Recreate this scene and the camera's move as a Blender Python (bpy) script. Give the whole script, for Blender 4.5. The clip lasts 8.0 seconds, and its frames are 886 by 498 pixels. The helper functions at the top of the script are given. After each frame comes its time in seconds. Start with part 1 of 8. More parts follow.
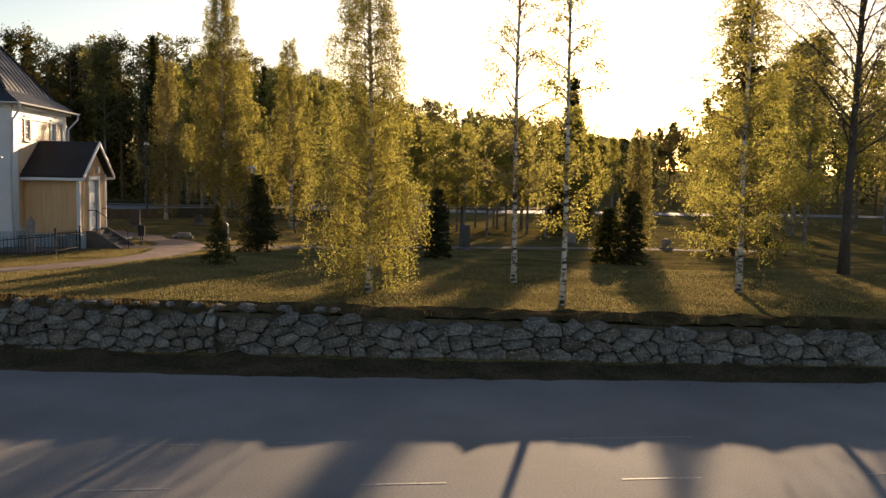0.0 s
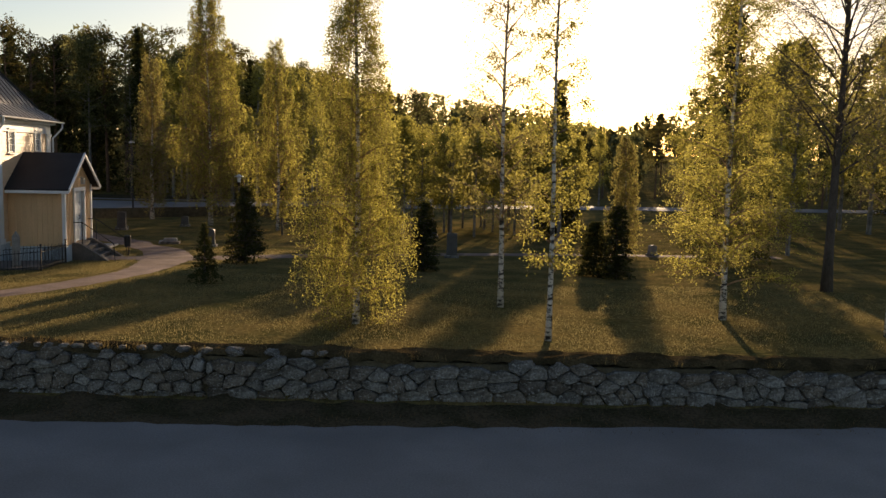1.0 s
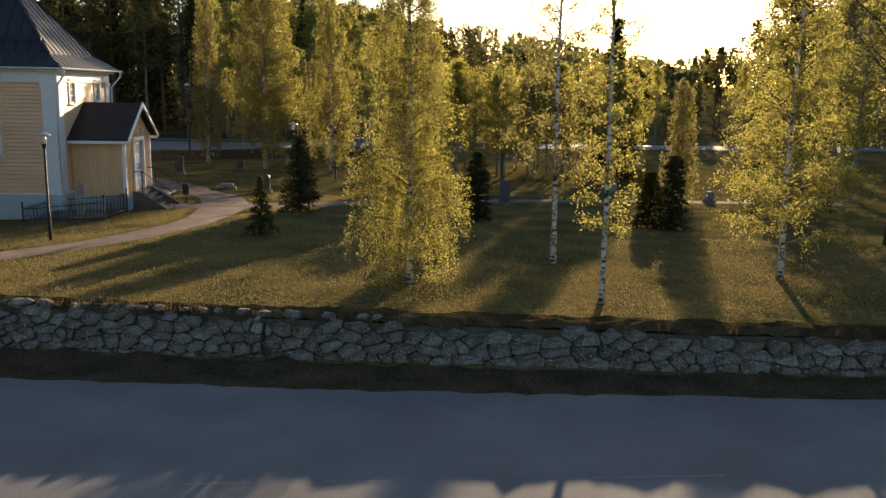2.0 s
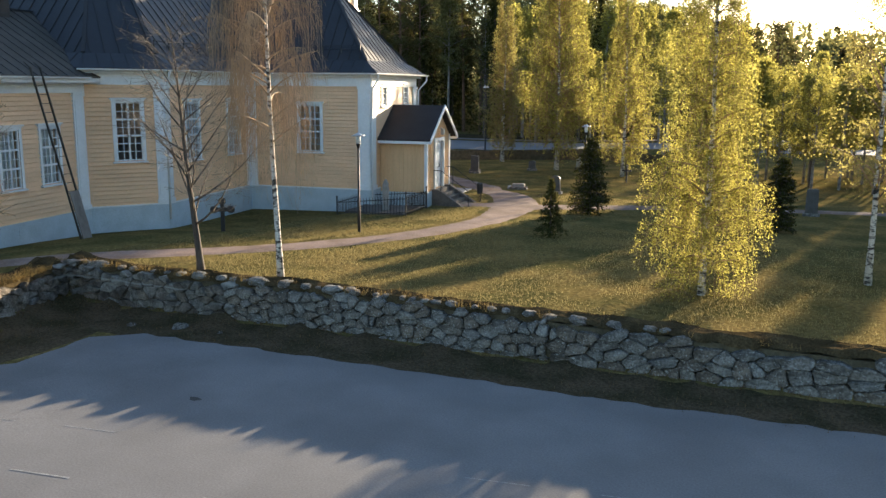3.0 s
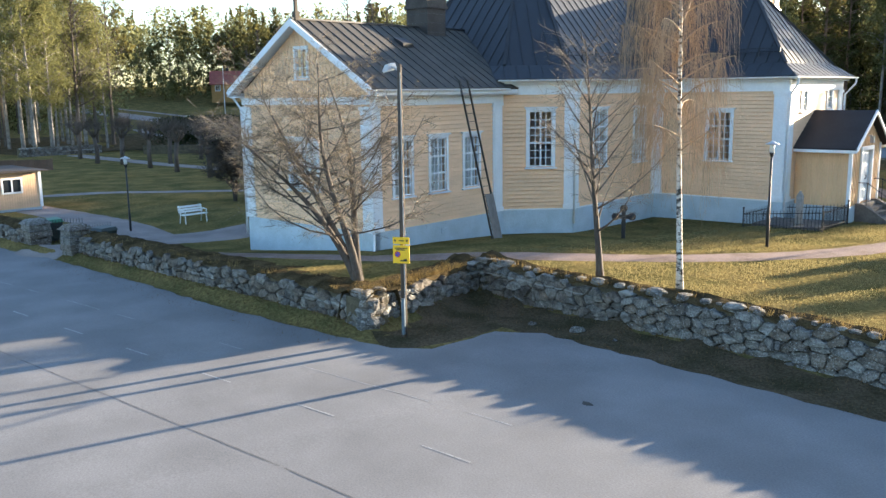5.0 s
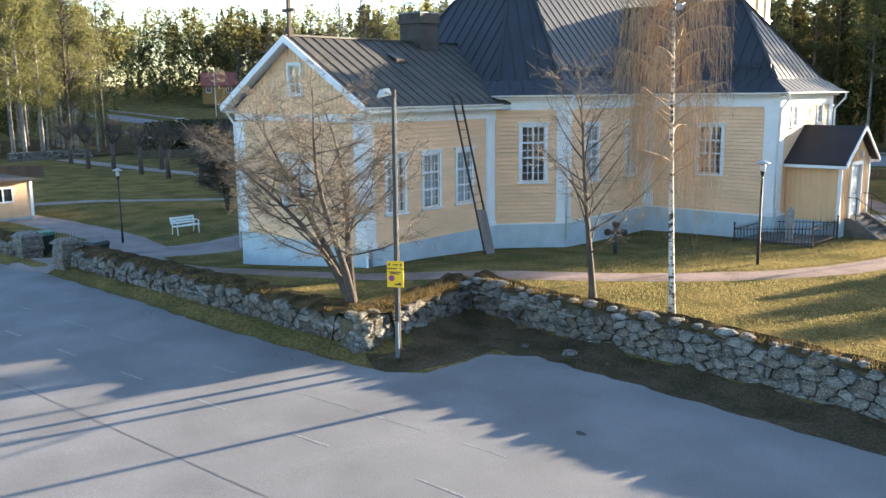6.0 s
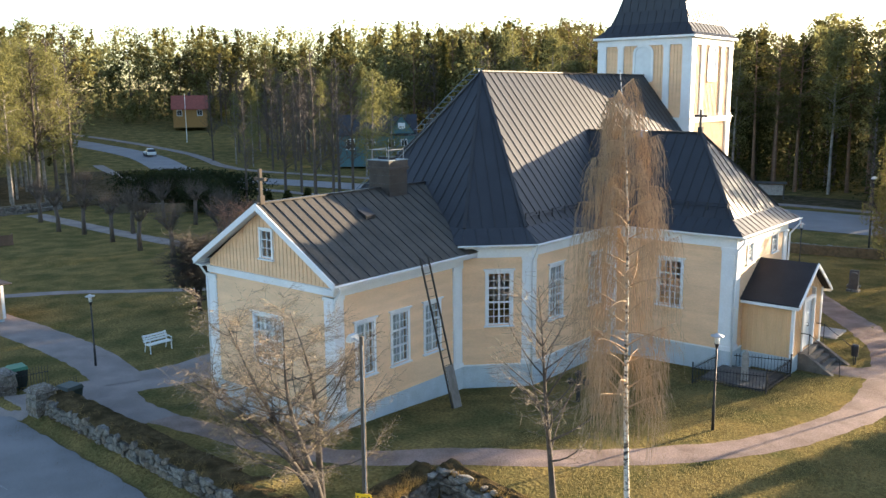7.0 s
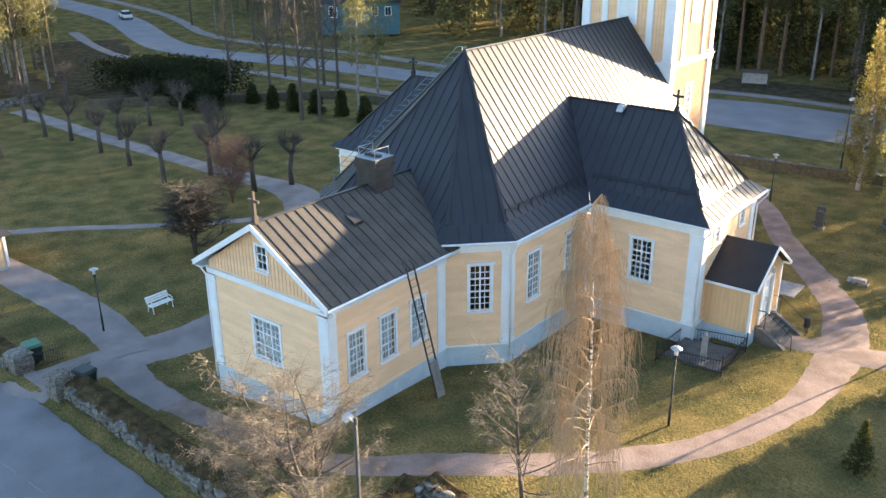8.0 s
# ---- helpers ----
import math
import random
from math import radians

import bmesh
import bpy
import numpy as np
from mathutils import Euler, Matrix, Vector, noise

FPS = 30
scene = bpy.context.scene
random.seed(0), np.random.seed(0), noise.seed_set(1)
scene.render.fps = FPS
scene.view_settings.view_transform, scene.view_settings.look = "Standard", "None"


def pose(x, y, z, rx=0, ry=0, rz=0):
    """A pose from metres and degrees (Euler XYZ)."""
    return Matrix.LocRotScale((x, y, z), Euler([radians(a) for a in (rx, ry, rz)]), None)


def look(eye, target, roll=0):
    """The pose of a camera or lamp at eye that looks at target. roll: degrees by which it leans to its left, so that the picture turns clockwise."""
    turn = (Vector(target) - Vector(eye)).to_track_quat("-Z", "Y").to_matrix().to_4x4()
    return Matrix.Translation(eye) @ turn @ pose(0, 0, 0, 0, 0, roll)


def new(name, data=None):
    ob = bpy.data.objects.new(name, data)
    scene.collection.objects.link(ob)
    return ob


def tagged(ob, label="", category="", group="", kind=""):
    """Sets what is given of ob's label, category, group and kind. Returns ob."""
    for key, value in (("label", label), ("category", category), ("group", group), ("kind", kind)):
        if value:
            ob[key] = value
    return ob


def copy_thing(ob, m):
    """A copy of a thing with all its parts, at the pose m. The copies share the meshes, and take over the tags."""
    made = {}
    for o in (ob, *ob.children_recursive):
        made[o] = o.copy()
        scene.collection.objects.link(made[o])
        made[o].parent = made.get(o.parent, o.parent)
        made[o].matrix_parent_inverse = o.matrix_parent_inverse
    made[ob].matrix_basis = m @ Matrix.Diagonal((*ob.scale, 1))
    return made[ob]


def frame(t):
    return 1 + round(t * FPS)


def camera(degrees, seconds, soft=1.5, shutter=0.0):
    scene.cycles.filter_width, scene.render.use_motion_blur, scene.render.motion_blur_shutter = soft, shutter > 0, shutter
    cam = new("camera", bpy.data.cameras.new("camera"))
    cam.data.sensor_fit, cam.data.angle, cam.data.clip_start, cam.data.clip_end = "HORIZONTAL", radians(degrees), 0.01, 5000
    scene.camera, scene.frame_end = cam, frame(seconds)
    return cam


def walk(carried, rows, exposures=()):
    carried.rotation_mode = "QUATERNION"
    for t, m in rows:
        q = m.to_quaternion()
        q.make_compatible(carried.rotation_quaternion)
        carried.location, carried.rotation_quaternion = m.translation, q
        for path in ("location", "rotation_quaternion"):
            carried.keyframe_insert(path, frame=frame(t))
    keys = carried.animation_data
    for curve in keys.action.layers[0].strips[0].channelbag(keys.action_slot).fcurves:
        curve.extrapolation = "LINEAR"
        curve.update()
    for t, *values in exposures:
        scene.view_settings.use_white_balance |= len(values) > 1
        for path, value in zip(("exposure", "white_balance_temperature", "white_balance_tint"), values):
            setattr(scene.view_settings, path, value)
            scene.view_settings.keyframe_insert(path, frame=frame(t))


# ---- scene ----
cam = camera(54.6, 8.0)
PATH = [
    (0, (0.30, -0.10, 3.80), (-2.17, 19.67, 2.04), 1.15),
    (0.5, (0.30, -0.09, 4.39), (-2.06, 19.70, 2.71), 1.25),
    (1, (0.29, -0.08, 5.02), (-1.88, 19.69, 2.89), 1.22),
    (1.2, (0.28, -0.08, 5.23), (-1.78, 19.50, 1.73), 1.20),
    (2.3, (0.24, -0.06, 5.73), (-5.00, 18.88, 1.99), 0.46),
    (2.5, (0.22, -0.05, 5.75), (-6.89, 18.27, 2.02), 0.49),
    (2.7, (0.18, -0.02, 5.76), (-8.25, 17.73, 2.06), 0.49),
    (3, (0.12, 0.02, 5.77), (-9.36, 17.23, 2.03), 0.50),
    (3.3, (0.07, 0.06, 5.77), (-10.31, 16.71, 1.89), 0.14),
    (3.5, (0.03, 0.09, 5.77), (-11.83, 15.75, 2.02), -0.10),
    (3.6, (0.01, 0.09, 5.77), (-12.69, 15.09, 2.05), -0.27),
    (3.7, (-0.01, 0.09, 5.77), (-13.64, 14.25, 2.04), -0.45),
    (3.8, (-0.03, 0.10, 5.76), (-14.56, 13.32, 2.00), -0.63),
    (4, (-0.07, 0.10, 5.76), (-15.76, 11.94, 2.08), -0.99),
    (4.2, (-0.07, 0.05, 5.77), (-16.22, 11.27, 2.09), -0.88),
    (5.3, (-0.06, 0.11, 5.84), (-16.24, 11.31, 2.27), -0.79),
    (5.5, (-0.06, 0.11, 5.86), (-16.24, 11.32, 2.26), -0.78),
    (6, (-0.10, 0.05, 6.41), (-16.16, 11.42, 2.83), -0.62),
    (6.5, (-0.07, 0.15, 8.70), (-15.96, 11.78, 5.21), -0.46),
    (6.9, (-0.05, 0.31, 11.47), (-15.83, 12.15, 8.16), -0.48),
    (7, (-0.03, 0.30, 12.36), (-15.73, 12.19, 8.78), -0.45),
    (7.2, (0.06, 0.31, 13.70), (-15.21, 11.96, 8.13), -0.55),
    (7.4, (0.09, 0.36, 15.01), (-15.15, 11.99, 9.28), -0.60),
    (7.5, (0.07, 0.34, 15.90), (-14.94, 11.82, 9.31), -0.45),
    (8, (0.22, 0.29, 19.65), (-14.43, 11.74, 12.29), -0.39),
]
EXPOSURES = [(0, 1.0, 7400, 21), (0.5, 0.75, 7300, 20), (1.2, 0.65, 7100, 19), (2.3, 1.35, 6500, 13), (3.0, 1.95, 6150, 11), (4.0, 2.68, 5830, 11), (5.5, 2.62, 5830, 11), (6.5, 2.75, 6150, 12), (7.0, 2.5, 6350, 14), (8.0, 2.97, 6400, 15)]
walk(cam, [(t, look(eye, target, roll)) for t, eye, target, roll in PATH], EXPOSURES)

# ---- light ----
SUN_AZ, SUN_EL = radians(4.3), radians(9.9)  # right of +y, above the horizon
world = bpy.data.worlds.new("sky")
scene.world = world
world.use_nodes = True
wn = world.node_tree.nodes
sky = wn.new("ShaderNodeTexSky")
sky.sky_type, sky.sun_disc = "NISHITA", False
sky.sun_elevation, sky.sun_rotation = SUN_EL, SUN_AZ
sky.air_density, sky.dust_density, sky.ozone_density = 1.0, 0.6, 1.55
wn["Background"].inputs[1].default_value = 0.09
world.node_tree.links.new(sky.outputs[0], wn["Background"].inputs[0])

sun_lamp = bpy.data.lights.new("sun", "SUN")
sun_lamp.energy, sun_lamp.angle, sun_lamp.color = 5.0, radians(0.6), (1.0, 0.78, 0.50)
sun = new("sun", sun_lamp)
to_sun = Vector((math.sin(SUN_AZ) * math.cos(SUN_EL), math.cos(SUN_AZ) * math.cos(SUN_EL), math.sin(SUN_EL)))
sun.rotation_euler = to_sun.to_track_quat("Z", "Y").to_euler()
sun.location = (0, 60, 40)

# ---- materials ----
def material(name, rgb, rough=0.7, metal=0.0, var=0.25, scale=3.0, fine=40.0, bump=0.2, dist=0.01, rgb2=None, stretch=(1, 1, 1), spec=0.5, per_object=0.0, per_island=0.0):
    """A surface with patches at one scale and grain at another, both in metres."""
    m = bpy.data.materials.new(name)
    m.use_nodes = True
    t = m.node_tree
    n, l = t.nodes, t.links
    b = n["Principled BSDF"]
    b.inputs["Roughness"].default_value, b.inputs["Metallic"].default_value = rough, metal
    b.inputs["Specular IOR Level"].default_value = spec
    co, mp = n.new("ShaderNodeTexCoord"), n.new("ShaderNodeMapping")
    mp.inputs["Scale"].default_value = stretch
    l.new(co.outputs["Object"], mp.inputs["Vector"])
    big, small = n.new("ShaderNodeTexNoise"), n.new("ShaderNodeTexNoise")
    big.inputs["Scale"].default_value, small.inputs["Scale"].default_value = scale, fine
    big.inputs["Detail"].default_value, small.inputs["Detail"].default_value = 6, 4
    for k in (big, small):
        l.new(mp.outputs[0], k.inputs["Vector"])
    ramp = n.new("ShaderNodeValToRGB")
    c2 = rgb2 or tuple(c * (1 - var) for c in rgb)
    ramp.color_ramp.elements[0].color, ramp.color_ramp.elements[1].color = (*c2, 1), (*rgb, 1)
    ramp.color_ramp.elements[0].position, ramp.color_ramp.elements[1].position = 0.36, 0.64
    l.new(big.outputs[0], ramp.inputs[0])
    grain = n.new("ShaderNodeMapRange")
    grain.inputs["From Min"].default_value, grain.inputs["From Max"].default_value = 0.3, 0.7
    grain.inputs["To Min"].default_value, grain.inputs["To Max"].default_value = 1 - var * 0.8, 1 + var * 0.5
    l.new(small.outputs[0], grain.inputs["Value"])
    hue = n.new("ShaderNodeHueSaturation")
    l.new(ramp.outputs[0], hue.inputs["Color"])
    value = grain.outputs[0]
    for amount, node, socket in ((per_object, "ShaderNodeObjectInfo", "Random"), (per_island, "ShaderNodeNewGeometry", "Random Per Island")):
        if amount:
            src, rng, mul = n.new(node), n.new("ShaderNodeMapRange"), n.new("ShaderNodeMath")
            rng.inputs["To Min"].default_value, rng.inputs["To Max"].default_value = 1 - amount, 1 + amount
            l.new(src.outputs[socket], rng.inputs["Value"])
            mul.operation = "MULTIPLY"
            l.new(value, mul.inputs[0])
            l.new(rng.outputs[0], mul.inputs[1])
            value = mul.outputs[0]
    l.new(value, hue.inputs["Value"])
    l.new(hue.outputs[0], b.inputs["Base Color"])
    if bump:
        bp = n.new("ShaderNodeBump")
        bp.inputs["Strength"].default_value, bp.inputs["Distance"].default_value = bump, dist
        l.new(small.outputs[0], bp.inputs["Height"])
        l.new(bp.outputs[0], b.inputs["Normal"])
    return m


def leaf_material(name, rgb, through_rgb, share=0.5, vary=0.35):
    """Thin leaves that let part of the light through."""
    m = bpy.data.materials.new(name)
    m.use_nodes = True
    n, l = m.node_tree.nodes, m.node_tree.links
    n.remove(n["Principled BSDF"])
    out = n["Material Output"]
    d, tr, mix = n.new("ShaderNodeBsdfDiffuse"), n.new("ShaderNodeBsdfTranslucent"), n.new("ShaderNodeMixShader")
    mix.inputs[0].default_value = share
    geo, rng = n.new("ShaderNodeNewGeometry"), n.new("ShaderNodeMapRange")
    rng.inputs["To Min"].default_value, rng.inputs["To Max"].default_value = 1 - vary, 1 + vary
    l.new(geo.outputs["Random Per Island"], rng.inputs["Value"])
    for node, c in ((d, rgb), (tr, through_rgb)):
        h = n.new("ShaderNodeHueSaturation")
        h.inputs["Color"].default_value = (*c, 1)
        l.new(rng.outputs[0], h.inputs["Value"])
        l.new(h.outputs[0], node.inputs["Color"])
    l.new(d.outputs[0], mix.inputs[1])
    l.new(tr.outputs[0], mix.inputs[2])
    l.new(mix.outputs[0], out.inputs["Surface"])
    return m


def glass_material(name):
    m = bpy.data.materials.new(name)
    m.use_nodes = True
    b = m.node_tree.nodes["Principled BSDF"]
    b.inputs["Base Color"].default_value = (0.9, 0.95, 0.96, 1)
    b.inputs["Roughness"].default_value = 0.03
    b.inputs["Transmission Weight"].default_value = 1.0
    b.inputs["IOR"].default_value = 1.5
    return m


M_ASPHALT = material("asphalt", (0.211, 0.210, 0.214), 0.85, var=0.22, scale=0.5, fine=30, bump=0.35, dist=0.006, spec=0.15)
M_PATCH = material("asphalt_seam", (0.135, 0.132, 0.132), 0.85, var=0.3, scale=3, fine=30)
M_PAINT = material("road_paint", (0.30, 0.30, 0.295), 0.7, var=0.5, scale=6, fine=20, bump=0.1, rgb2=(0.25, 0.25, 0.25))
M_GRASS = material("lawn", (0.203, 0.154, 0.062), 0.95, var=0.5, scale=0.55, fine=9, bump=1.0, dist=0.09, rgb2=(0.100, 0.094, 0.038), spec=0.0)
M_GRAVEL = material("gravel", (0.275, 0.21, 0.185), 0.95, var=0.32, scale=0.9, fine=18, bump=0.7, dist=0.03, rgb2=(0.19, 0.142, 0.12), spec=0.05)
M_GREYPATH = material("grey_gravel", (0.275, 0.243, 0.228), 0.95, var=0.25, scale=0.7, fine=45, bump=0.5, dist=0.02, spec=0.05)
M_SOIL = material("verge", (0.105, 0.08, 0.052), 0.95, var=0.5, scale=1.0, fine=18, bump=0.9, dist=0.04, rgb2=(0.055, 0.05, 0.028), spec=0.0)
def granite(name, node, socket):
    """Field stones: warm or cool grey stone by stone, with dark stains and pale lichen."""
    m = material(name, (0.215, 0.203, 0.186), 0.88, var=0.55, scale=5.0, fine=22, bump=1.0, dist=0.05, rgb2=(0.080, 0.073, 0.063))
    n, l = m.node_tree.nodes, m.node_tree.links
    b = n["Principled BSDF"]
    base = b.inputs["Base Color"].links[0].from_socket
    src, tint, mul = n.new(node), n.new("ShaderNodeValToRGB"), n.new("ShaderNodeMix")
    e = tint.color_ramp.elements
    e[0].color, e[1].color = (0.50, 0.48, 0.46, 1), (1.35, 1.42, 1.48, 1)
    for pos, c in ((0.22, (0.98, 0.88, 0.78, 1)), (0.5, (0.80, 0.85, 0.90, 1)), (0.8, (1.08, 1.08, 1.06, 1))):
        e.new(pos).color = c
    mul.data_type, mul.blend_type = "RGBA", "MULTIPLY"
    mul.inputs["Factor"].default_value = 1.0
    l.new(src.outputs[socket], tint.inputs[0])
    l.new(base, mul.inputs["A"])
    l.new(tint.outputs[0], mul.inputs["B"])
    spots, cut, mix = n.new("ShaderNodeTexNoise"), n.new("ShaderNodeMapRange"), n.new("ShaderNodeMix")
    spots.inputs["Scale"].default_value, spots.inputs["Detail"].default_value = 9.0, 8
    cut.inputs["From Min"].default_value, cut.inputs["From Max"].default_value, cut.inputs["To Max"].default_value = 0.56, 0.66, 0.75
    l.new(spots.outputs[0], cut.inputs["Value"])
    mix.data_type = "RGBA"
    l.new(cut.outputs[0], mix.inputs["Factor"])
    l.new(mul.outputs["Result"], mix.inputs["A"])
    mix.inputs["B"].default_value = (0.34, 0.35, 0.34, 1)
    l.new(mix.outputs["Result"], b.inputs["Base Color"])
    return m


M_STONE = granite("granite", "ShaderNodeObjectInfo", "Random")
M_STONE_I = granite("granite_rest", "ShaderNodeNewGeometry", "Random Per Island")
M_CORE = material("wall_core", (0.11, 0.095, 0.06), 0.95, var=0.4, scale=4, fine=20, bump=0.8, dist=0.03)
M_MOSS = material("moss", (0.105, 0.078, 0.042), 0.95, var=0.5, scale=2.2, fine=25, bump=1.0, dist=0.05, rgb2=(0.045, 0.036, 0.02), spec=0.0)
M_YELLOW = material("yellow_paint", (0.79, 0.53, 0.325), 0.6, var=0.13, scale=0.7, fine=11, bump=0.1, stretch=(1, 1, 4), per_object=0.035)
M_YELLOW_D = material("ochre_paint", (0.68, 0.45, 0.25), 0.6, var=0.10, scale=0.8, fine=9, bump=0.08, stretch=(4, 4, 1))
M_WHITE = material("white_paint", (0.72, 0.76, 0.80), 0.55, var=0.08, scale=1.5, fine=14, bump=0.05)
M_PLINTH = material("blue_grey_paint", (0.44, 0.53, 0.60), 0.75, var=0.14, scale=1.6, fine=18, bump=0.25)
M_SEAM = material("seam_metal", (0.035, 0.035, 0.038), 0.5, metal=0.2, var=0.2)
M_ROOF = material("dark_sheet_metal", (0.026, 0.029, 0.037), 0.5, metal=0.0, var=0.25, scale=0.8, fine=12, bump=0.10, dist=0.01, spec=0.45)
M_ROOF2 = material("weathered_sheet_metal", (0.090, 0.083, 0.074), 0.72, metal=0.0, var=0.25, scale=0.9, fine=12, bump=0.1, dist=0.01, spec=0.2)
M_PORCHROOF = material("dark_felt", (0.030, 0.028, 0.031), 0.75, var=0.25, scale=1, fine=20, spec=0.3)
M_BLACK = material("black_iron", (0.018, 0.018, 0.02), 0.6, metal=0.0, var=0.3, scale=8, fine=60)
M_WOODPOLE = material("weathered_pole", (0.10, 0.078, 0.06), 0.85, var=0.35, scale=2, fine=30, stretch=(1, 1, 0.15))
M_TAR = material("tarred_wood", (0.05, 0.045, 0.04), 0.8, var=0.3, scale=2, fine=30)
M_BRICKDARK = material("dark_brick", (0.050, 0.042, 0.040), 0.7, var=0.5, scale=1.6, fine=20, bump=0.4)
M_BROWN = material("brown_stain", (0.17, 0.105, 0.07), 0.85, var=0.35, scale=2, fine=30, stretch=(1, 1, 0.2))
M_SIGN = material("sign_yellow", (0.85, 0.52, 0.01), 0.45, var=0.06)
M_RED = material("sign_red", (0.5, 0.03, 0.02), 0.5, var=0.1)
M_BLUE = material("sign_blue", (0.03, 0.08, 0.4), 0.5, var=0.1)
M_LAMPHEAD = material("lamp_grey", (0.45, 0.46, 0.47), 0.4, metal=0.3, var=0.1)
M_BENCH = material("bench_white", (0.75, 0.78, 0.76), 0.5, var=0.1)
M_BINDARK = material("bin_dark", (0.018, 0.035, 0.033), 0.5, var=0.2)
M_BIN = material("bin_green", (0.03, 0.16, 0.09), 0.45, var=0.15)
M_BARK = material("bark", (0.105, 0.085, 0.070), 0.9, var=0.4, scale=4, fine=25, bump=0.7, dist=0.02, stretch=(1, 1, 0.3))
M_TWIG = material("twig", (0.165, 0.135, 0.11), 0.85, var=0.35, scale=3, fine=20, bump=0)
M_TWIGRED = material("birch_twig", (0.36, 0.235, 0.14), 0.85, var=0.35, scale=3, fine=20, bump=0)
M_LEAF = leaf_material("birch_leaf", (0.165, 0.157, 0.046), (0.46, 0.42, 0.105), 0.6, 0.5)
# through colour raised to put glare into the backlit crowns
M_LEAF2 = leaf_material("young_leaf_glare", (0.15, 0.14, 0.055), (0.40, 0.35, 0.11), 0.55)
# the same kind of leaf with its colour dimmed for side-lit crowns
M_LEAF3 = leaf_material("dim_spring_leaf", (0.125, 0.128, 0.058), (0.22, 0.215, 0.085), 0.45)
M_NEEDLE = leaf_material("needle", (0.045, 0.052, 0.022), (0.10, 0.095, 0.025), 0.3)
# both colours lifted to stand in for haze over the backlit woods
M_PINE = leaf_material("hazed_pine_needle", (0.065, 0.068, 0.032), (0.15, 0.13, 0.04), 0.35)
M_GLASS = glass_material("window_glass")
M_CURTAIN = material("curtain_cloth", (0.62, 0.66, 0.66), 0.9, var=0.12, scale=3, fine=60, bump=0.1)
M_DOOR = material("door_paint", (0.62, 0.68, 0.72), 0.5, var=0.08)
M_REDROOF = material("red_tile", (0.26, 0.07, 0.05), 0.8, var=0.25, scale=2)
M_HOUSE_Y = material("ochre_house", (0.34, 0.19, 0.06), 0.8, var=0.15)
M_HOUSE_B = material("blue_house", (0.07, 0.16, 0.19), 0.8, var=0.15)
M_FARROAD = material("main_road", (0.20, 0.20, 0.21), 0.8, var=0.2, scale=0.3, fine=10, bump=0.1)
M_STEP = material("worn_step_stone", (0.135, 0.120, 0.108), 0.9, var=0.35, scale=3, fine=30, bump=0.4)
M_OPAL = material("opal_glass", (0.7, 0.72, 0.72), 0.3, var=0.05)
M_PIPE = material("pipe", (0.15, 0.20, 0.25), 0.5, metal=0.4, var=0.2)
M_GREYWOOD = material("grey_board", (0.20, 0.19, 0.18), 0.8, var=0.3, scale=3, fine=20, stretch=(1, 1, 0.2))
M_GREYSTONE = material("grey_granite", (0.30, 0.29, 0.28), 0.8, var=0.3, scale=4, fine=30)
M_DARKSTONE = material("dark_granite", (0.08, 0.08, 0.08), 0.6, var=0.3, scale=4, fine=30)
M_GLASSDARK = material("dark_glass", (0.03, 0.035, 0.04), 0.08, var=0.2)
M_LITTER = leaf_material("leaf_litter", (0.13, 0.085, 0.045), (0.10, 0.07, 0.03), 0.25)
M_BUD = leaf_material("bud", (0.34, 0.27, 0.16), (0.25, 0.2, 0.1), 0.3)
M_TWIGPALE = material("pale_twig", (0.20, 0.163, 0.125), 0.85, var=0.35, scale=3, fine=20)
M_REDBARK = material("red_twig", (0.20, 0.105, 0.07), 0.85, var=0.3, scale=3, fine=20)
# bark darkened to put shade into a shrub that the sun lamp reaches
M_SHADE_TWIG = material("shade_twig", (0.045, 0.038, 0.030), 0.9, var=0.3, scale=3, fine=20)
M_YEW = leaf_material("hedge_needle", (0.030, 0.038, 0.020), (0.04, 0.045, 0.015), 0.2)
M_TWIGTAN = material("tan_twig", (0.43, 0.31, 0.195), 0.85, var=0.3, scale=3, fine=20, bump=0)
M_BLADE = leaf_material("grass_blade", (0.20, 0.172, 0.085), (0.28, 0.235, 0.105), 0.45)
M_DRYGRASS = leaf_material("dry_grass", (0.23, 0.165, 0.075), (0.20, 0.145, 0.055), 0.4)


def birch_bark():
    m = material("birch_bark", (0.60, 0.57, 0.52), 0.8, var=0.35, scale=6.0, fine=30, bump=0.3, dist=0.01, rgb2=(0.62, 0.58, 0.52), stretch=(1, 1, 2.2))
    n, l = m.node_tree.nodes, m.node_tree.links
    ramp = next(k for k in n if k.type == "VALTORGB")
    ramp.color_ramp.elements[0].color = (0.03, 0.027, 0.025, 1)
    ramp.color_ramp.elements[0].position, ramp.color_ramp.elements[1].position = 0.40, 0.53
    return m


M_BIRCH = birch_bark()
M_BIRCHGREY = material("grey_birch_bark", (0.28, 0.255, 0.225), 0.85, var=0.35, scale=2, fine=10, rgb2=(0.12, 0.11, 0.10))

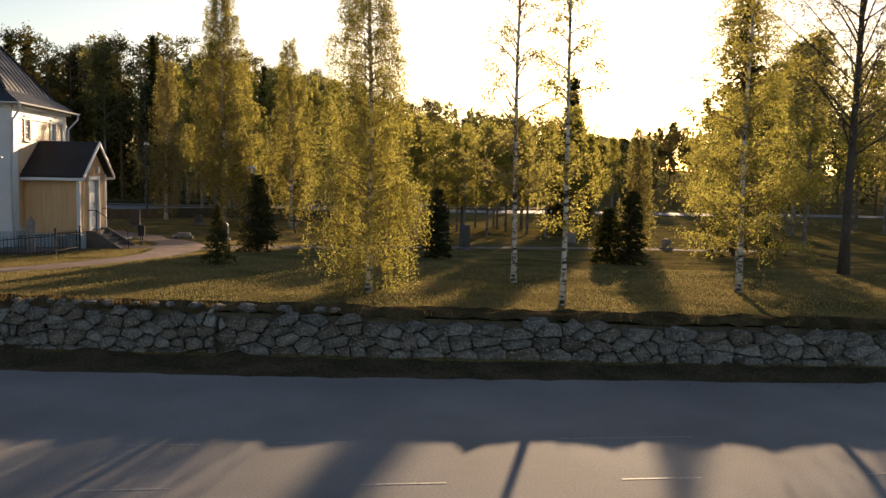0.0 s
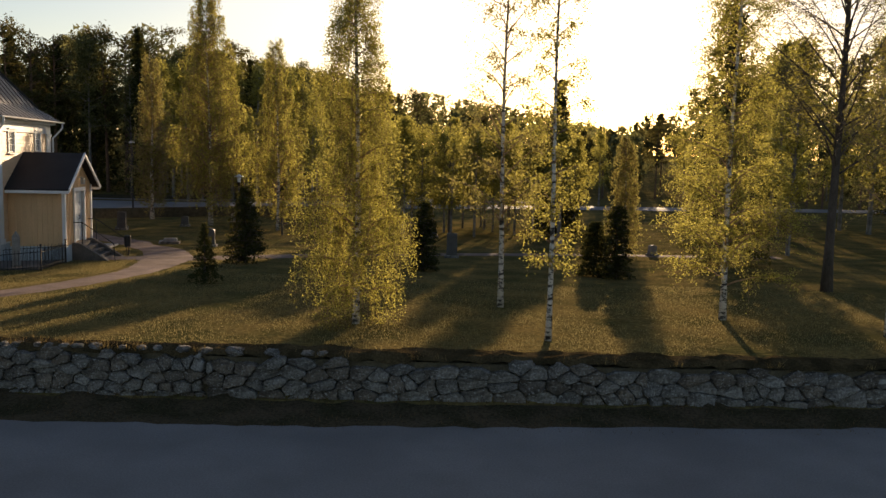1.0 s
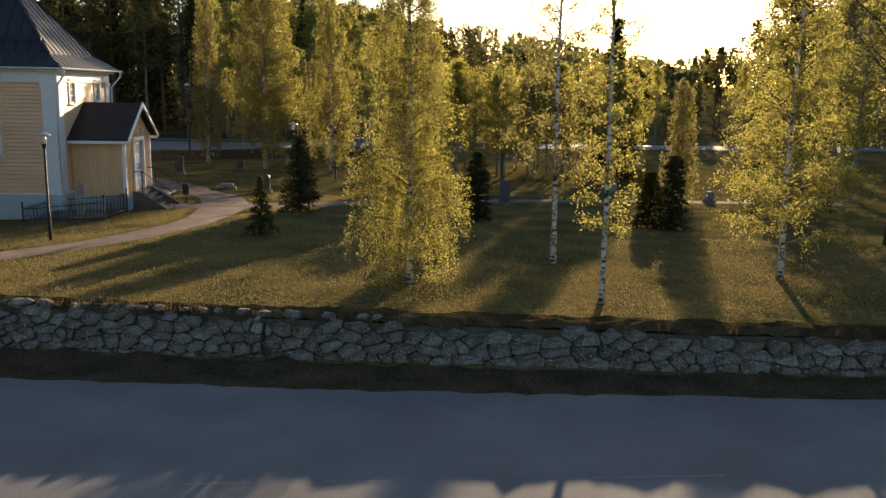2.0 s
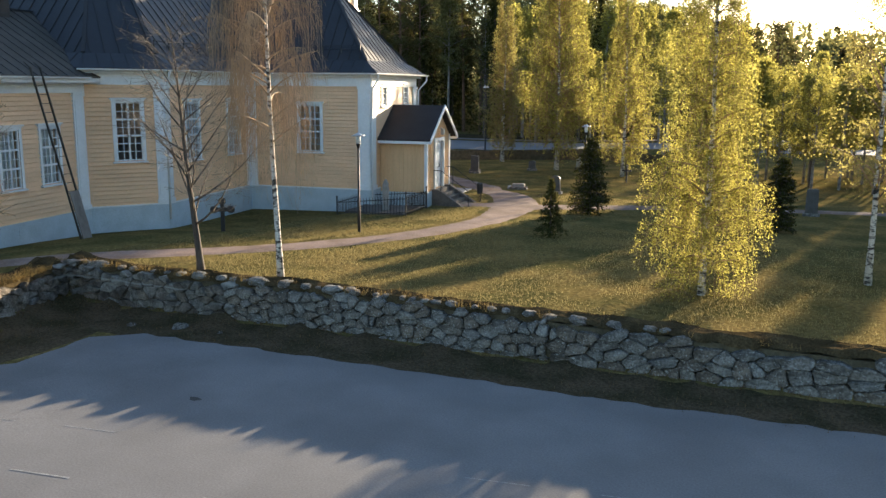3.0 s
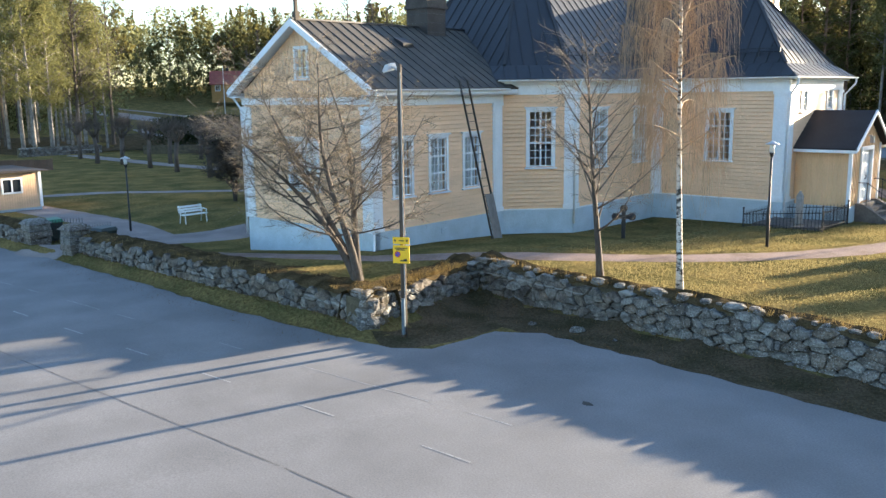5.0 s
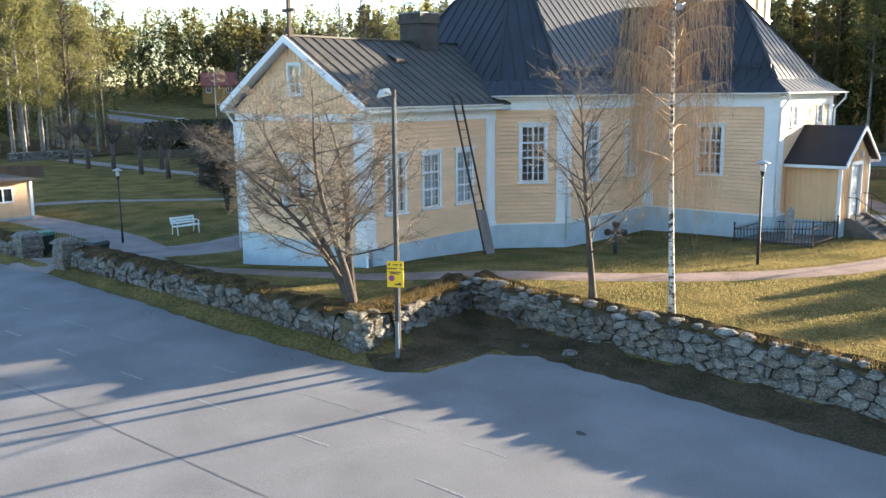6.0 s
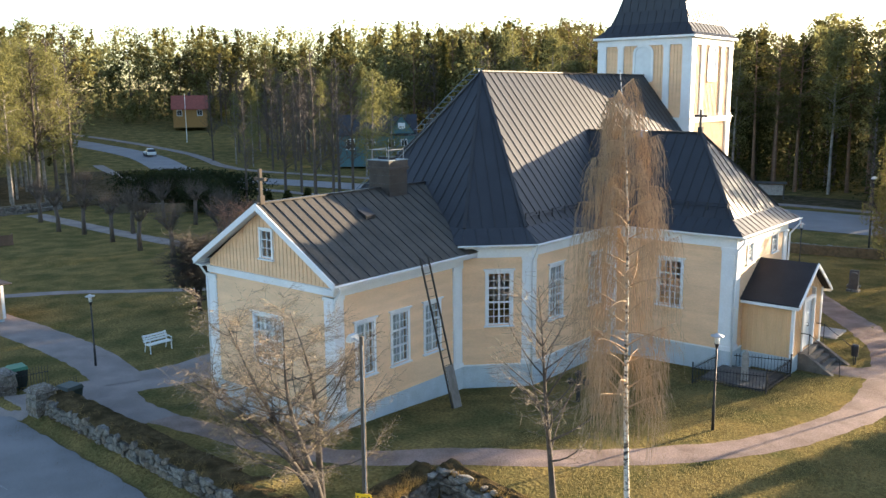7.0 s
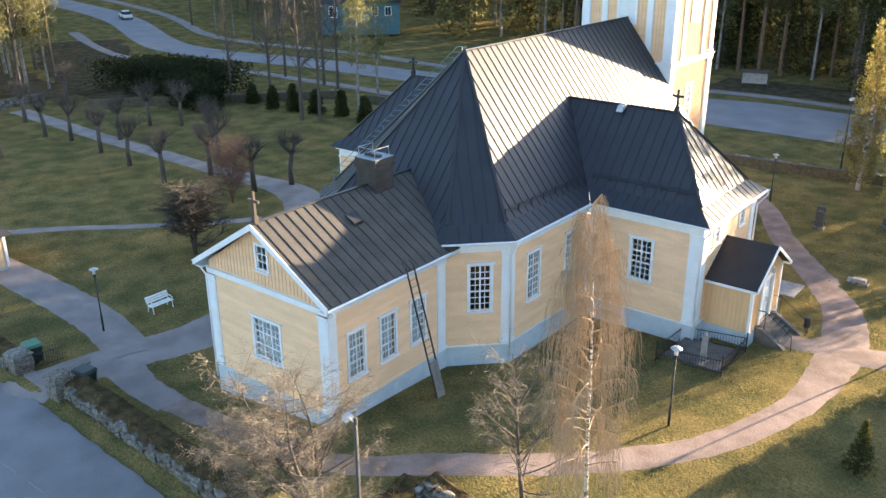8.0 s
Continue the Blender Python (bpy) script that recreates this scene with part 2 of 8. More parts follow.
# ---- building blocks ----
class Solid:
    """Collects corners and faces of one mesh; the material index goes face by face."""

    def __init__(self):
        self.v, self.f, self.m = [], [], []

    def face(self, pts, mat=0):
        i = len(self.v)
        self.v.extend(tuple(p) for p in pts)
        self.f.append(tuple(range(i, i + len(pts))))
        self.m.append(mat)

    def prism(self, base, top, mat=0):
        """Two rings of the same count, joined by sides and closed."""
        i, n = len(self.v), len(base)
        self.v.extend(tuple(p) for p in base)
        self.v.extend(tuple(p) for p in top)
        self.f.append(tuple(range(i + n - 1, i - 1, -1)))
        self.f.append(tuple(range(i + n, i + 2 * n)))
        self.f.extend((i + k, i + (k + 1) % n, i + n + (k + 1) % n, i + n + k) for k in range(n))
        self.m.extend([mat] * (n + 2))

    def box(self, x0, y0, z0, x1, y1, z1, mat=0):
        self.prism([(x0, y0, z0), (x1, y0, z0), (x1, y1, z0), (x0, y1, z0)], [(x0, y0, z1), (x1, y0, z1), (x1, y1, z1), (x0, y1, z1)], mat)

    def bar(self, a, b, w, h, up=(0, 0, 1), mat=0):
        """A straight bar from a to b, w wide and h high, standing on the line."""
        a, b, up = Vector(a), Vector(b), Vector(up)
        d = (b - a).normalized()
        s = d.cross(up).normalized() * (w / 2)
        u = s.cross(d).normalized() * h
        self.prism([a - s, a + s, a + s + u, a - s + u], [b - s, b + s, b + s + u, b - s + u], mat)

    def tube(self, pts, radii, sides=6, mat=0):
        """A round limb through the points."""
        i0 = len(self.v)
        pts = [Vector(p) for p in pts]
        n = len(pts)
        for k, p in enumerate(pts):
            d = (pts[min(k + 1, n - 1)] - pts[max(k - 1, 0)]).normalized()
            ref = Vector((1, 0, 0)) if abs(d.x) < 0.8 else Vector((0, 1, 0))
            s = d.cross(ref).normalized()
            w = d.cross(s)
            r = radii[k]
            for q in range(sides):
                a = 2 * math.pi * q / sides
                self.v.append(tuple(p + r * (math.cos(a) * s + math.sin(a) * w)))
        for k in range(n - 1):
            for q in range(sides):
                a, b = i0 + k * sides + q, i0 + k * sides + (q + 1) % sides
                self.f.append((a, b, b + sides, a + sides))
                self.m.append(mat)
        self.f.append(tuple(range(i0 + sides - 1, i0 - 1, -1)))
        self.f.append(tuple(range(i0 + (n - 1) * sides, i0 + n * sides)))
        self.m.extend([mat, mat])

    def ball(self, c, r, rings=6, segs=8, squash=1.0, mat=0):
        rows = []
        for k in range(1, rings):
            a = math.pi * k / rings
            rows.append([(c[0] + r * math.sin(a) * math.cos(2 * math.pi * q / segs), c[1] + r * math.sin(a) * math.sin(2 * math.pi * q / segs), c[2] + r * squash * math.cos(a)) for q in range(segs)])
        for top, low in zip(rows, rows[1:]):
            for q in range(segs):
                self.face([top[q], low[q], low[(q + 1) % segs], top[(q + 1) % segs]], mat)
        self.face(rows[0], mat)
        self.face(rows[-1][::-1], mat)

    def mesh(self, name, *mats, smooth=False):
        me = bpy.data.meshes.new(name)
        me.from_pydata(self.v, [], self.f)
        for k in mats:
            me.materials.append(k)
        if len(mats) > 1:
            me.polygons.foreach_set("material_index", self.m)
        if smooth:
            me.polygons.foreach_set("use_smooth", [True] * len(self.f))
        me.update()
        return me


def part(name, solid, mats, parent, label="", smooth=False):
    """One mesh object under a thing or a part."""
    mats = mats if isinstance(mats, (tuple, list)) else (mats,)
    data = solid.mesh(name, *mats, smooth=smooth) if isinstance(solid, Solid) else solid
    ob = new(name, data)
    ob.parent = parent
    if label:
        ob["label"] = label
    return ob


def thing(name, m, label, category, group="", kind=""):
    ob = new(name)
    ob.matrix_world = m
    return tagged(ob, label, category, group, kind)


def solo(name, solid, mats, label, category, kind="", m=None, smooth=False, group=""):
    """A thing of one mesh."""
    ob = new(name, solid.mesh(name, *(mats if isinstance(mats, (tuple, list)) else (mats,)), smooth=smooth))
    if m is not None:
        ob.matrix_world = m
    return tagged(ob, label, category, group, kind)


def smooth(a, b, x):
    t = min(1.0, max(0.0, (x - a) / (b - a)))
    return t * t * (3 - 2 * t)


# ---- the lie of the land ----
O_CH, A_CH = (-24.86, 14.56), radians(13.3)
CV = (math.cos(A_CH), math.sin(A_CH))
CU = (-math.sin(A_CH), math.cos(A_CH))


def ch(x, y):
    """From the church's own plan to the world's."""
    return (O_CH[0] + x * CV[0] + y * CU[0], O_CH[1] + x * CV[1] + y * CU[1])


GATE_R = (-36.5, 7.2)
WALL = [GATE_R, (-18.35, 10.4), (-19.85, 15.05), (-6.3, 16.25), (2.6, 17.3), (30.0, 21.5)]  # foot line of the face towards the road
WALL_L = [(-60.0, 1.9), (-39.9, 6.0)]


def seg_dist(p, a, b):
    ax, ay, bx, by = *a, *b
    dx, dy = bx - ax, by - ay
    t = max(0, min(1, ((p[0] - ax) * dx + (p[1] - ay) * dy) / (dx * dx + dy * dy)))
    qx, qy = ax + t * dx, ay + t * dy
    side = dx * (p[1] - ay) - dy * (p[0] - ax)
    return math.hypot(p[0] - qx, p[1] - qy), side, t


def inside(p):
    """Metres into the churchyard from the wall's road side; minus: towards the road."""
    line = [(-400.0, -50.0), (-60.0, 1.9), (-39.9, 6.0)] + WALL + [(400.0, 84.0)]
    best = min((seg_dist(p, a, b) for a, b in zip(line, line[1:])), key=lambda s: s[0])
    # which side, by counting crossings towards -y
    below = 0
    for (ax, ay), (bx, by) in zip(line, line[1:]):
        lo, hi = (ax, bx) if ax < bx else (bx, ax)
        if lo <= p[0] < hi and ay + (by - ay) * (p[0] - ax) / (bx - ax) < p[1]:
            below += 1
    return best[0] if below % 2 else -best[0]


def road_z(x):
    """The road's height: level in front of the long wall, falling gently past the corner."""
    return -0.02 * min(26.0, max(0.0, -12.0 - x))


def land(x, y):
    """The ground's height."""
    d = inside((x, y))
    edge = -0.33 + 1.23 * smooth(-37, -21, x)
    yard = edge - 0.034 * min(max(d, 0.0), 33.0)
    yard = min(yard, edge)
    yard = yard if x > -21 else yard + (0.05 - 0.2 * smooth(-25, -38, x) - yard) * smooth(6, 12, d) * 0.8
    road = road_z(x) + (0.26 - 0.16 * smooth(-20.0, -17.5, x)) * smooth(-0.70, -0.12, d)
    z = road + (yard - road) * smooth(0.12, 0.45, d)
    r = math.hypot(x + 25, y - 25)
    rise = 10.0 * smooth(110, 330, r) * smooth(-0.2, 0.7, math.cos(math.atan2(y - 25, x + 25) - radians(160))) + 9 * smooth(250, 1200, r)
    z += rise
    if d > 4:
        z += 0.07 * noise.noise(Vector((x * 0.11, y * 0.11, 0.3)))
    return z


def grid_lines(spans):
    out = [spans[0][0]]
    for a, b, step in spans:
        n = max(1, round((b - a) / step))
        out.extend(a + (b - a) * k / n for k in range(1, n + 1))
    return out


def make_ground():
    xs = grid_lines([(-2200, -700, 250), (-700, -260, 45), (-260, -90, 9), (-90, -42, 1.5), (-42, 13, 0.3), (13, 60, 1.5), (60, 240, 12), (240, 2200, 200)])
    ys = grid_lines([(-2200, -300, 250), (-300, -30, 20), (-30, 5, 2.0), (5, 27, 0.28), (27, 75, 1.0), (75, 200, 6), (200, 700, 40), (700, 2400, 220)])
    s = Solid()
    nx = len(xs)
    for y in ys:
        for x in xs:
            s.v.append((x, y, land(x, y)))
    for j in range(len(ys) - 1):
        for i in range(nx - 1):
            a = j * nx + i
            s.f.append((a, a + 1, a + 1 + nx, a + nx))
            s.m.append(0)
    return solo("ground", s, M_GRASS, "spring lawn of yellowish green grass with bare patches", "ground", "structure", smooth=True)


make_ground()


def ribbon(name, pts, width, mat, label, category, lift=0.03, step=0.5, rag=0.06, seed=1, across=6):
    """A path that lies on the land, along a smooth line through the points; pts may carry a width of their own."""
    rnd = random.Random(seed)
    line = []
    n = len(pts)
    for k in range(n - 1):
        p = [Vector(pts[max(0, min(n - 1, k + q))][:2]).to_3d() for q in (-1, 0, 1, 2)]
        w = [pts[q][2] if len(pts[q]) > 2 else width for q in (k, k + 1)]
        count = max(1, int((p[2] - p[1]).length / step))
        for q in range(count):
            t = q / count
            c = 0.5 * ((2 * p[1]) + (p[2] - p[0]) * t + (2 * p[0] - 5 * p[1] + 4 * p[2] - p[3]) * t * t + (3 * p[1] - p[0] - 3 * p[2] + p[3]) * t**3)
            line.append((c, w[0] + (w[1] - w[0]) * t))
    line.append((Vector(pts[-1][:2]).to_3d(), pts[-1][2] if len(pts[-1]) > 2 else width))
    s = Solid()
    for k, (c, w) in enumerate(line):
        d = (line[min(k + 1, len(line) - 1)][0] - line[max(k - 1, 0)][0]).normalized()
        side = Vector((-d.y, d.x, 0))
        e0, e1 = w / 2 + rnd.uniform(-rag, rag), w / 2 + rnd.uniform(-rag, rag)
        for q in range(across + 1):
            f = q / across
            p = c + side * (-e0 + (e0 + e1) * f)
            edge = -0.05 if q in (0, across) else 0.0
            s.v.append((p.x, p.y, land(p.x, p.y) + lift + edge))
    w = across + 1
    for k in range(len(line) - 1):
        for q in range(across):
            a = k * w + q
            s.f.append((a, a + 1, a + 1 + w, a + w))
            s.m.append(0)
    return solo(name, s, mat, label, category, "structure", smooth=True)


def slab(name, outline, mat, label, category, lift=0.02, cell=0.8):
    """A flat stretch of paving within an outline (convex or not), cut into cells that follow the land."""
    bm = bmesh.new()
    bm.faces.new([bm.verts.new((x, y, 0)) for x, y in outline])
    lo = [min(p[k] for p in outline) for k in (0, 1)]
    hi = [max(p[k] for p in outline) for k in (0, 1)]
    for k in (0, 1):
        no = (1, 0, 0) if k == 0 else (0, 1, 0)
        c = lo[k] + cell
        while c < hi[k]:
            co = (c, 0, 0) if k == 0 else (0, c, 0)
            bmesh.ops.bisect_plane(bm, geom=bm.verts[:] + bm.edges[:] + bm.faces[:], plane_co=co, plane_no=no)
            c += cell
    for vert in bm.verts:
        vert.co.z = land(vert.co.x, vert.co.y) + lift
    me = bpy.data.meshes.new(name)
    bm.to_mesh(me)
    bm.free()
    me.materials.append(mat)
    return tagged(new(name, me), label, category, "", "structure")

# ---- road and paths ----
def off_line(pts, d):
    """The line moved by d metres to its right (towards the road)."""
    out = []
    for k, p in enumerate(pts):
        a, b = Vector(pts[max(k - 1, 0)]), Vector(pts[min(k + 1, len(pts) - 1)])
        t = (b - a).normalized()
        out.append((p[0] + t.y * d, p[1] - t.x * d))
    return out


# the asphalt: its churchyard edge runs with the verge, its far edge lies behind the camera
ROAD_EDGE = [(-300, -58), (-110, -12.5), (-60, 0.0), (-42.2, 4.6), (-40.2, 6.2), (-37.4, 6.4), (-36.5, 6.38), (-33.9, 6.88), (-31.2, 7.35), (-28.9, 7.75), (-26.6, 8.08), (-23.3, 8.63), (-20.6, 9.16), (-18.1, 9.75), (-16.8, 10.15), (-16.1, 10.8), (-16.15, 11.6), (-16.4, 12.9), (-15.4, 13.7), (-13.0, 13.9), (-10.2, 14.2), (-6.9, 14.6), (-4.4, 14.85), (0.7, 15.65), (6.5, 16.65), (20, 19.1), (40, 22.8), (110, 36), (300, 72)]


def make_road():
    rnd = random.Random(4)
    top = []
    for (ax, ay), (bx, by) in zip(ROAD_EDGE, ROAD_EDGE[1:]):
        n = max(1, int(math.hypot(bx - ax, by - ay) / 0.35)) if ax > -45 and bx < 25 else 1
        top += [(ax + (bx - ax) * k / n + (rnd.uniform(-0.05, 0.05) if n > 1 else 0), ay + (by - ay) * k / n + (rnd.uniform(-0.07, 0.07) if n > 1 else 0)) for k in range(n)]
    top.append(ROAD_EDGE[-1])
    bm = bmesh.new()
    ring = [bm.verts.new((x, y, 0.035)) for x, y in top + [(330, 20), (60, -40), (-290, -120)]]
    bm.faces.new(ring)
    lip = [bm.verts.new((v.co.x, v.co.y + 0.03, -0.05)) for v in ring]
    for k in range(len(top) - 1):
        bm.faces.new((ring[k + 1], ring[k], lip[k], lip[k + 1]))
    for c in range(-60, -9, 3):
        bmesh.ops.bisect_plane(bm, geom=bm.verts[:] + bm.edges[:] + bm.faces[:], plane_co=(c, 0, 0), plane_no=(1, 0, 0))
    bmesh.ops.triangulate(bm, faces=bm.faces[:])
    for v in bm.verts:
        v.co.z += road_z(v.co.x)
    bmesh.ops.recalc_face_normals(bm, faces=bm.faces[:])
    me = bpy.data.meshes.new("road")
    bm.to_mesh(me)
    bm.free()
    me.materials.append(M_ASPHALT)
    return tagged(new("road", me), "wide grey asphalt road with worn surface beside the wall", "road", "", "structure")


make_road()

ROAD_DIR = Vector((0.972, 0.236, 0)).normalized()
ROAD_SIDE = Vector((-ROAD_DIR.y, ROAD_DIR.x, 0))


def stripe(name, start, length, width, mat, lift, label, category):
    s = Solid()
    a = Vector((*start, lift))
    w = ROAD_SIDE * (width / 2)
    n = max(1, int(length / 1.0))
    rnd = random.Random(int(start[0] * 10))
    for k in range(n):
        if n > 3 and name == "edge_line" and rnd.random() < 0.4:
            continue
        p, q = a + ROAD_DIR * (length * k / n), a + ROAD_DIR * (length * (k + 1) / n)
        p.z, q.z = p.z + road_z(p.x), q.z + road_z(q.x)
        w1, w2 = w * rnd.uniform(0.7, 1.0), w * rnd.uniform(0.7, 1.0)
        s.face([p - w1, q - w2, q + w2, p + w1])
    return solo(name, s, mat, label, category, "structure")


for k in range(-9, 9):
    p = Vector((-11.39, 7.46, 0)) + ROAD_DIR * (3.26 * k)
    stripe("lane_mark", (p.x, p.y), 1.05, 0.05, M_PAINT, 0.039, "worn white dash painted on the asphalt", "road marking")
p0 = Vector((-6.3, 10.4, 0)) - ROAD_DIR * 40
stripe("edge_line", (p0.x, p0.y), 62.0, 0.03, M_PAINT, 0.039, "thin worn white line along the asphalt", "road marking")
p0 = Vector((-22.4, 2.7, 0)) - ROAD_DIR * 30
stripe("asphalt_joint", (p0.x, p0.y), 60.0, 0.045, M_PATCH, 0.0385, "dark tarred joint in the asphalt", "road joint")

PATH_MAIN = [(*ch(-8.6, -1.9), 1.5), (*ch(-5.0, -1.95), 1.35), (-25.47, 12.31, 1.4), (-22.32, 14.07, 1.4), (-20.27, 16.65, 1.5), (-18.27, 19.3, 1.55), (-16.68, 22, 1.55), (-15.68, 24.3, 1.5), (-15.15, 26.2, 1.5), (-14.92, 29.3, 1.5), (-15.02, 31.5, 1.65), (-15.5, 33.8, 1.9), (-16.3, 36.8, 2.4), (-17.6, 39.6, 2.4), (-19.1, 41.9, 2.2), (-21.0, 43.8, 2.1), (-23.6, 46.1, 2.0), (-27.2, 49.5, 1.8), (-31.34, 54.15, 1.6), (-38.5, 59.5, 2.2)]
ribbon("gravel_path", PATH_MAIN, 1.6, M_GRAVEL, "pinkish gravel path curving through the lawn", "path", lift=0.035, seed=3)
ribbon("gravel_path", [(-16.6, 36.3, 2.2), (-14.4, 38.1, 2.2), (*ch(22.0, 23.5), 1.6), (*ch(30, 24.5), 1.4), (*ch(45, 24), 1.4)], 1.6, M_GRAVEL, "pinkish gravel path towards the graves", "path", lift=0.037, seed=5)
ribbon("gravel_path", [(*ch(11.0, 19.35), 1.7), (*ch(12.2, 19.6), 1.8), (-16.7, 37.6, 2.6)], 1.7, M_GRAVEL, "pinkish gravel before the church steps", "path", lift=0.039, seed=13)
ribbon("gravel_walk", [(*ch(-14.6, -6.5), 3.0), (*ch(-14.5, -3.5), 3.0), (*ch(-14.0, 0.0), 3.4), (*ch(-13.2, 3.5), 3.4), (*ch(-14.0, 8.0), 3.2), (*ch(-19.0, 15.0), 3.4), (*ch(-26.0, 21.8), 3.6), (*ch(-36.0, 22.3), 2.2), (*ch(-54.0, 22.6), 2.2), (*ch(-72.0, 23.5), 2.4)], 3.2, M_GREYPATH, "grey gravel walk from the gate past the church", "path", lift=0.03, seed=6)
ribbon("gravel_walk", [(*ch(-13.8, -1.0), 2.2), (*ch(-11.0, -1.7), 1.7), (*ch(-8.0, -1.95), 1.5)], 1.6, M_GREYPATH, "grey gravel walk along the vestry", "path", lift=0.045, seed=7)
ribbon("gravel_walk", [(*ch(-14.0, -0.2), 2.2), (*ch(-19.0, 0.9), 2.4), (*ch(-28.0, 1.2), 2.6), (*ch(-40.0, 0.6), 2.6)], 2.4, M_GREYPATH, "grey gravel walk across the lawn", "path", lift=0.05, seed=8)
ribbon("gravel_walk", [(*ch(-38.0, 2.4), 0.9), (*ch(-28.0, 11.8), 0.9), (*ch(-24, 16.5), 0.9)], 0.9, M_GREYPATH, "narrow pale gravel walk across the lawn", "path", lift=0.045, seed=9)
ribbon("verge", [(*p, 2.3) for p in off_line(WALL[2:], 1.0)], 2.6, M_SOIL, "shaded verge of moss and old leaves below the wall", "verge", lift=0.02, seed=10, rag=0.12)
ribbon("verge", [(-17.5, 10.2, 1.6), (-17.2, 11.6, 2.4), (-17.9, 13.2, 3.0), (-18.6, 14.6, 2.4)], 2.4, M_SOIL, "shaded corner of bare soil and old leaves inside the wall's angle", "verge", lift=0.018, seed=12, rag=0.15)

# ---- the church ----
church = thing("church", pose(*O_CH, 0, 0, 0, 13.3), "yellow wooden church with dark seamed metal roofs and pale trim", "church")
CX = -4.1


def mir(x):
    return 2 * CX - x


def frame_of(a, b):
    """Along, outward (to the right of a to b)."""
    d = Vector((b[0] - a[0], b[1] - a[1], 0))
    n = d.length
    d.normalize()
    return d, Vector((d.y, -d.x, 0)), n


def clap_wall(name, a, b, z0, z1, holes=(), board=0.165, vertical=False, mat=None, label="", gable=None, thick=0.22, single=False):
    """A boarded wall from a to b, outside to its right; holes: (s0, s1, z0, z1). vertical: boards with cover strips. single: each
    board is a piece of its own."""
    d, n, length = frame_of(a, b)
    o = Vector((a[0], a[1], 0))
    s = Solid()
    strips = []

    def at(t, out, z):
        return o + d * t + n * out + Vector((0, 0, z))

    def top(t):
        return z1 if gable is None else min(gable(t), z1)

    cuts = sorted({z0, z1, *(h[2] for h in holes), *(h[3] for h in holes)})
    if not vertical:
        zs = []
        for lo, hi in zip(cuts, cuts[1:]):
            k = max(1, round((hi - lo) / board))
            zs += [(lo + (hi - lo) * q / k, lo + (hi - lo) * (q + 1) / k) for q in range(k)]
    else:
        zs = list(zip(cuts, cuts[1:]))
    for lo, hi in zs:
        spans = [(0.0, length)]
        for h in holes:
            if h[2] < hi - 1e-6 and h[3] > lo + 1e-6:
                spans = [q for p in spans for q in ((p[0], min(p[1], h[0])), (max(p[0], h[1]), p[1])) if q[1] - q[0] > 1e-4]
        for p, q in spans:
            if not vertical and single:
                strips.append(Solid())
                strips[-1].prism([at(p, 0.0, lo), at(q, 0.0, lo), at(q, 0.0, hi - 0.022), at(p, 0.0, hi - 0.022)], [at(p, 0.056, lo), at(q, 0.056, lo), at(q, 0.010, hi - 0.022), at(p, 0.010, hi - 0.022)])
                s.face([at(p, -0.002, lo), at(q, -0.002, lo), at(q, -0.002, hi), at(p, -0.002, hi)])
            elif not vertical:
                s.face([at(p, 0.034, lo), at(q, 0.034, lo), at(q, 0.010, hi), at(p, 0.010, hi)])
                s.face([at(p, 0.0, lo), at(q, 0.0, lo), at(q, 0.034, lo), at(p, 0.034, lo)])
            elif gable is None:
                s.face([at(p, 0.0, lo), at(q, 0.0, lo), at(q, 0.0, hi), at(p, 0.0, hi)])
            s.face([at(q, -thick, lo), at(p, -thick, lo), at(p, -thick, hi), at(q, -thick, hi)]) if gable is None else None
    if vertical:
        step = 0.21
        k = int(length / step)
        ts = [(length - k * step) / 2 + step * q for q in range(k + 1)]
        if gable is not None:
            ends = [0.0, *ts, length]
            for p, q in zip(ends, ends[1:]):
                cut = [h for h in holes if h[0] < (p + q) / 2 < h[1]]
                for lo, hi in ([(None, cut[0][2]), (cut[0][3], None)] if cut else [(None, None)]):
                    lp, lq = (z0, z0) if lo is None else (lo, lo)
                    hp, hq = (top(p), top(q)) if hi is None else (hi, hi)
                    if hp > lp or hq > lq:
                        s.face([at(p, 0, lp), at(q, 0, lq), at(q, 0, max(hq, lq)), at(p, 0, max(hp, lp))])
        for t in ts:
            for lo, hi in [(z0, top(t))]:
                pieces = [(lo, hi)]
                for h in holes:
                    if h[0] < t < h[1]:
                        pieces = [r for p in pieces for r in ((p[0], min(p[1], h[2])), (max(p[0], h[3]), p[1])) if r[1] - r[0] > 0.02]
                for lo2, hi2 in pieces:
                    if hi2 - lo2 > 0.03:
                        strips.append(Solid())
                        strips[-1].prism([at(t - 0.03, 0.0, lo2), at(t + 0.03, 0.0, lo2), at(t + 0.022, 0.028, lo2), at(t - 0.022, 0.028, lo2)], [at(t - 0.03, 0.0, hi2), at(t + 0.03, 0.0, hi2), at(t + 0.022, 0.028, hi2), at(t - 0.022, 0.028, hi2)])
    for h in holes:  # reveals
        for p, q in (((h[0], h[2]), (h[1], h[2])), ((h[1], h[2]), (h[1], h[3])), ((h[1], h[3]), (h[0], h[3])), ((h[0], h[3]), (h[0], h[2]))):
            s.face([at(p[0], 0.034, p[1]), at(p[0], -thick, p[1]), at(q[0], -thick, q[1]), at(q[0], 0.034, q[1])])
    ob = part(name, s, mat or M_YELLOW, church, label)
    for k in strips:
        part("board" if single else "cover_strip", k, mat or M_YELLOW, ob)
    return ob


PANES = {}


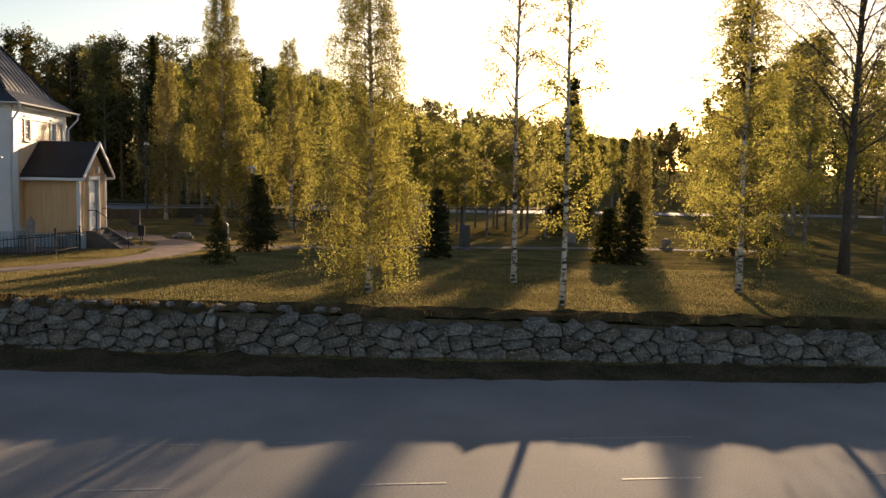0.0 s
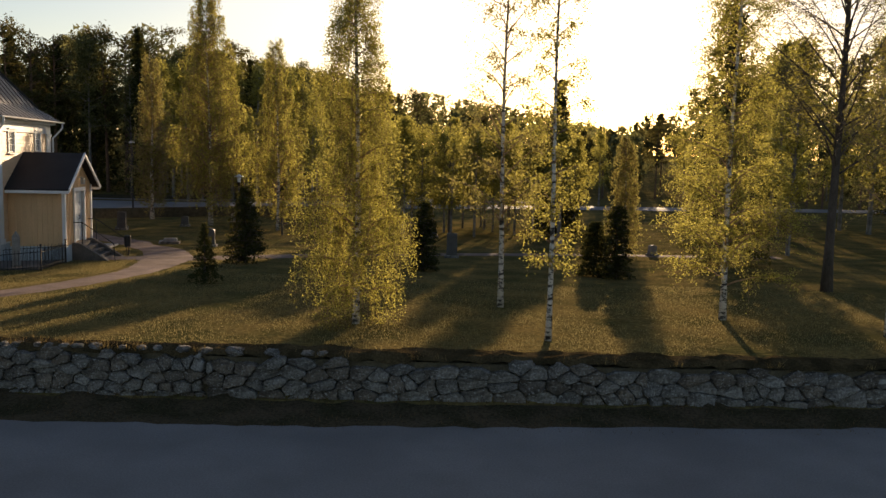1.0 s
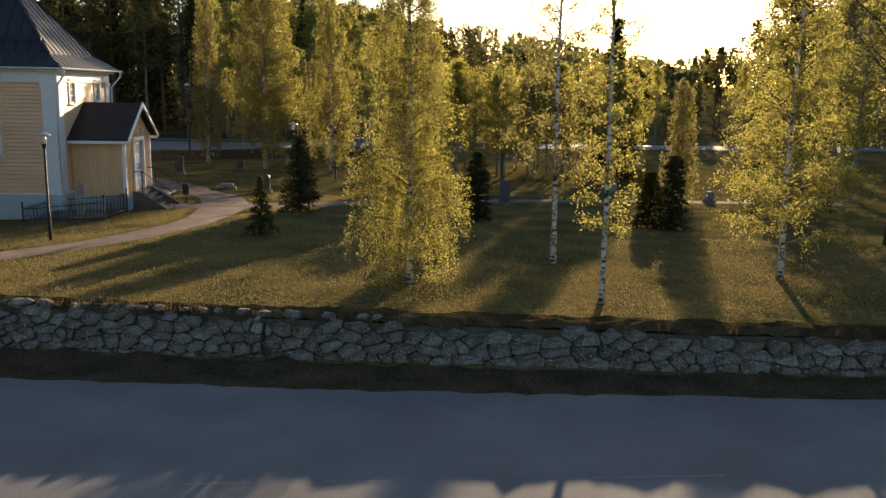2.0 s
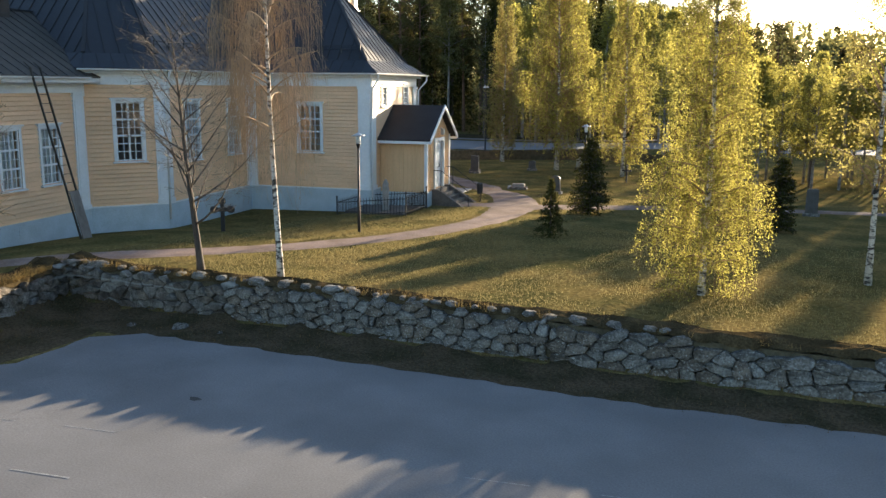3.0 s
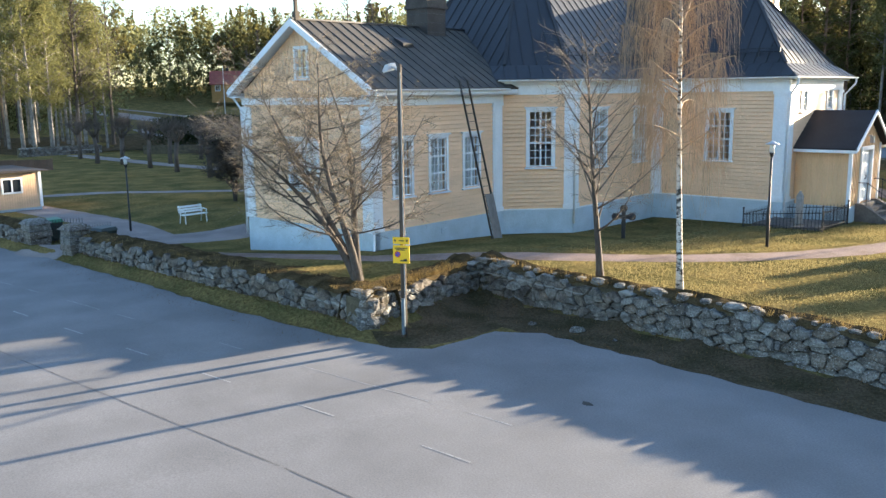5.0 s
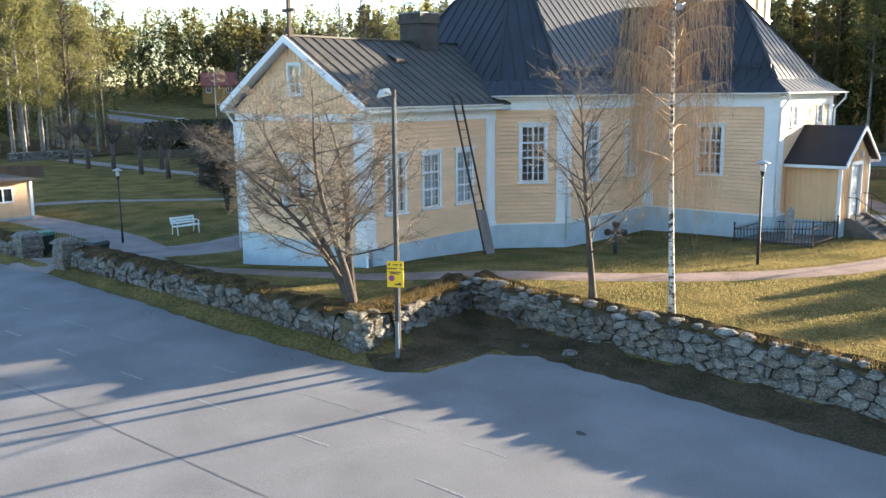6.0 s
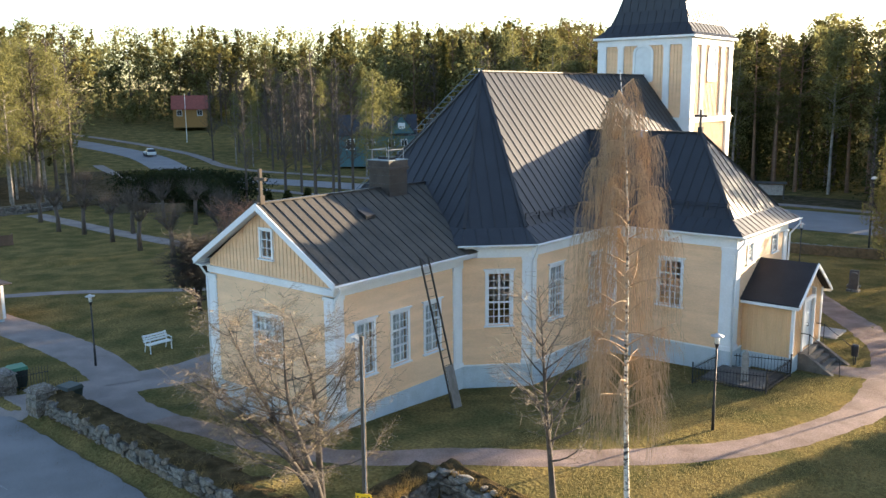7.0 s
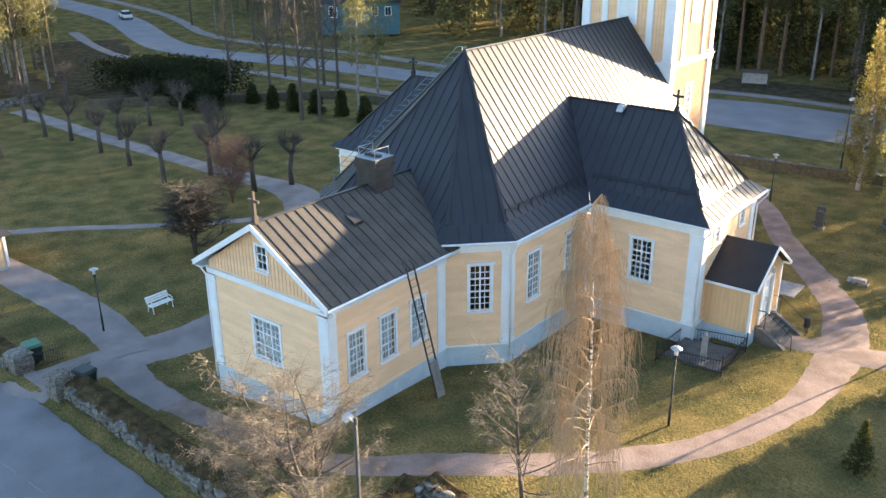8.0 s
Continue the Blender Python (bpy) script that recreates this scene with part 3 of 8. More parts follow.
def window(a, b, mid, z0, z1, width, cols, rows, heavy_c=(), heavy_r=(), trim=0.115, hood=True, name="window", arch=False):
    """A window with casing, bars, sill and panes, in the hole of the wall a to b at mid metres along."""
    d, n, _ = frame_of(a, b)
    base = Matrix.Translation((a[0] + d.x * mid, a[1] + d.y * mid, z0)) @ Matrix(((d.x, -n.x, 0, 0), (d.y, -n.y, 0, 0), (0, 0, 1, 0), (0, 0, 0, 1)))
    h, w = z1 - z0, width
    s = Solid()  # x along, -y outward
    t = trim
    s.box(-w / 2 - t, -0.065, -0.02, -w / 2, 0.10, h + t)
    s.box(w / 2, -0.065, -0.02, w / 2 + t, 0.10, h + t)
    s.box(-w / 2, -0.062, h, w / 2, 0.10, h + t)
    if hood:
        s.box(-w / 2 - t - 0.07, -0.13, h + t, w / 2 + t + 0.07, 0.02, h + t + 0.05)
        s.box(-w / 2 - t - 0.03, -0.09, h + t - 0.05, w / 2 + t + 0.03, 0.02, h + t)
    ob = part(name, s, M_WHITE, church)
    ob.matrix_local = base
    sill = Solid()
    sill.prism([(-w / 2 - t - 0.05, -0.13, -0.09), (w / 2 + t + 0.05, -0.13, -0.09), (w / 2 + t + 0.05, 0.10, -0.09), (-w / 2 - t - 0.05, 0.10, -0.09)], [(-w / 2 - t - 0.05, -0.13, -0.05), (w / 2 + t + 0.05, -0.13, -0.05), (w / 2 + t + 0.05, 0.10, -0.02), (-w / 2 - t - 0.05, 0.10, -0.02)])
    part("sill", sill, M_WHITE, ob)
    bars = Solid()
    fr = 0.042
    bars.box(-w / 2, -0.02, 0, -w / 2 + fr, 0.05, h)
    bars.box(w / 2 - fr, -0.02, 0, w / 2, 0.05, h)
    bars.box(-w / 2 + fr, -0.02, 0, w / 2 - fr, 0.05, fr)
    bars.box(-w / 2 + fr, -0.02, h - fr, w / 2 - fr, 0.05, h)
    part("sash", bars, M_WHITE, ob)
    iw, ih = w - 2 * fr, h - 2 * fr
    for k in range(1, cols):
        x, g = -iw / 2 + iw * k / cols, (0.034 if k in heavy_c else 0.014)
        bars = Solid()
        bars.box(x - g, -0.018, fr, x + g, 0.045, h - fr)
        part("glazing_bar", bars, M_WHITE, ob)
    for k in range(1, rows):
        z, g = fr + ih * k / rows, (0.034 if k in heavy_r else 0.014)
        bars = Solid()
        bars.box(-w / 2 + fr, -0.015, z - g, w / 2 - fr, 0.042, z + g)
        part("glazing_bar", bars, M_WHITE, ob)
    key = (round(iw / cols, 3), round(ih / rows, 3))
    if key not in PANES:
        g = Solid()
        g.box(-key[0] / 2, -0.003, -key[1] / 2, key[0] / 2, 0.003, key[1] / 2)
        PANES[key] = g.mesh("pane", M_GLASS)
    for i in range(cols):
        for j in range(rows):
            p = part("pane", PANES[key], M_GLASS, ob)
            p.location = (-iw / 2 + iw * (i + 0.5) / cols, 0.016, fr + ih * (j + 0.5) / rows)
            p.visible_shadow = False
    return ob


def pilaster(a, b, t0, t1, z0, z1, proud=0.07):
    """A flat post board on the wall a to b, with a base and a cap."""
    d, n, _ = frame_of(a, b)
    s = Solid()

    def blk(p, q, lo, hi, out):
        o = Vector((a[0], a[1], 0))
        s.prism([o + d * p - n * 0.02 + Vector((0, 0, lo)), o + d * p + n * out + Vector((0, 0, lo)), o + d * q + n * out + Vector((0, 0, lo)), o + d * q - n * 0.02 + Vector((0, 0, lo))], [o + d * p - n * 0.02 + Vector((0, 0, hi)), o + d * p + n * out + Vector((0, 0, hi)), o + d * q + n * out + Vector((0, 0, hi)), o + d * q - n * 0.02 + Vector((0, 0, hi))])

    blk(t0, t1, z0, z1, proud)
    blk(t0 + 0.08, t1 - 0.08, z0 + 0.3, z1 - 0.3, proud + 0.02)
    blk(t0 - 0.03, t1 + 0.03, z0, z0 + 0.16, proud + 0.04)
    blk(t0 - 0.03, t1 + 0.03, z1 - 0.12, z1, proud + 0.04)
    return part("pilaster", s, M_WHITE, church)


def band(name, a, b, z0, z1, out, mat=None, inn=-0.02, ext=0.0):
    """A long board on the wall a to b."""
    d, n, length = frame_of(a, b)
    o = Vector((a[0], a[1], 0))
    s = Solid()
    p, q = -ext, length + ext
    s.prism([o + d * p + n * inn + Vector((0, 0, z0)), o + d * p + n * out + Vector((0, 0, z0)), o + d * q + n * out + Vector((0, 0, z0)), o + d * q + n * inn + Vector((0, 0, z0))], [o + d * p + n * inn + Vector((0, 0, z1)), o + d * p + n * out + Vector((0, 0, z1)), o + d * q + n * out + Vector((0, 0, z1)), o + d * q + n * inn + Vector((0, 0, z1))])
    return part(name, s, mat or M_WHITE, church)


# plan corners
S0, S1, S2, S3 = (-7.55, 7.5), (-7.55, 0.3), (-0.5, 0.3), (-0.5, 7.5)  # vestry, from its far side round the gable
K1 = (1.5, 9.55)
W0, W1, W2, W3 = (1.5, 16.35), (7.5, 16.35), (7.5, 22.85), (1.5, 22.85)  # west wing
NS = (1.5, 30.3)
PL, TOPS, TOPM = 1.1, 5.78, 6.12  # plinth top, vestry wall top, main wall top
PLW = 0.8


def hole(mid, w, z0, z1):
    return (mid - w / 2, mid + w / 2, z0, z1)


# vestry walls (a to b keeps the outside on the right)
side = [hole(1.48, 0.85, 2.25, 4.2), hole(3.36, 0.85, 2.25, 4.2), hole(5.25, 0.85, 2.25, 4.2)]
gable_holes = [hole(3.5, 1.55, 2.4, 4.15)]
clap_wall("vestry_side_wall", S2, S3, PL, TOPS, side, single=True)
clap_wall("vestry_end_wall", S1, S2, PL, TOPS - 0.3, gable_holes, single=True)
clap_wall("vestry_side_wall", S0, S1, PL, TOPS)
GW = S2[0] - S1[0]
clap_wall("gable_boarding", S1, S2, TOPS - 0.1, 8.3, [hole(3.58, 0.6, 6.42, 7.45)], vertical=True, mat=M_YELLOW, gable=lambda t: 8.30 - abs(t - GW / 2) * 0.665, label="upright yellow gable boards with cover strips")
def curtain(win, w, h, drop):
    """A thin pleated curtain hung inside a window, drop metres long."""
    s = Solid()
    n = max(8, int(w / 0.045))
    top = [(-w / 2 + w * k / n, 0.13 + 0.018 * math.sin(k * 1.9), h - 0.03) for k in range(n + 1)]
    for a, b in zip(top, top[1:]):
        s.prism([a, b, (b[0], b[1] + 0.004, b[2]), (a[0], a[1] + 0.004, a[2])], [(a[0], a[1], h - drop), (b[0], b[1], h - drop), (b[0], b[1] + 0.004, h - drop), (a[0], a[1] + 0.004, h - drop)])
    part("curtain", s, M_CURTAIN, win, "pale curtain behind the glass")


for q in side:
    curtain(window(S2, S3, (q[0] + q[1]) / 2, q[2], q[3], 0.85, 4, 6, (2,), (2, 4)), 0.8, 1.95, 1.9)
curtain(window(S1, S2, 3.5, 2.4, 4.15, 1.55, 6, 6, (2, 4), (2, 4)), 1.5, 1.75, 1.7)
window(S1, S2, 3.58, 6.42, 7.45, 0.6, 2, 3, (), (), hood=False, trim=0.09)
band("plinth", S2, S3, -0.4, PL, 0.06, M_PLINTH, -0.25)
band("plinth", S1, S2, -0.4, PL, 0.06, M_PLINTH, -0.25, 0.06)
band("plinth", S0, S1, -0.4, PL, 0.06, M_PLINTH, -0.25)
band("belt", S1, S2, TOPS - 0.32, TOPS - 0.1, 0.085, ext=0.09)
band("belt", S1, S2, TOPS - 0.1, TOPS - 0.06, 0.13, ext=0.12)
band("frieze", S2, S3, TOPS - 0.38, TOPS, 0.07)
band("frieze", S0, S1, TOPS - 0.38, TOPS, 0.07)
for a, b, p, q in ((S2, S3, -0.09, 0.42), (S1, S2, GW - 0.42, GW + 0.065), (S1, S2, -0.065, 0.42), (S0, S1, 6.78, 7.29), (S2, S3, 6.55, 7.13)):
    pilaster(a, b, p, q, PL, TOPS - 0.38)

# nave and wing walls
N0 = (mir(S3[0]), 7.5)
E1 = (mir(K1[0]), K1[1])
EW0, EW1, EW2, EW3 = [(mir(p[0]), p[1]) for p in (W0, W1, W2, W3)]
LA = math.dist(S3, K1)
clap_wall("nave_wall", S3, K1, PL, TOPM, [hole(1.55, 0.95, 2.85, 5.05)], single=True)
window(S3, K1, 1.55, 2.85, 5.05, 0.95, 4, 7, (2,), (3, 5))
clap_wall("nave_wall", K1, W0, PL, TOPM, [hole(1.95, 0.95, 2.72, 5.0), hole(5.30, 0.95, 2.72, 5.0)], single=True)
window(K1, W0, 1.95, 2.72, 5.0, 0.95, 4, 7, (2,), (3, 5))
window(K1, W0, 5.30, 2.72, 5.0, 0.95, 4, 7, (2,), (3, 5))
clap_wall("wing_wall", W0, W1, PL, TOPM, [hole(3.07, 1.05, 2.78, 4.85)], single=True)
window(W0, W1, 3.07, 2.78, 4.85, 1.05, 4, 7, (2,), (3, 5))
clap_wall("wing_end_wall", W1, W2, PL, TOPM, [hole(1.68, 0.6, 4.85, 5.7), hole(4.85, 0.6, 4.9, 5.7), hole(3.05, 1.5, 1.1, 3.3)])
window(W1, W2, 1.68, 4.85, 5.7, 0.6, 2, 3, (), (), trim=0.1)
window(W1, W2, 4.85, 4.9, 5.7, 0.6, 2, 3, (), (), trim=0.1)
clap_wall("wing_wall", W2, W3, PL, TOPM)
clap_wall("nave_wall", W3, NS, PL, TOPM)
clap_wall("nave_wall", (mir(NS[0]), NS[1]), EW3, PL, TOPM)
clap_wall("wing_wall", EW3, EW2, PL, TOPM)
clap_wall("wing_end_wall", EW2, EW1, PL, TOPM)
clap_wall("wing_wall", EW1, EW0, PL, TOPM)
clap_wall("nave_wall", EW0, E1, PL, TOPM)
clap_wall("nave_wall", E1, N0, PL, TOPM)
clap_wall("nave_wall", N0, S3, PL, TOPM)
clap_wall("nave_end_wall", NS, (mir(NS[0]), NS[1]), PL, 13.2, vertical=True, mat=M_YELLOW, gable=lambda t: 13.1 - abs(t - 5.6) * 1.23)
RING = [S3, K1, W0, W1, W2, W3, NS]
for a, b in [*zip(RING, RING[1:]), (N0, S3), (E1, N0), (EW0, E1), (EW1, EW0), (EW2, EW1), (EW3, EW2), ((mir(NS[0]), NS[1]), EW3), (NS, (mir(NS[0]), NS[1]))]:
    band("plinth", a, b, -0.9, PL, 0.07, M_PLINTH, -0.25, 0.02)
    band("water_table", a, b, PL, PL + 0.05, 0.09, M_WHITE, -0.02, 0.02)
    band("frieze", a, b, TOPM - 0.42, TOPM, 0.075, ext=0.03)
    band("cornice", a, b, TOPM, TOPM + 0.10, 0.30, ext=0.10)
for a, b, p, q in ((S3, K1, LA - 0.36, LA + 0.03), (K1, W0, -0.03, 0.36), (K1, W0, 6.42, 6.78), (W0, W1, 0.02, 0.40), (W0, W1, 5.42, 6.07), (W1, W2, -0.07, 0.5), (W1, W2, 6.0, 6.57), (EW1, EW0, 5.5, 6.07), (EW2, EW1, 6.0, 6.55)):
    pilaster(a, b, p, q, PL + 0.05, TOPM - 0.42)


# roofs
SEAMS, RIDGES, PLANES = [], [], []


def roof_part(name, s, mats, label):
    """A roof with its upright seams, each a piece of its own."""
    ob = part(name, s, mats, church, label)
    for k in SEAMS:
        part("seam", k, mats[1], ob)
    for k in PLANES:
        part("roof_plane", k, mats[0], ob)
    for k in RIDGES:
        part("ridge_cap", k, mats[1], ob)
    SEAMS.clear()
    RIDGES.clear()
    PLANES.clear()
    return ob


def seam_plane(s, poly, spacing=0.52, up=None, h=0.028, w=0.03, phase=0.5, mat=0, smat=1, thick=0.08, drop=True):
    """A sheet-metal roof plane with upright seams that run up the slope."""
    pts = [Vector(p) for p in poly]
    nrm = Vector((0, 0, 0))
    for i in range(len(pts)):
        nrm += (pts[i] - pts[0]).cross(pts[(i + 1) % len(pts)] - pts[0])
    nrm.normalize()
    if nrm.z < 0:
        nrm, pts = -nrm, pts[::-1]
    if s.f:
        PLANES.append(Solid())
    (PLANES[-1] if s.f else s).prism([p - nrm * thick for p in pts], pts, mat)
    d = up or (Vector((0, 0, 1)) - nrm * nrm.z).normalized()
    lat = d.cross(nrm).normalized()
    us = [p.dot(lat) for p in pts]
    lo, hi = min(us), max(us)
    k = 0
    t = lo + spacing * phase
    while t < hi - 0.05:
        hits = []
        for i in range(len(pts)):
            p, q = pts[i], pts[(i + 1) % len(pts)]
            a, b = p.dot(lat) - t, q.dot(lat) - t
            if (a < 0) != (b < 0):
                hits.append(p + (q - p) * (a / (a - b)))
        if len(hits) >= 2:
            hits.sort(key=lambda p: p.dot(d))
            a, b = hits[0], hits[-1]
            if (b - a).length > 0.25:
                SEAMS.append(Solid())
                SEAMS[-1].bar(a + d * 0.03, b - d * 0.02, w, h, nrm)
        t += spacing
        k += 1
    return nrm


def inset(ring, by):
    """A closed ring of plan corners, moved outward (plus) along its walls; outside lies to the right."""
    out, n = [], len(ring)
    for i in range(n):
        p, q, r = ring[i - 1], ring[i], ring[(i + 1) % n]
        d0, n0, _ = frame_of(p, q)
        d1, n1, _ = frame_of(q, r)
        k = by / (1 + n0.dot(n1))
        out.append((q[0] + (n0.x + n1.x) * k, q[1] + (n0.y + n1.y) * k))
    return out


EAVE, BREAK, RIDGE = 6.30, 6.86, 13.35
body = [N0, S3, K1, NS, (mir(NS[0]), NS[1]), E1]
outer, brk = inset(body, 0.45), inset(body, -0.35)
outer = [(x, min(y, 30.35), EAVE) for x, y in outer]
brk = [(x, 30.35 if y > 29 else y, BREAK) for x, y in brk]
RN, RS = (CX, 13.6, RIDGE), (CX, 30.35, RIDGE)
roof = Solid()
seam_plane(roof, [brk[2], brk[3], RS, RN])
seam_plane(roof, [brk[4], brk[5], RN, RS])
seam_plane(roof, [brk[1], brk[2], RN])
seam_plane(roof, [brk[0], brk[1], RN])
seam_plane(roof, [brk[5], brk[0], RN])
for i, j in ((0, 1), (1, 2), (2, 3), (4, 5), (5, 0)):
    seam_plane(roof, [outer[i], outer[j], brk[j], brk[i]], h=0.02)
for a, b in ((brk[1], RN), (brk[2], RN), (brk[0], RN), (brk[5], RN), (RN, RS)):
    RIDGES.append(Solid())
    RIDGES[-1].bar(a, b, 0.14, 0.05, (0, 0, 1))
roof_part("nave_roof", roof, (M_ROOF, M_SEAM), "dark seamed sheet-metal hipped roof")


def wing_roof(f):
    s = Solid()
    g = lambda x, y, z: (x if f else mir(x), y, z)  # noqa: E731
    ri, rw = (-1.75, 19.6, 10.42), (4.35, 19.6, 10.42)
    b0, b1, b2, b3 = (1.2, 16.7, BREAK), (7.15, 16.7, BREAK), (7.15, 22.5, BREAK), (1.2, 22.5, BREAK)
    e0, e1, e2, e3 = (1.9, 15.9, EAVE), (7.95, 15.9, EAVE), (7.95, 23.3, EAVE), (1.9, 23.3, EAVE)
    for poly in ([b0, b1, rw, ri], [b1, b2, rw], [b2, b3, ri, rw]):
        seam_plane(s, [g(*p) for p in poly])
    for poly in ([e0, e1, b1, b0], [e1, e2, b2, b1], [e2, e3, b3, b2]):
        seam_plane(s, [g(*p) for p in poly], h=0.02)
    for a, b in ((b1, rw), (b2, rw), (ri, rw)):
        RIDGES.append(Solid())
        RIDGES[-1].bar(g(*a), g(*b), 0.14, 0.05, (0, 0, 1))
    return roof_part("wing_roof", s, (M_ROOF, M_SEAM), "dark seamed sheet-metal hipped roof of the wing")


wing_roof(True)
wing_roof(False)

vr = Solid()
VR, VE = 8.46, 5.98
seam_plane(vr, [(0.02, -0.1, VE), (0.02, 8.4, VE), (CX + 0.1, 11.0, VR), (CX + 0.1, -0.1, VR)], spacing=0.5, up=Vector((-0.84, 0, 0.53)).normalized())
seam_plane(vr, [(mir(0.02) + 0.2, 8.4, VE), (mir(0.02) + 0.2, -0.1, VE), (CX + 0.1, -0.1, VR), (CX + 0.1, 11.0, VR)], spacing=0.5)
RIDGES.append(Solid())
RIDGES[-1].bar((CX + 0.1, -0.1, VR - 0.01), (CX + 0.1, 10.0, VR - 0.01), 0.16, 0.06, (0, 0, 1))
vestry_roof = roof_part("vestry_roof", vr, (M_ROOF2, M_SEAM), "grey-brown seamed metal saddle roof with a small hatch")
s = Solid()
hx, hy = -2.72, 4.25
hz0 = 8.46 - (hx + 4.0) * 0.617
s.prism([(hx - 0.22, hy - 0.24, hz0 + 0.0), (hx + 0.22, hy - 0.24, hz0 - 0.25), (hx + 0.22, hy + 0.24, hz0 - 0.25), (hx - 0.22, hy + 0.24, hz0 + 0.0)], [(hx - 0.25, hy - 0.27, hz0 + 0.26), (hx + 0.26, hy - 0.27, hz0 + 0.02), (hx + 0.26, hy + 0.27, hz0 + 0.02), (hx - 0.25, hy + 0.27, hz0 + 0.26)])
part("roof_hatch", s, M_ROOF, church)
# barge boards, fascias and gutters
for sx in (1, -1):
    x1 = 0.02 if sx > 0 else mir(0.02) + 0.2
    s = Solid()
    s.prism([(x1, -0.16, VE - 0.20), (x1, -0.10, VE - 0.20), (CX + 0.1, -0.10, VR - 0.24), (CX + 0.1, -0.16, VR - 0.24)], [(x1, -0.16, VE + 0.05), (x1, -0.10, VE + 0.05), (CX + 0.1, -0.10, VR + 0.02), (CX + 0.1, -0.16, VR + 0.02)])
    s.prism([(x1, -0.10, VE - 0.14), (x1, 0.36, VE - 0.14), (CX + 0.1, 0.36, VR - 0.17), (CX + 0.1, -0.10, VR - 0.17)], [(x1, -0.10, VE - 0.10), (x1, 0.36, VE - 0.10), (CX + 0.1, 0.36, VR - 0.13), (CX + 0.1, -0.10, VR - 0.13)])
    part("barge_board", s, M_WHITE, church)
    s = Solid()
    xa, xb = (x1 - 0.02, x1 - 0.5) if sx > 0 else (x1 + 0.02, x1 + 0.5)
    s.box(min(xa, xb), -0.08, VE - 0.24, max(xa, xb), 7.9, VE - 0.20)
    s.box(min(xa, xa - 0.04 * sx), -0.08, VE - 0.24, max(xa, xa - 0.04 * sx), 7.9, VE - 0.06)
    part("soffit", s, M_WHITE, church)


def gutter(pts, r=0.07):
    s = Solid()
    for a, b in zip(pts, pts[1:]):
        d = (Vector(b) - Vector(a)).normalized()
        n = Vector((d.y, -d.x, 0)).normalized()
        ring = [(n * (r * math.cos(t)) + Vector((0, 0, -r * math.sin(t)))) for t in [math.pi * k / 6 for k in range(7)]]
        inner = [(n * (0.8 * r * math.cos(t)) + Vector((0, 0, -0.8 * r * math.sin(t)))) for t in [math.pi * k / 6 for k in range(6, -1, -1)]]
        prof = ring + inner
        s.prism([Vector(a) + p for p in prof], [Vector(b) + p for p in prof])
    return part("gutter", s, M_WHITE, church)


def downpipe(pts, r=0.045):
    s = Solid()
    s.tube(pts, [r] * len(pts), 8)
    return part("downpipe", s, M_WHITE, church, smooth=True)


gutter([(0.09, -0.12, VE - 0.02), (0.09, 7.2, VE - 0.02)])
gutter([(mir(0.02) + 0.13, 7.2, VE - 0.02), (mir(0.02) + 0.13, -0.12, VE - 0.02)])
downpipe([(0.09, 0.0, 5.9), (0.09, 0.1, 5.75), (-0.33, 0.22, 5.3), (-0.36, 0.22, 4.5), (-0.36, 0.22, 1.0), (-0.36, 0.20, 0.45), (-0.2, 0.05, 0.38)])
downpipe([(mir(0.02) + 0.13, 0.0, 5.9), (mir(0.02) + 0.2, 0.1, 5.75), (-7.7, 0.22, 5.3), (-7.7, 0.22, 0.4)])
O3 = [(p[0], p[1], EAVE - 0.02) for p in outer]
g = inset(body, 0.52)
gutter([(*g[1], EAVE - 0.02), (*g[2], EAVE - 0.02), (g[2][0], 15.85, EAVE - 0.02)])
gutter([(2.0, 15.82, EAVE - 0.02), (8.02, 15.82, EAVE - 0.02), (8.02, 23.38, EAVE - 0.02)])
downpipe([(8.02, 15.9, 6.25), (7.98, 16.0, 6.0), (7.62, 16.22, 5.6), (7.60, 16.22, 4.5), (7.60, 16.22, 0.35)])
downpipe([(8.0, 23.3, 6.25), (8.0, 23.25, 6.0), (7.65, 22.95, 5.5), (7.62, 22.95, 0.2)])
downpipe([(*g[2], 6.25), (g[2][0] - 0.1, g[2][1] + 0.05, 6.0), (1.62, 9.52, 5.5), (1.62, 9.52, 0.5)])
# snow guards near the eaves
for a, b in (((1.0, 9.9, 7.25), (1.0, 16.1, 7.25)), ((1.4, 16.95, 7.35), (6.8, 16.95, 7.35))):
    s = Solid()
    for q in (0.0, 0.14):
        s.tube([(a[0], a[1], a[2] + q), (b[0], b[1], b[2] + q)], [0.02, 0.02], 5)
    n = 6
    for k in range(n + 1):
        p = [a[i] + (b[i] - a[i]) * k / n for i in range(3)]
        s.box(p[0] - 0.02, p[1] - 0.02, p[2] - 0.25, p[0] + 0.02, p[1] + 0.02, p[2] + 0.17)
    part("snow_guard", s, M_ROOF, church)
# roof ladder along the far hip
s = Solid()
a, b = Vector(brk[5]), Vector(RN)
for off in (0.0, 0.40):
    o = Vector((-0.1 - off, 0.25 - off * 0.4, 0.12))
    s.bar(a + o, b + o, 0.03, 0.03)
for k in range(26):
    p = a + (b - a) * (k / 25)
    s.bar(p + Vector((-0.08, 0.25, 0.12)), p + Vector((-0.53, 0.08, 0.12)), 0.025, 0.025)
    if k % 5 == 0:
        s.bar(p + Vector((-0.3, 0.17, -0.15)), p + Vector((-0.3, 0.17, 0.12)), 0.04, 0.04, (1, 0, 0))
part("roof_ladder", s, M_PIPE, church, "grey metal ladder lying along the roof's hip")

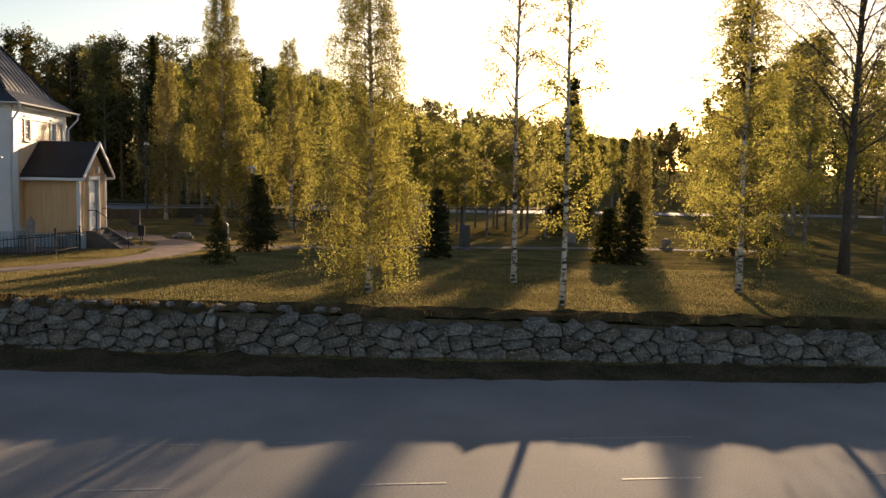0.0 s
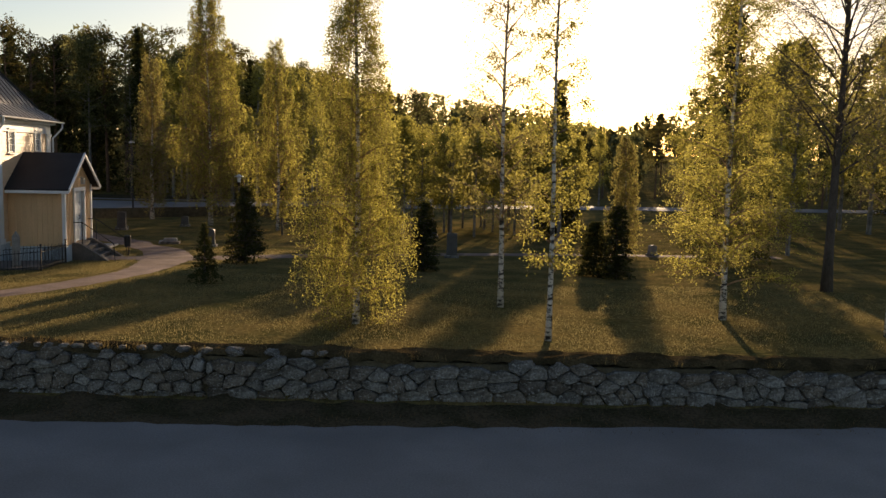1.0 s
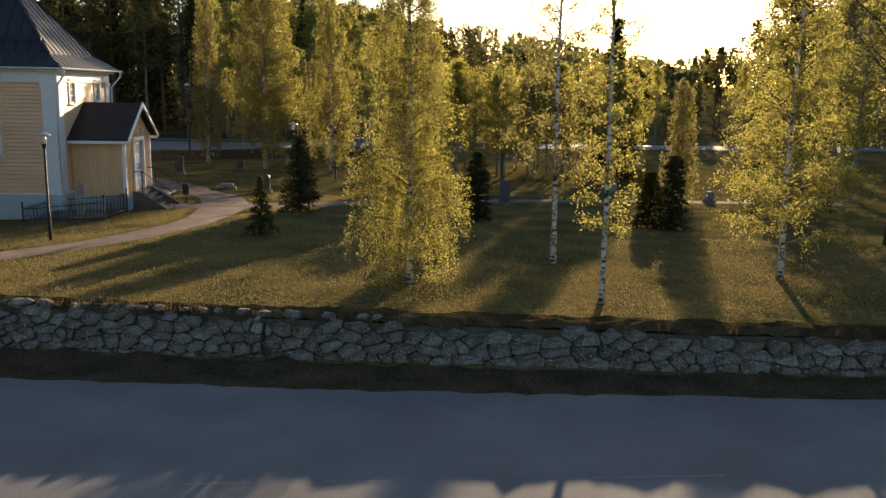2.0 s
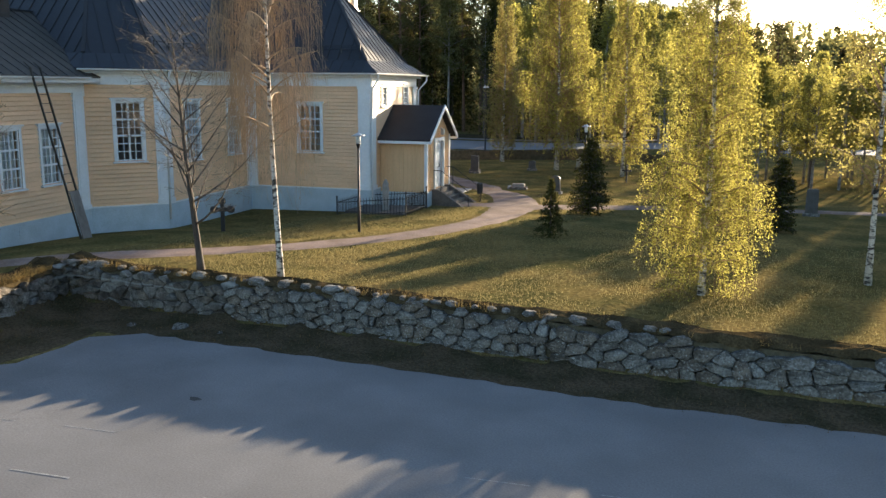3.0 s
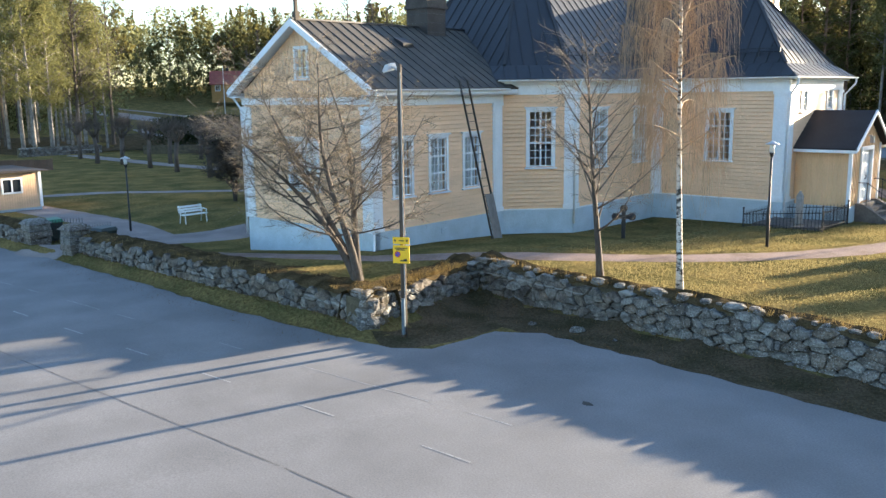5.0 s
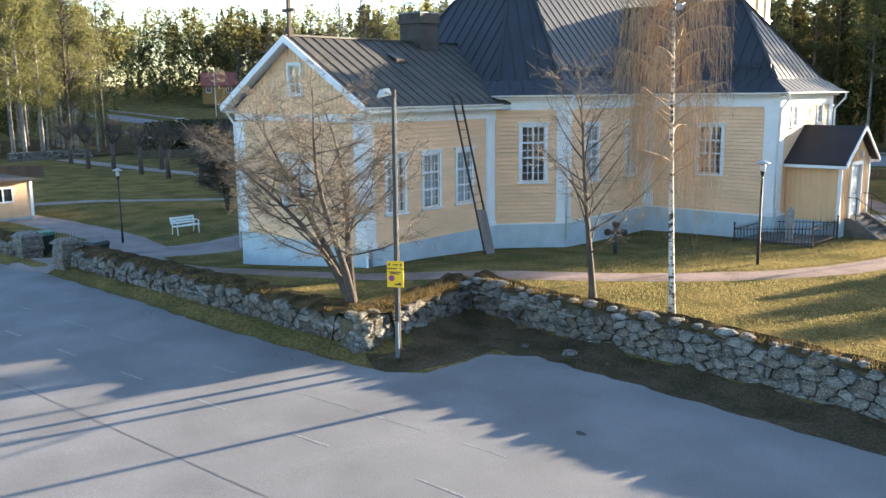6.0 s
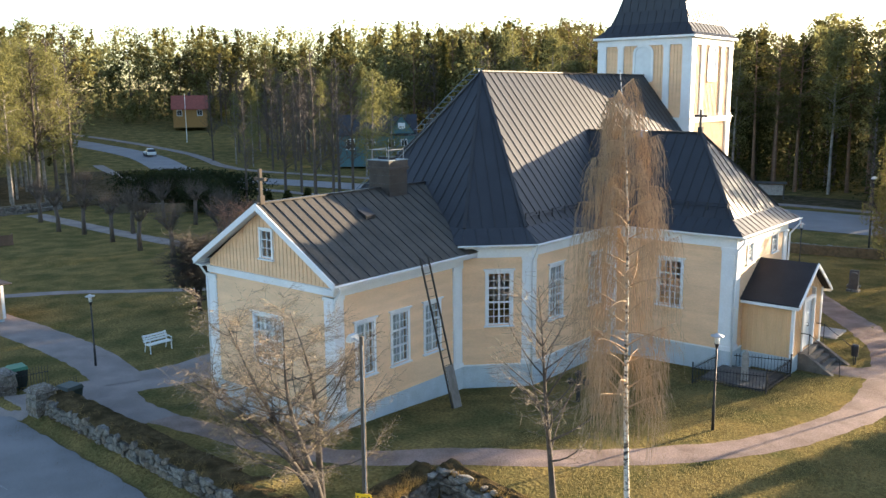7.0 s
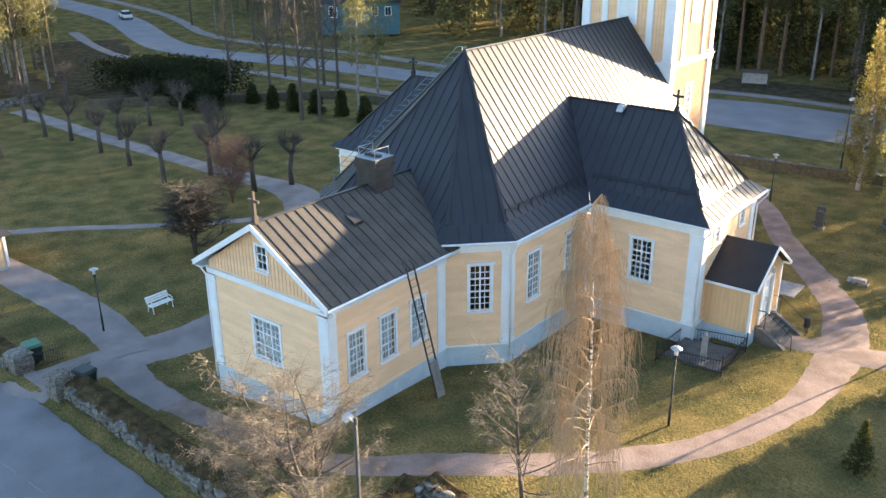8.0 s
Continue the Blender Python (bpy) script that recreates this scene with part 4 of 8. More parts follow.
# chimney on the vestry's ridge
ch_b = Solid()
x0, y0, x1, y1 = -4.6, 6.4, -3.45, 7.5
ch_b.box(x0, y0, 7.8, x1, y1, 9.2)
ch_b.box(x0 - 0.07, y0 - 0.07, 9.2, x1 + 0.07, y1 + 0.07, 9.34)
ch_b.box(x0 - 0.03, y0 - 0.03, 9.34, x1 + 0.03, y1 + 0.03, 9.60)
chimney = part("chimney", ch_b, M_BRICKDARK, church, "dark chimney clad in sheet metal with a thin rail")
s = Solid()
s.box(x0 - 0.06, y0 - 0.06, 9.60, x1 + 0.06, y1 + 0.06, 9.63)
part("cap_plate", s, M_PIPE, chimney, "pale sheet-metal cap")
s = Solid()
for z in (8.25, 8.62, 8.98):
    s.box(x0 - 0.012, y0 - 0.012, z, x1 + 0.012, y1 + 0.012, z + 0.03)
part("cladding_seam", s, M_SEAM, chimney)
s = Solid()
for x in (x0 + 0.1, x1 - 0.1):
    s.tube([(x, y1 - 0.1, 9.6), (x, y1 - 0.1, 10.05), (x, y0 + 0.1, 10.05)], [0.015] * 3, 5)
    s.tube([(x, y0 + 0.1, 9.6), (x, y0 + 0.1, 10.05)], [0.015, 0.015], 5)
s.tube([(x0 + 0.1, y0 + 0.1, 10.05), (x1 - 0.1, y0 + 0.1, 10.05)], [0.015, 0.015], 5)
part("rail", s, M_LAMPHEAD, chimney)
s = Solid()
for x in (-4.35, -4.05, -3.75):
    s.box(x - 0.1, 6.8, 9.6, x + 0.1, 7.05, 9.72)
part("flue", s, M_BLACK, chimney)


def roof_cross(x, y, z, h, mat, label):
    s = Solid()
    s.box(x - 0.10, y - 0.10, z - 0.1, x + 0.10, y + 0.10, z + 0.28)
    s.box(x - 0.055, y - 0.055, z + 0.28, x + 0.055, y + 0.055, z + h)
    s.box(x - 0.30, y - 0.05, z + h * 0.66, x + 0.30, y + 0.05, z + h * 0.66 + 0.11)
    return part("roof_cross", s, mat, church, label)


roof_cross(CX + 0.1, 0.15, VR, 1.25, M_WOODPOLE, "weathered wooden cross")
roof_cross(4.3, 19.6, 10.42, 1.1, M_BLACK, "dark metal cross")
roof_cross(mir(4.3), 19.6, 10.42, 1.1, M_BLACK, "dark metal cross")
s = Solid()
s.prism([(1.3, 19.05, 10.15), (1.65, 19.05, 10.15), (1.65, 19.6, 10.4), (1.3, 19.6, 10.4)], [(1.33, 19.2, 10.44), (1.62, 19.2, 10.44), (1.62, 19.55, 10.50), (1.33, 19.55, 10.50)])
part("roof_vent", s, M_LAMPHEAD, church)

# ---- tower ----
TX0, TX1, TY0, TY1 = -7.25, -1.1, 30.45, 36.7
TC = [(TX0, TY0), (TX1, TY0), (TX1, TY1), (TX0, TY1)]
TB, TT = 10.65, 15.55
for i in range(4):
    a, b = TC[i], TC[(i + 1) % 4]
    L = math.dist(a, b)
    hs = [hole(L / 2, 0.8, 6.6, 9.0)] if i in (1, 3) else []
    clap_wall("tower_wall", a, b, -0.5, TT, hs, vertical=True, mat=M_YELLOW, label="upright yellow tower boards with cover strips")
    if hs:
        window(a, b, L / 2, 6.6, 9.0, 0.8, 3, 6, (), (3,))
    for p, q in ((-0.08, 0.5), (L - 0.5, L + 0.08), (L / 2 - 1.75, L / 2 - 1.35), (L / 2 + 1.35, L / 2 + 1.75)):
        pilaster(a, b, p, q, TB + 0.12, TT - 0.4, 0.10)
    for p, q in ((-0.08, 0.55), (L - 0.55, L + 0.08)):
        pilaster(a, b, p, q, 0.6, TB - 0.2, 0.12)
    band("tower_belt", a, b, TB - 0.2, TB + 0.04, 0.16, ext=0.14)
    band("tower_belt", a, b, TB + 0.04, TB + 0.12, 0.24, ext=0.22)
    band("tower_frieze", a, b, TT - 0.4, TT, 0.12, ext=0.1)
    band("tower_cornice", a, b, TT, TT + 0.14, 0.34, ext=0.32)
    # arched sound hatch
    d, n, _ = frame_of(a, b)
    s = Solid()
    prof = [(-0.62, 13.0), (0.62, 13.0), (0.62, 14.7)] + [(0.62 * math.cos(t), 14.7 + 0.45 * math.sin(t)) for t in [math.pi * k / 8 for k in range(1, 8)]] + [(-0.62, 14.7)]
    o = Vector((a[0], a[1], 0)) + d * (L / 2)
    for grow, out, mt in ((1.0, 0.05, 0),):
        s.prism([o + d * (x * grow) + Vector((0, 0, z)) for x, z in prof], [o + d * (x * grow) + n * out + Vector((0, 0, z)) for x, z in prof], mt)
    hatch = part("sound_hatch", s, M_DOOR, church, "pale painted arched hatch")
    s = Solid()
    for (xa, za), (xb, zb) in zip(prof, prof[1:] + prof[:1]):
        s.bar(o + d * xa + n * 0.05 + Vector((0, 0, za)), o + d * xb + n * 0.05 + Vector((0, 0, zb)), 0.14, 0.05, n)
    part("hatch_trim", s, M_WHITE, hatch)
tr = Solid()
mx, my = (TX0 + TX1) / 2, (TY0 + TY1) / 2
half = (TX1 - TX0) / 2
levels = [(half + 0.36, 15.69), (half + 0.05, 15.9), (half - 0.45, 16.5), (half - 0.75, 17.3), (half - 1.0, 18.2), (half - 1.5, 19.1), (half - 2.3, 19.7)]
for (ra, za), (rb, zb) in zip(levels, levels[1:]):
    ca = [(mx - ra, my - ra, za), (mx + ra, my - ra, za), (mx + ra, my + ra, za), (mx - ra, my + ra, za)]
    cb = [(mx - rb, my - rb, zb), (mx + rb, my - rb, zb), (mx + rb, my + rb, zb), (mx - rb, my + rb, zb)]
    for k in range(4):
        q = (k + 1) % 4
        seam_plane(tr, [ca[k], ca[q], cb[q], cb[k]], spacing=0.55, h=0.03)
rl = levels[-1]
tr.box(mx - rl[0], my - rl[0], rl[1] - 0.1, mx + rl[0], my + rl[0], rl[1] + 0.05)
roof_part("tower_roof", tr, (M_ROOF, M_SEAM), "dark bell-shaped sheet-metal roof")

# ---- porch ----
PX0, PX1, PY0, PY1 = 7.53, 9.75, 17.45, 21.35
PM, PE, PR = (PY0 + PY1) / 2, 3.42, 4.86
pa, pb, pc, pd = (PX0, PY0), (PX1, PY0), (PX1, PY1), (PX0, PY1)
clap_wall("porch_wall", pa, pb, 0.95, PE + 0.02, vertical=True, mat=M_YELLOW_D)
clap_wall("porch_wall", pc, pd, 0.95, PE + 0.02, vertical=True, mat=M_YELLOW_D)
PW = PY1 - PY0
clap_wall("porch_front", pb, pc, 0.95, 4.8, [hole(PW / 2, 1.35, 0.96, 3.2)], vertical=True, mat=M_YELLOW_D, gable=lambda t: 4.72 - abs(t - PW / 2) * 0.67)
for a, b in ((pa, pb), (pb, pc), (pc, pd)):
    band("porch_plinth", a, b, -0.6, 0.95, 0.06, M_PLINTH, -0.2, 0.05)
for a, b, p, q in ((pa, pb, 2.14, 2.26), (pb, pc, -0.04, 0.10), (pb, pc, PW - 0.10, PW + 0.04)):
    band("corner_board", (a[0] + (b[0] - a[0]) * p / math.dist(a, b), a[1] + (b[1] - a[1]) * p / math.dist(a, b)), (a[0] + (b[0] - a[0]) * q / math.dist(a, b), a[1] + (b[1] - a[1]) * q / math.dist(a, b)), 0.95, PE, 0.05)
s = Solid()
seam_plane(s, [(7.5, PY0 - 0.38, PE - 0.06), (10.08, PY0 - 0.38, PE - 0.06), (10.08, PM, PR), (7.5, PM, PR)], spacing=9.0, h=0.02)
seam_plane(s, [(10.08, PY1 + 0.38, PE - 0.06), (7.5, PY1 + 0.38, PE - 0.06), (7.5, PM, PR), (10.08, PM, PR)], spacing=9.0, h=0.02)
roof_part("porch_roof", s, (M_PORCHROOF, M_PORCHROOF), "dark felt saddle roof of the porch")
for sy in (1, -1):
    ye = PM + sy * (PW / 2 + 0.38)
    s = Solid()
    s.prism([(10.05, ye, PE - 0.19), (10.11, ye, PE - 0.19), (10.11, PM, PR - 0.14), (10.05, PM, PR - 0.14)], [(10.05, ye, PE - 0.04), (10.11, ye, PE - 0.04), (10.11, PM, PR + 0.02), (10.05, PM, PR + 0.02)])
    s.box(7.55, min(ye, ye - 0.05 * sy), PE - 0.24, 10.05, max(ye, ye - 0.05 * sy), PE - 0.12)
    part("porch_barge_board", s, M_WHITE, church)
door = Solid()
door.box(9.62, PM - 0.66, 1.0, 9.70, PM - 0.01, 3.18)
door.box(9.62, PM + 0.01, 1.0, 9.70, PM + 0.66, 3.18)
for k in range(4):
    for sy in (-1, 1):
        yc = PM + sy * 0.335
        s0 = 1.12 + k * 0.52
        door.prism([(9.70, yc - 0.24, s0), (9.70, yc + 0.24, s0), (9.70, yc + 0.24, s0 + 0.42), (9.70, yc - 0.24, s0 + 0.42)], [(9.725, yc - 0.18, s0 + 0.06), (9.725, yc + 0.18, s0 + 0.06), (9.725, yc + 0.18, s0 + 0.36), (9.725, yc - 0.18, s0 + 0.36)])
dr = part("double_door", door, M_DOOR, church, "pale panelled double door")
s = Solid()
for p, q, lo, hi in ((PM - 0.82, PM - 0.67, 0.98, 3.36), (PM + 0.67, PM + 0.82, 0.98, 3.36), (PM - 0.67, PM + 0.67, 3.2, 3.36)):
    s.box(9.70, p, lo, 9.84, q, hi)
part("door_frame", s, M_WHITE, dr)
s = Solid()
s.tube([(9.73, PM + 0.07, 1.95), (9.80, PM + 0.07, 2.0), (9.80, PM + 0.07, 2.1), (9.73, PM + 0.07, 2.15)], [0.015] * 4, 5)
part("door_handle", s, M_BLACK, dr)
s = Solid()
s.box(9.79, PM - 0.04, 3.78, 9.95, PM + 0.04, 3.82)
s.box(9.90, PM - 0.09, 3.5, 10.04, PM + 0.09, 3.78)
part("porch_lamp", s, M_LAMPHEAD, church, "small lantern over the door")
# stairs
st = Solid()
st.box(9.80, PM - 0.95, -0.6, 10.06, PM + 0.95, 0.96)
stairs = part("stairs", st, M_STEP, church, "grey stone steps with low side walls")
for k in range(1, 6):
    st = Solid()
    st.box(9.80 + 0.26 * k, PM - 0.95, -0.6, 10.06 + 0.26 * k, PM + 0.95, 0.96 - 0.17 * k)
    part("step", st, M_STEP, stairs)
for sy in (-1, 1):
    s = Solid()
    y = PM + sy * 1.08
    s.prism([(9.80, y - 0.13, -0.6), (11.5, y - 0.13, -0.6), (11.5, y - 0.13, 0.12), (10.1, y - 0.13, 1.02), (9.80, y - 0.13, 1.02)], [(9.80, y + 0.13, -0.6), (11.5, y + 0.13, -0.6), (11.5, y + 0.13, 0.12), (10.1, y + 0.13, 1.02), (9.80, y + 0.13, 1.02)])
    part("side_wall", s, M_STEP, stairs)
    s = Solid()
    s.tube([(9.85, y, 1.9), (10.2, y, 1.9), (11.5, y, 1.0), (11.55, y, 0.1)], [0.02] * 4, 5)
    s.tube([(10.2, y, 0.9), (10.2, y, 1.9)], [0.018] * 2, 5)
    part("handrail", s, M_BLACK, stairs)
# wall vents
for x, y, z in ((-0.43, 3.9, 0.75),):
    s = Solid()
    s.box(x - 0.02, y - 0.18, z - 0.1, x + 0.015, y + 0.18, z + 0.1)
    for k in range(4):
        s.box(x + 0.015, y - 0.16, z - 0.08 + 0.045 * k, x + 0.025, y + 0.16, z - 0.06 + 0.045 * k)
    part("wall_vent", s, M_PLINTH, church)

# ---- dry-stone walls ----
def clip(poly, a, b, c):
    """The part of a plan polygon with a*x + b*y <= c."""
    out = []
    for i in range(len(poly)):
        p, q = poly[i], poly[(i + 1) % len(poly)]
        dp, dq = a * p[0] + b * p[1] - c, a * q[0] + b * q[1] - c
        if dp <= 0:
            out.append(p)
        if (dp < 0) != (dq < 0) and abs(dp - dq) > 1e-9:
            t = dp / (dp - dq)
            out.append((p[0] + (q[0] - p[0]) * t, p[1] + (q[1] - p[1]) * t))
    return out


def stone_cells(length, height, rnd, course=0.215, size=1.0):
    """Irregular many-cornered cells that fill a strip of wall."""
    seeds = []
    z, row = 0.0, 0
    while z < height + course:
        x = -rnd.uniform(0, 0.5)
        while x < length + 0.5:
            w = rnd.choice((rnd.uniform(0.13, 0.28), rnd.uniform(0.26, 0.50), rnd.uniform(0.36, 0.70))) * (1.15 if row == 0 else 1.0) * size
            seeds.append((x + w / 2 + rnd.uniform(-0.05, 0.05), z + course / 2 + rnd.uniform(-0.12, 0.12), w))
            x += w
        z += course
        row += 1
    cells = []
    for i, (x, y, w) in enumerate(seeds):
        if not (-0.2 < x < length + 0.2) or y > height + 0.1:
            continue
        jog = 0.06 * math.sin(12.0 * y)  # the runs of a wall are toothed into one another
        lo, hi = max(jog, x - 0.8), min(length + jog, x + 0.8)
        if hi - lo < 0.08:
            continue
        poly = [(lo, max(-0.05, y - 0.5)), (hi, max(-0.05, y - 0.5)), (hi, min(height, y + 0.5)), (lo, min(height, y + 0.5))]
        for j, (p, q, w2) in enumerate(seeds):
            if j == i or abs(p - x) > 1.4 or abs(q - y) > 0.9:
                continue
            dx, dy = p - x, (q - y)
            k = 1.65  # cells lie flat rather than stand
            poly = clip(poly, dx, dy * k * k, (dx * (x + p) + dy * k * k * (y + q)) / 2)
            if len(poly) < 3:
                break
        if len(poly) >= 3:
            area = 0.5 * abs(sum(poly[a][0] * poly[a - 1][1] - poly[a - 1][0] * poly[a][1] for a in range(len(poly))))
            if area > 0.008:
                cells.append((poly, (x, y)))
    return cells


def stone_shape(poly, rnd, depth=0.3):
    """A stone: its cell shrunk by the joint, with rounded shoulders and a bulging face. x along, -y outward, z up, from its middle."""
    cx = sum(p[0] for p in poly) / len(poly)
    cy = sum(p[1] for p in poly) / len(poly)
    size = max(math.hypot(p[0] - cx, p[1] - cy) for p in poly)
    gap = rnd.uniform(0.008, 0.020)
    ring = []
    n = len(poly)
    for i in range(n):  # cut the corners
        a, b, c = poly[i - 1], poly[i], poly[(i + 1) % n]
        for q, t in ((a, 0.16), (c, 0.16)):
            ring.append((b[0] + (q[0] - b[0]) * t - cx + rnd.uniform(-0.012, 0.012), b[1] + (q[1] - b[1]) * t - cy + rnd.uniform(-0.012, 0.012)))
        ring.append(((b[0] + c[0]) / 2 - cx + rnd.uniform(-0.02, 0.02), (b[1] + c[1]) / 2 - cy + rnd.uniform(-0.018, 0.018)))
    proud = rnd.uniform(-0.04, 0.05)
    tilt, lean = rnd.uniform(-0.20, 0.20), rnd.uniform(-0.24, 0.12)
    s = Solid()
    m = len(ring)
    layers = []
    for shrink, out in ((gap, -depth), (gap * 0.5, -0.01), (0.012, 0.026), (0.030, 0.044)):
        lay = []
        for x, y in ring:
            r = math.hypot(x, y) or 1e-6
            f = max(0.15, 1 - shrink * 1.0 / r)
            o = out + proud + (x * tilt + y * lean if out > -0.1 else 0) + (rnd.uniform(-0.012, 0.012) if out > 0 else 0)
            lay.append((x * f, -o, y * f))
        layers.append(lay)
    for lay in layers:
        s.v.extend(lay)
    for k in range(len(layers) - 1):
        for q in range(m):
            a, b = k * m + q, k * m + (q + 1) % m
            s.f.append((a, b, b + m, a + m))
            s.m.append(0)
    s.v.append((rnd.uniform(-0.03, 0.03), -(0.052 + proud + rnd.uniform(-0.006, 0.018)), rnd.uniform(-0.03, 0.03)))
    c = len(s.v) - 1
    base = (len(layers) - 1) * m
    for q in range(m):
        s.f.append((base + q, base + (q + 1) % m, c))
        s.m.append(0)
    return s, (cx, cy)


def wall_run(a, b, heights, seed, wall, near=None, rest=None, foot=None, course=0.215, size=1.0):
    """One straight run of dry-stone facing, its face on the line a to b with the outside on the right. Stones whose place lies
    in the span near (metres along) are parts; the others join the rest."""
    rnd = random.Random(seed)
    d, n, length = frame_of(a, b)
    hmax = max(heights)
    for poly, mid in stone_cells(length, hmax, rnd, course, size):
        f = mid[0] / length
        top = heights[0] + (heights[1] - heights[0]) * f + 0.07 * noise.noise(Vector((mid[0] * 0.9, seed, 0)))
        if mid[1] > top - 0.05:
            continue
        s, (cx, cy) = stone_shape(poly, rnd)
        wx, wy = a[0] + d.x * cx, a[1] + d.y * cx
        z0 = foot(wx, wy) if foot else land(wx - d.y * -0.0 + n.x * 0.4, wy + n.y * 0.4)
        m = Matrix.Translation((wx, wy, z0 + cy - 0.06)) @ Matrix(((d.x, -n.x, 0, 0), (d.y, -n.y, 0, 0), (0, 0, 1, 0), (0, 0, 0, 1)))
        if near and near[0] <= cx <= near[1]:
            ob = part("stone", s, M_STONE, wall)
            ob.matrix_local = m
        else:
            i = len(rest.v)
            rest.v.extend(tuple(m @ Vector(p)) for p in s.v)
            rest.f.extend(tuple(q + i for q in f2) for f2 in s.f)
            rest.m.extend(s.m)
    # core behind the facing
    core = Solid()
    k = max(2, int(length / 1.0))
    sec = []
    for q in range(k + 1):
        t = length * q / k
        px, py = a[0] + d.x * t, a[1] + d.y * t
        g = land(px + n.x * 0.4, py + n.y * 0.4)
        top = heights[0] + (heights[1] - heights[0]) * q / k - 0.06
        sec.append([(px - n.x * 0.10, py - n.y * 0.10, g - 0.2), (px - n.x * 0.10, py - n.y * 0.10, g + top - 0.05), (px - n.x * 0.7, py - n.y * 0.7, g + top), (px - n.x * 0.7, py - n.y * 0.7, g - 0.3)])
    for p, q in zip(sec, sec[1:]):
        core.prism(p, q)
    part("core", core, M_CORE, wall)


def wall_cap(pts, width, inward, tops, mat, name, parent, seed, thick=0.10, rag=0.12):
    """The mossy, uneven strip on top of a wall."""
    rnd = random.Random(seed)
    s = Solid()
    rows = []
    total = sum(math.dist(p, q) for p, q in zip(pts, pts[1:]))
    run = 0
    for (a, b) in zip(pts, pts[1:]):
        d, n, length = frame_of(a, b)
        k = max(2, int(length / 0.22))
        for q in range(k + (1 if b == pts[-1] else 0)):
            t = length * q / k
            f = (run + t) / total
            top = tops[0] + (tops[1] - tops[0]) * f
            px, py = a[0] + d.x * t, a[1] + d.y * t
            g = land(px + n.x * 0.4, py + n.y * 0.4)
            row = []
            m = 7
            for j in range(m):
                off = inward - width * j / (m - 1)
                bulge = math.sin(math.pi * j / (m - 1)) * thick
                z = g + top - 0.03 + bulge + 0.09 * noise.noise(Vector((px * 1.7, py * 1.7, j * 0.6 + seed))) + rnd.uniform(-0.02, 0.02)
                if j == 0:
                    z -= 0.05 + rnd.uniform(0, rag * 0.6)
                if j == m - 1:
                    z = min(z, land(px - n.x * 1.2, py - n.y * 1.2) + 0.02)
                row.append((px + n.x * (off + (rnd.uniform(-rag, rag) * 0.5 if j in (0, m - 1) else 0)), py + n.y * off, z))
            rows.append(row)
        run += length
    for r0, r1 in zip(rows, rows[1:]):
        for j in range(len(r0) - 1):
            s.face([r0[j], r0[j + 1], r1[j + 1], r1[j]])
    return part(name, s, mat, parent)


wall_thing = thing("stone_wall", Matrix(), "old dry-stone wall of grey granite with a mossy top", "stone wall", kind="structure")
rest = Solid()
wall_run(WALL[0], WALL[1], (0.80, 0.88), 11, wall_thing, None, rest)
wall_run(WALL[1], WALL[2], (0.90, 0.95), 12, wall_thing, None, rest)
wall_run(WALL[2], WALL[3], (1.06, 1.0), 13, wall_thing, (5.5, 14.0), rest)
wall_run(WALL[3], WALL[4], (0.97, 0.88), 14, wall_thing, (0.0, 9.2), rest, course=0.26, size=1.25)
wall_run(WALL[4], WALL[5], (0.88, 0.86), 16, wall_thing, (0.0, 5.0), rest, course=0.26, size=1.25)
wall_run(WALL_L[0], WALL_L[1], (0.8, 0.8), 15, wall_thing, None, rest)
ob = part("wall_stones", rest, M_STONE_I, wall_thing, "grey granite field stones")
ob["kind"] = "stuff"


def quoin(x, y, z, r, seed, blunt=0.6, shape=(1.25, 0.95, 0.72)):
    """A blunt corner stone."""
    s = Solid()
    n, m = 6, 9
    for k in range(n + 1):
        for q in range(m):
            a, b = math.pi * k / n, 2 * math.pi * q / m
            v = Vector((math.sin(a) * math.cos(b), math.sin(a) * math.sin(b), math.cos(a)))
            w = Vector([math.copysign(abs(c) ** blunt, c) for c in v])
            s.v.append(tuple(w * r * (1 + 0.30 * noise.noise(v * 1.4 + Vector((seed, 0, 0))))))
    for k in range(n):
        for q in range(m):
            a, b = k * m + q, k * m + (q + 1) % m
            s.f.append((a, a + m, b + m, b))
            s.m.append(0)
    ob = part("stone", s, M_STONE, wall_thing)
    ob.matrix_local = Matrix.Translation((x, y, z)) @ Matrix.Rotation(seed * 1.3, 4, "Z") @ Matrix.Diagonal((*shape, 1))


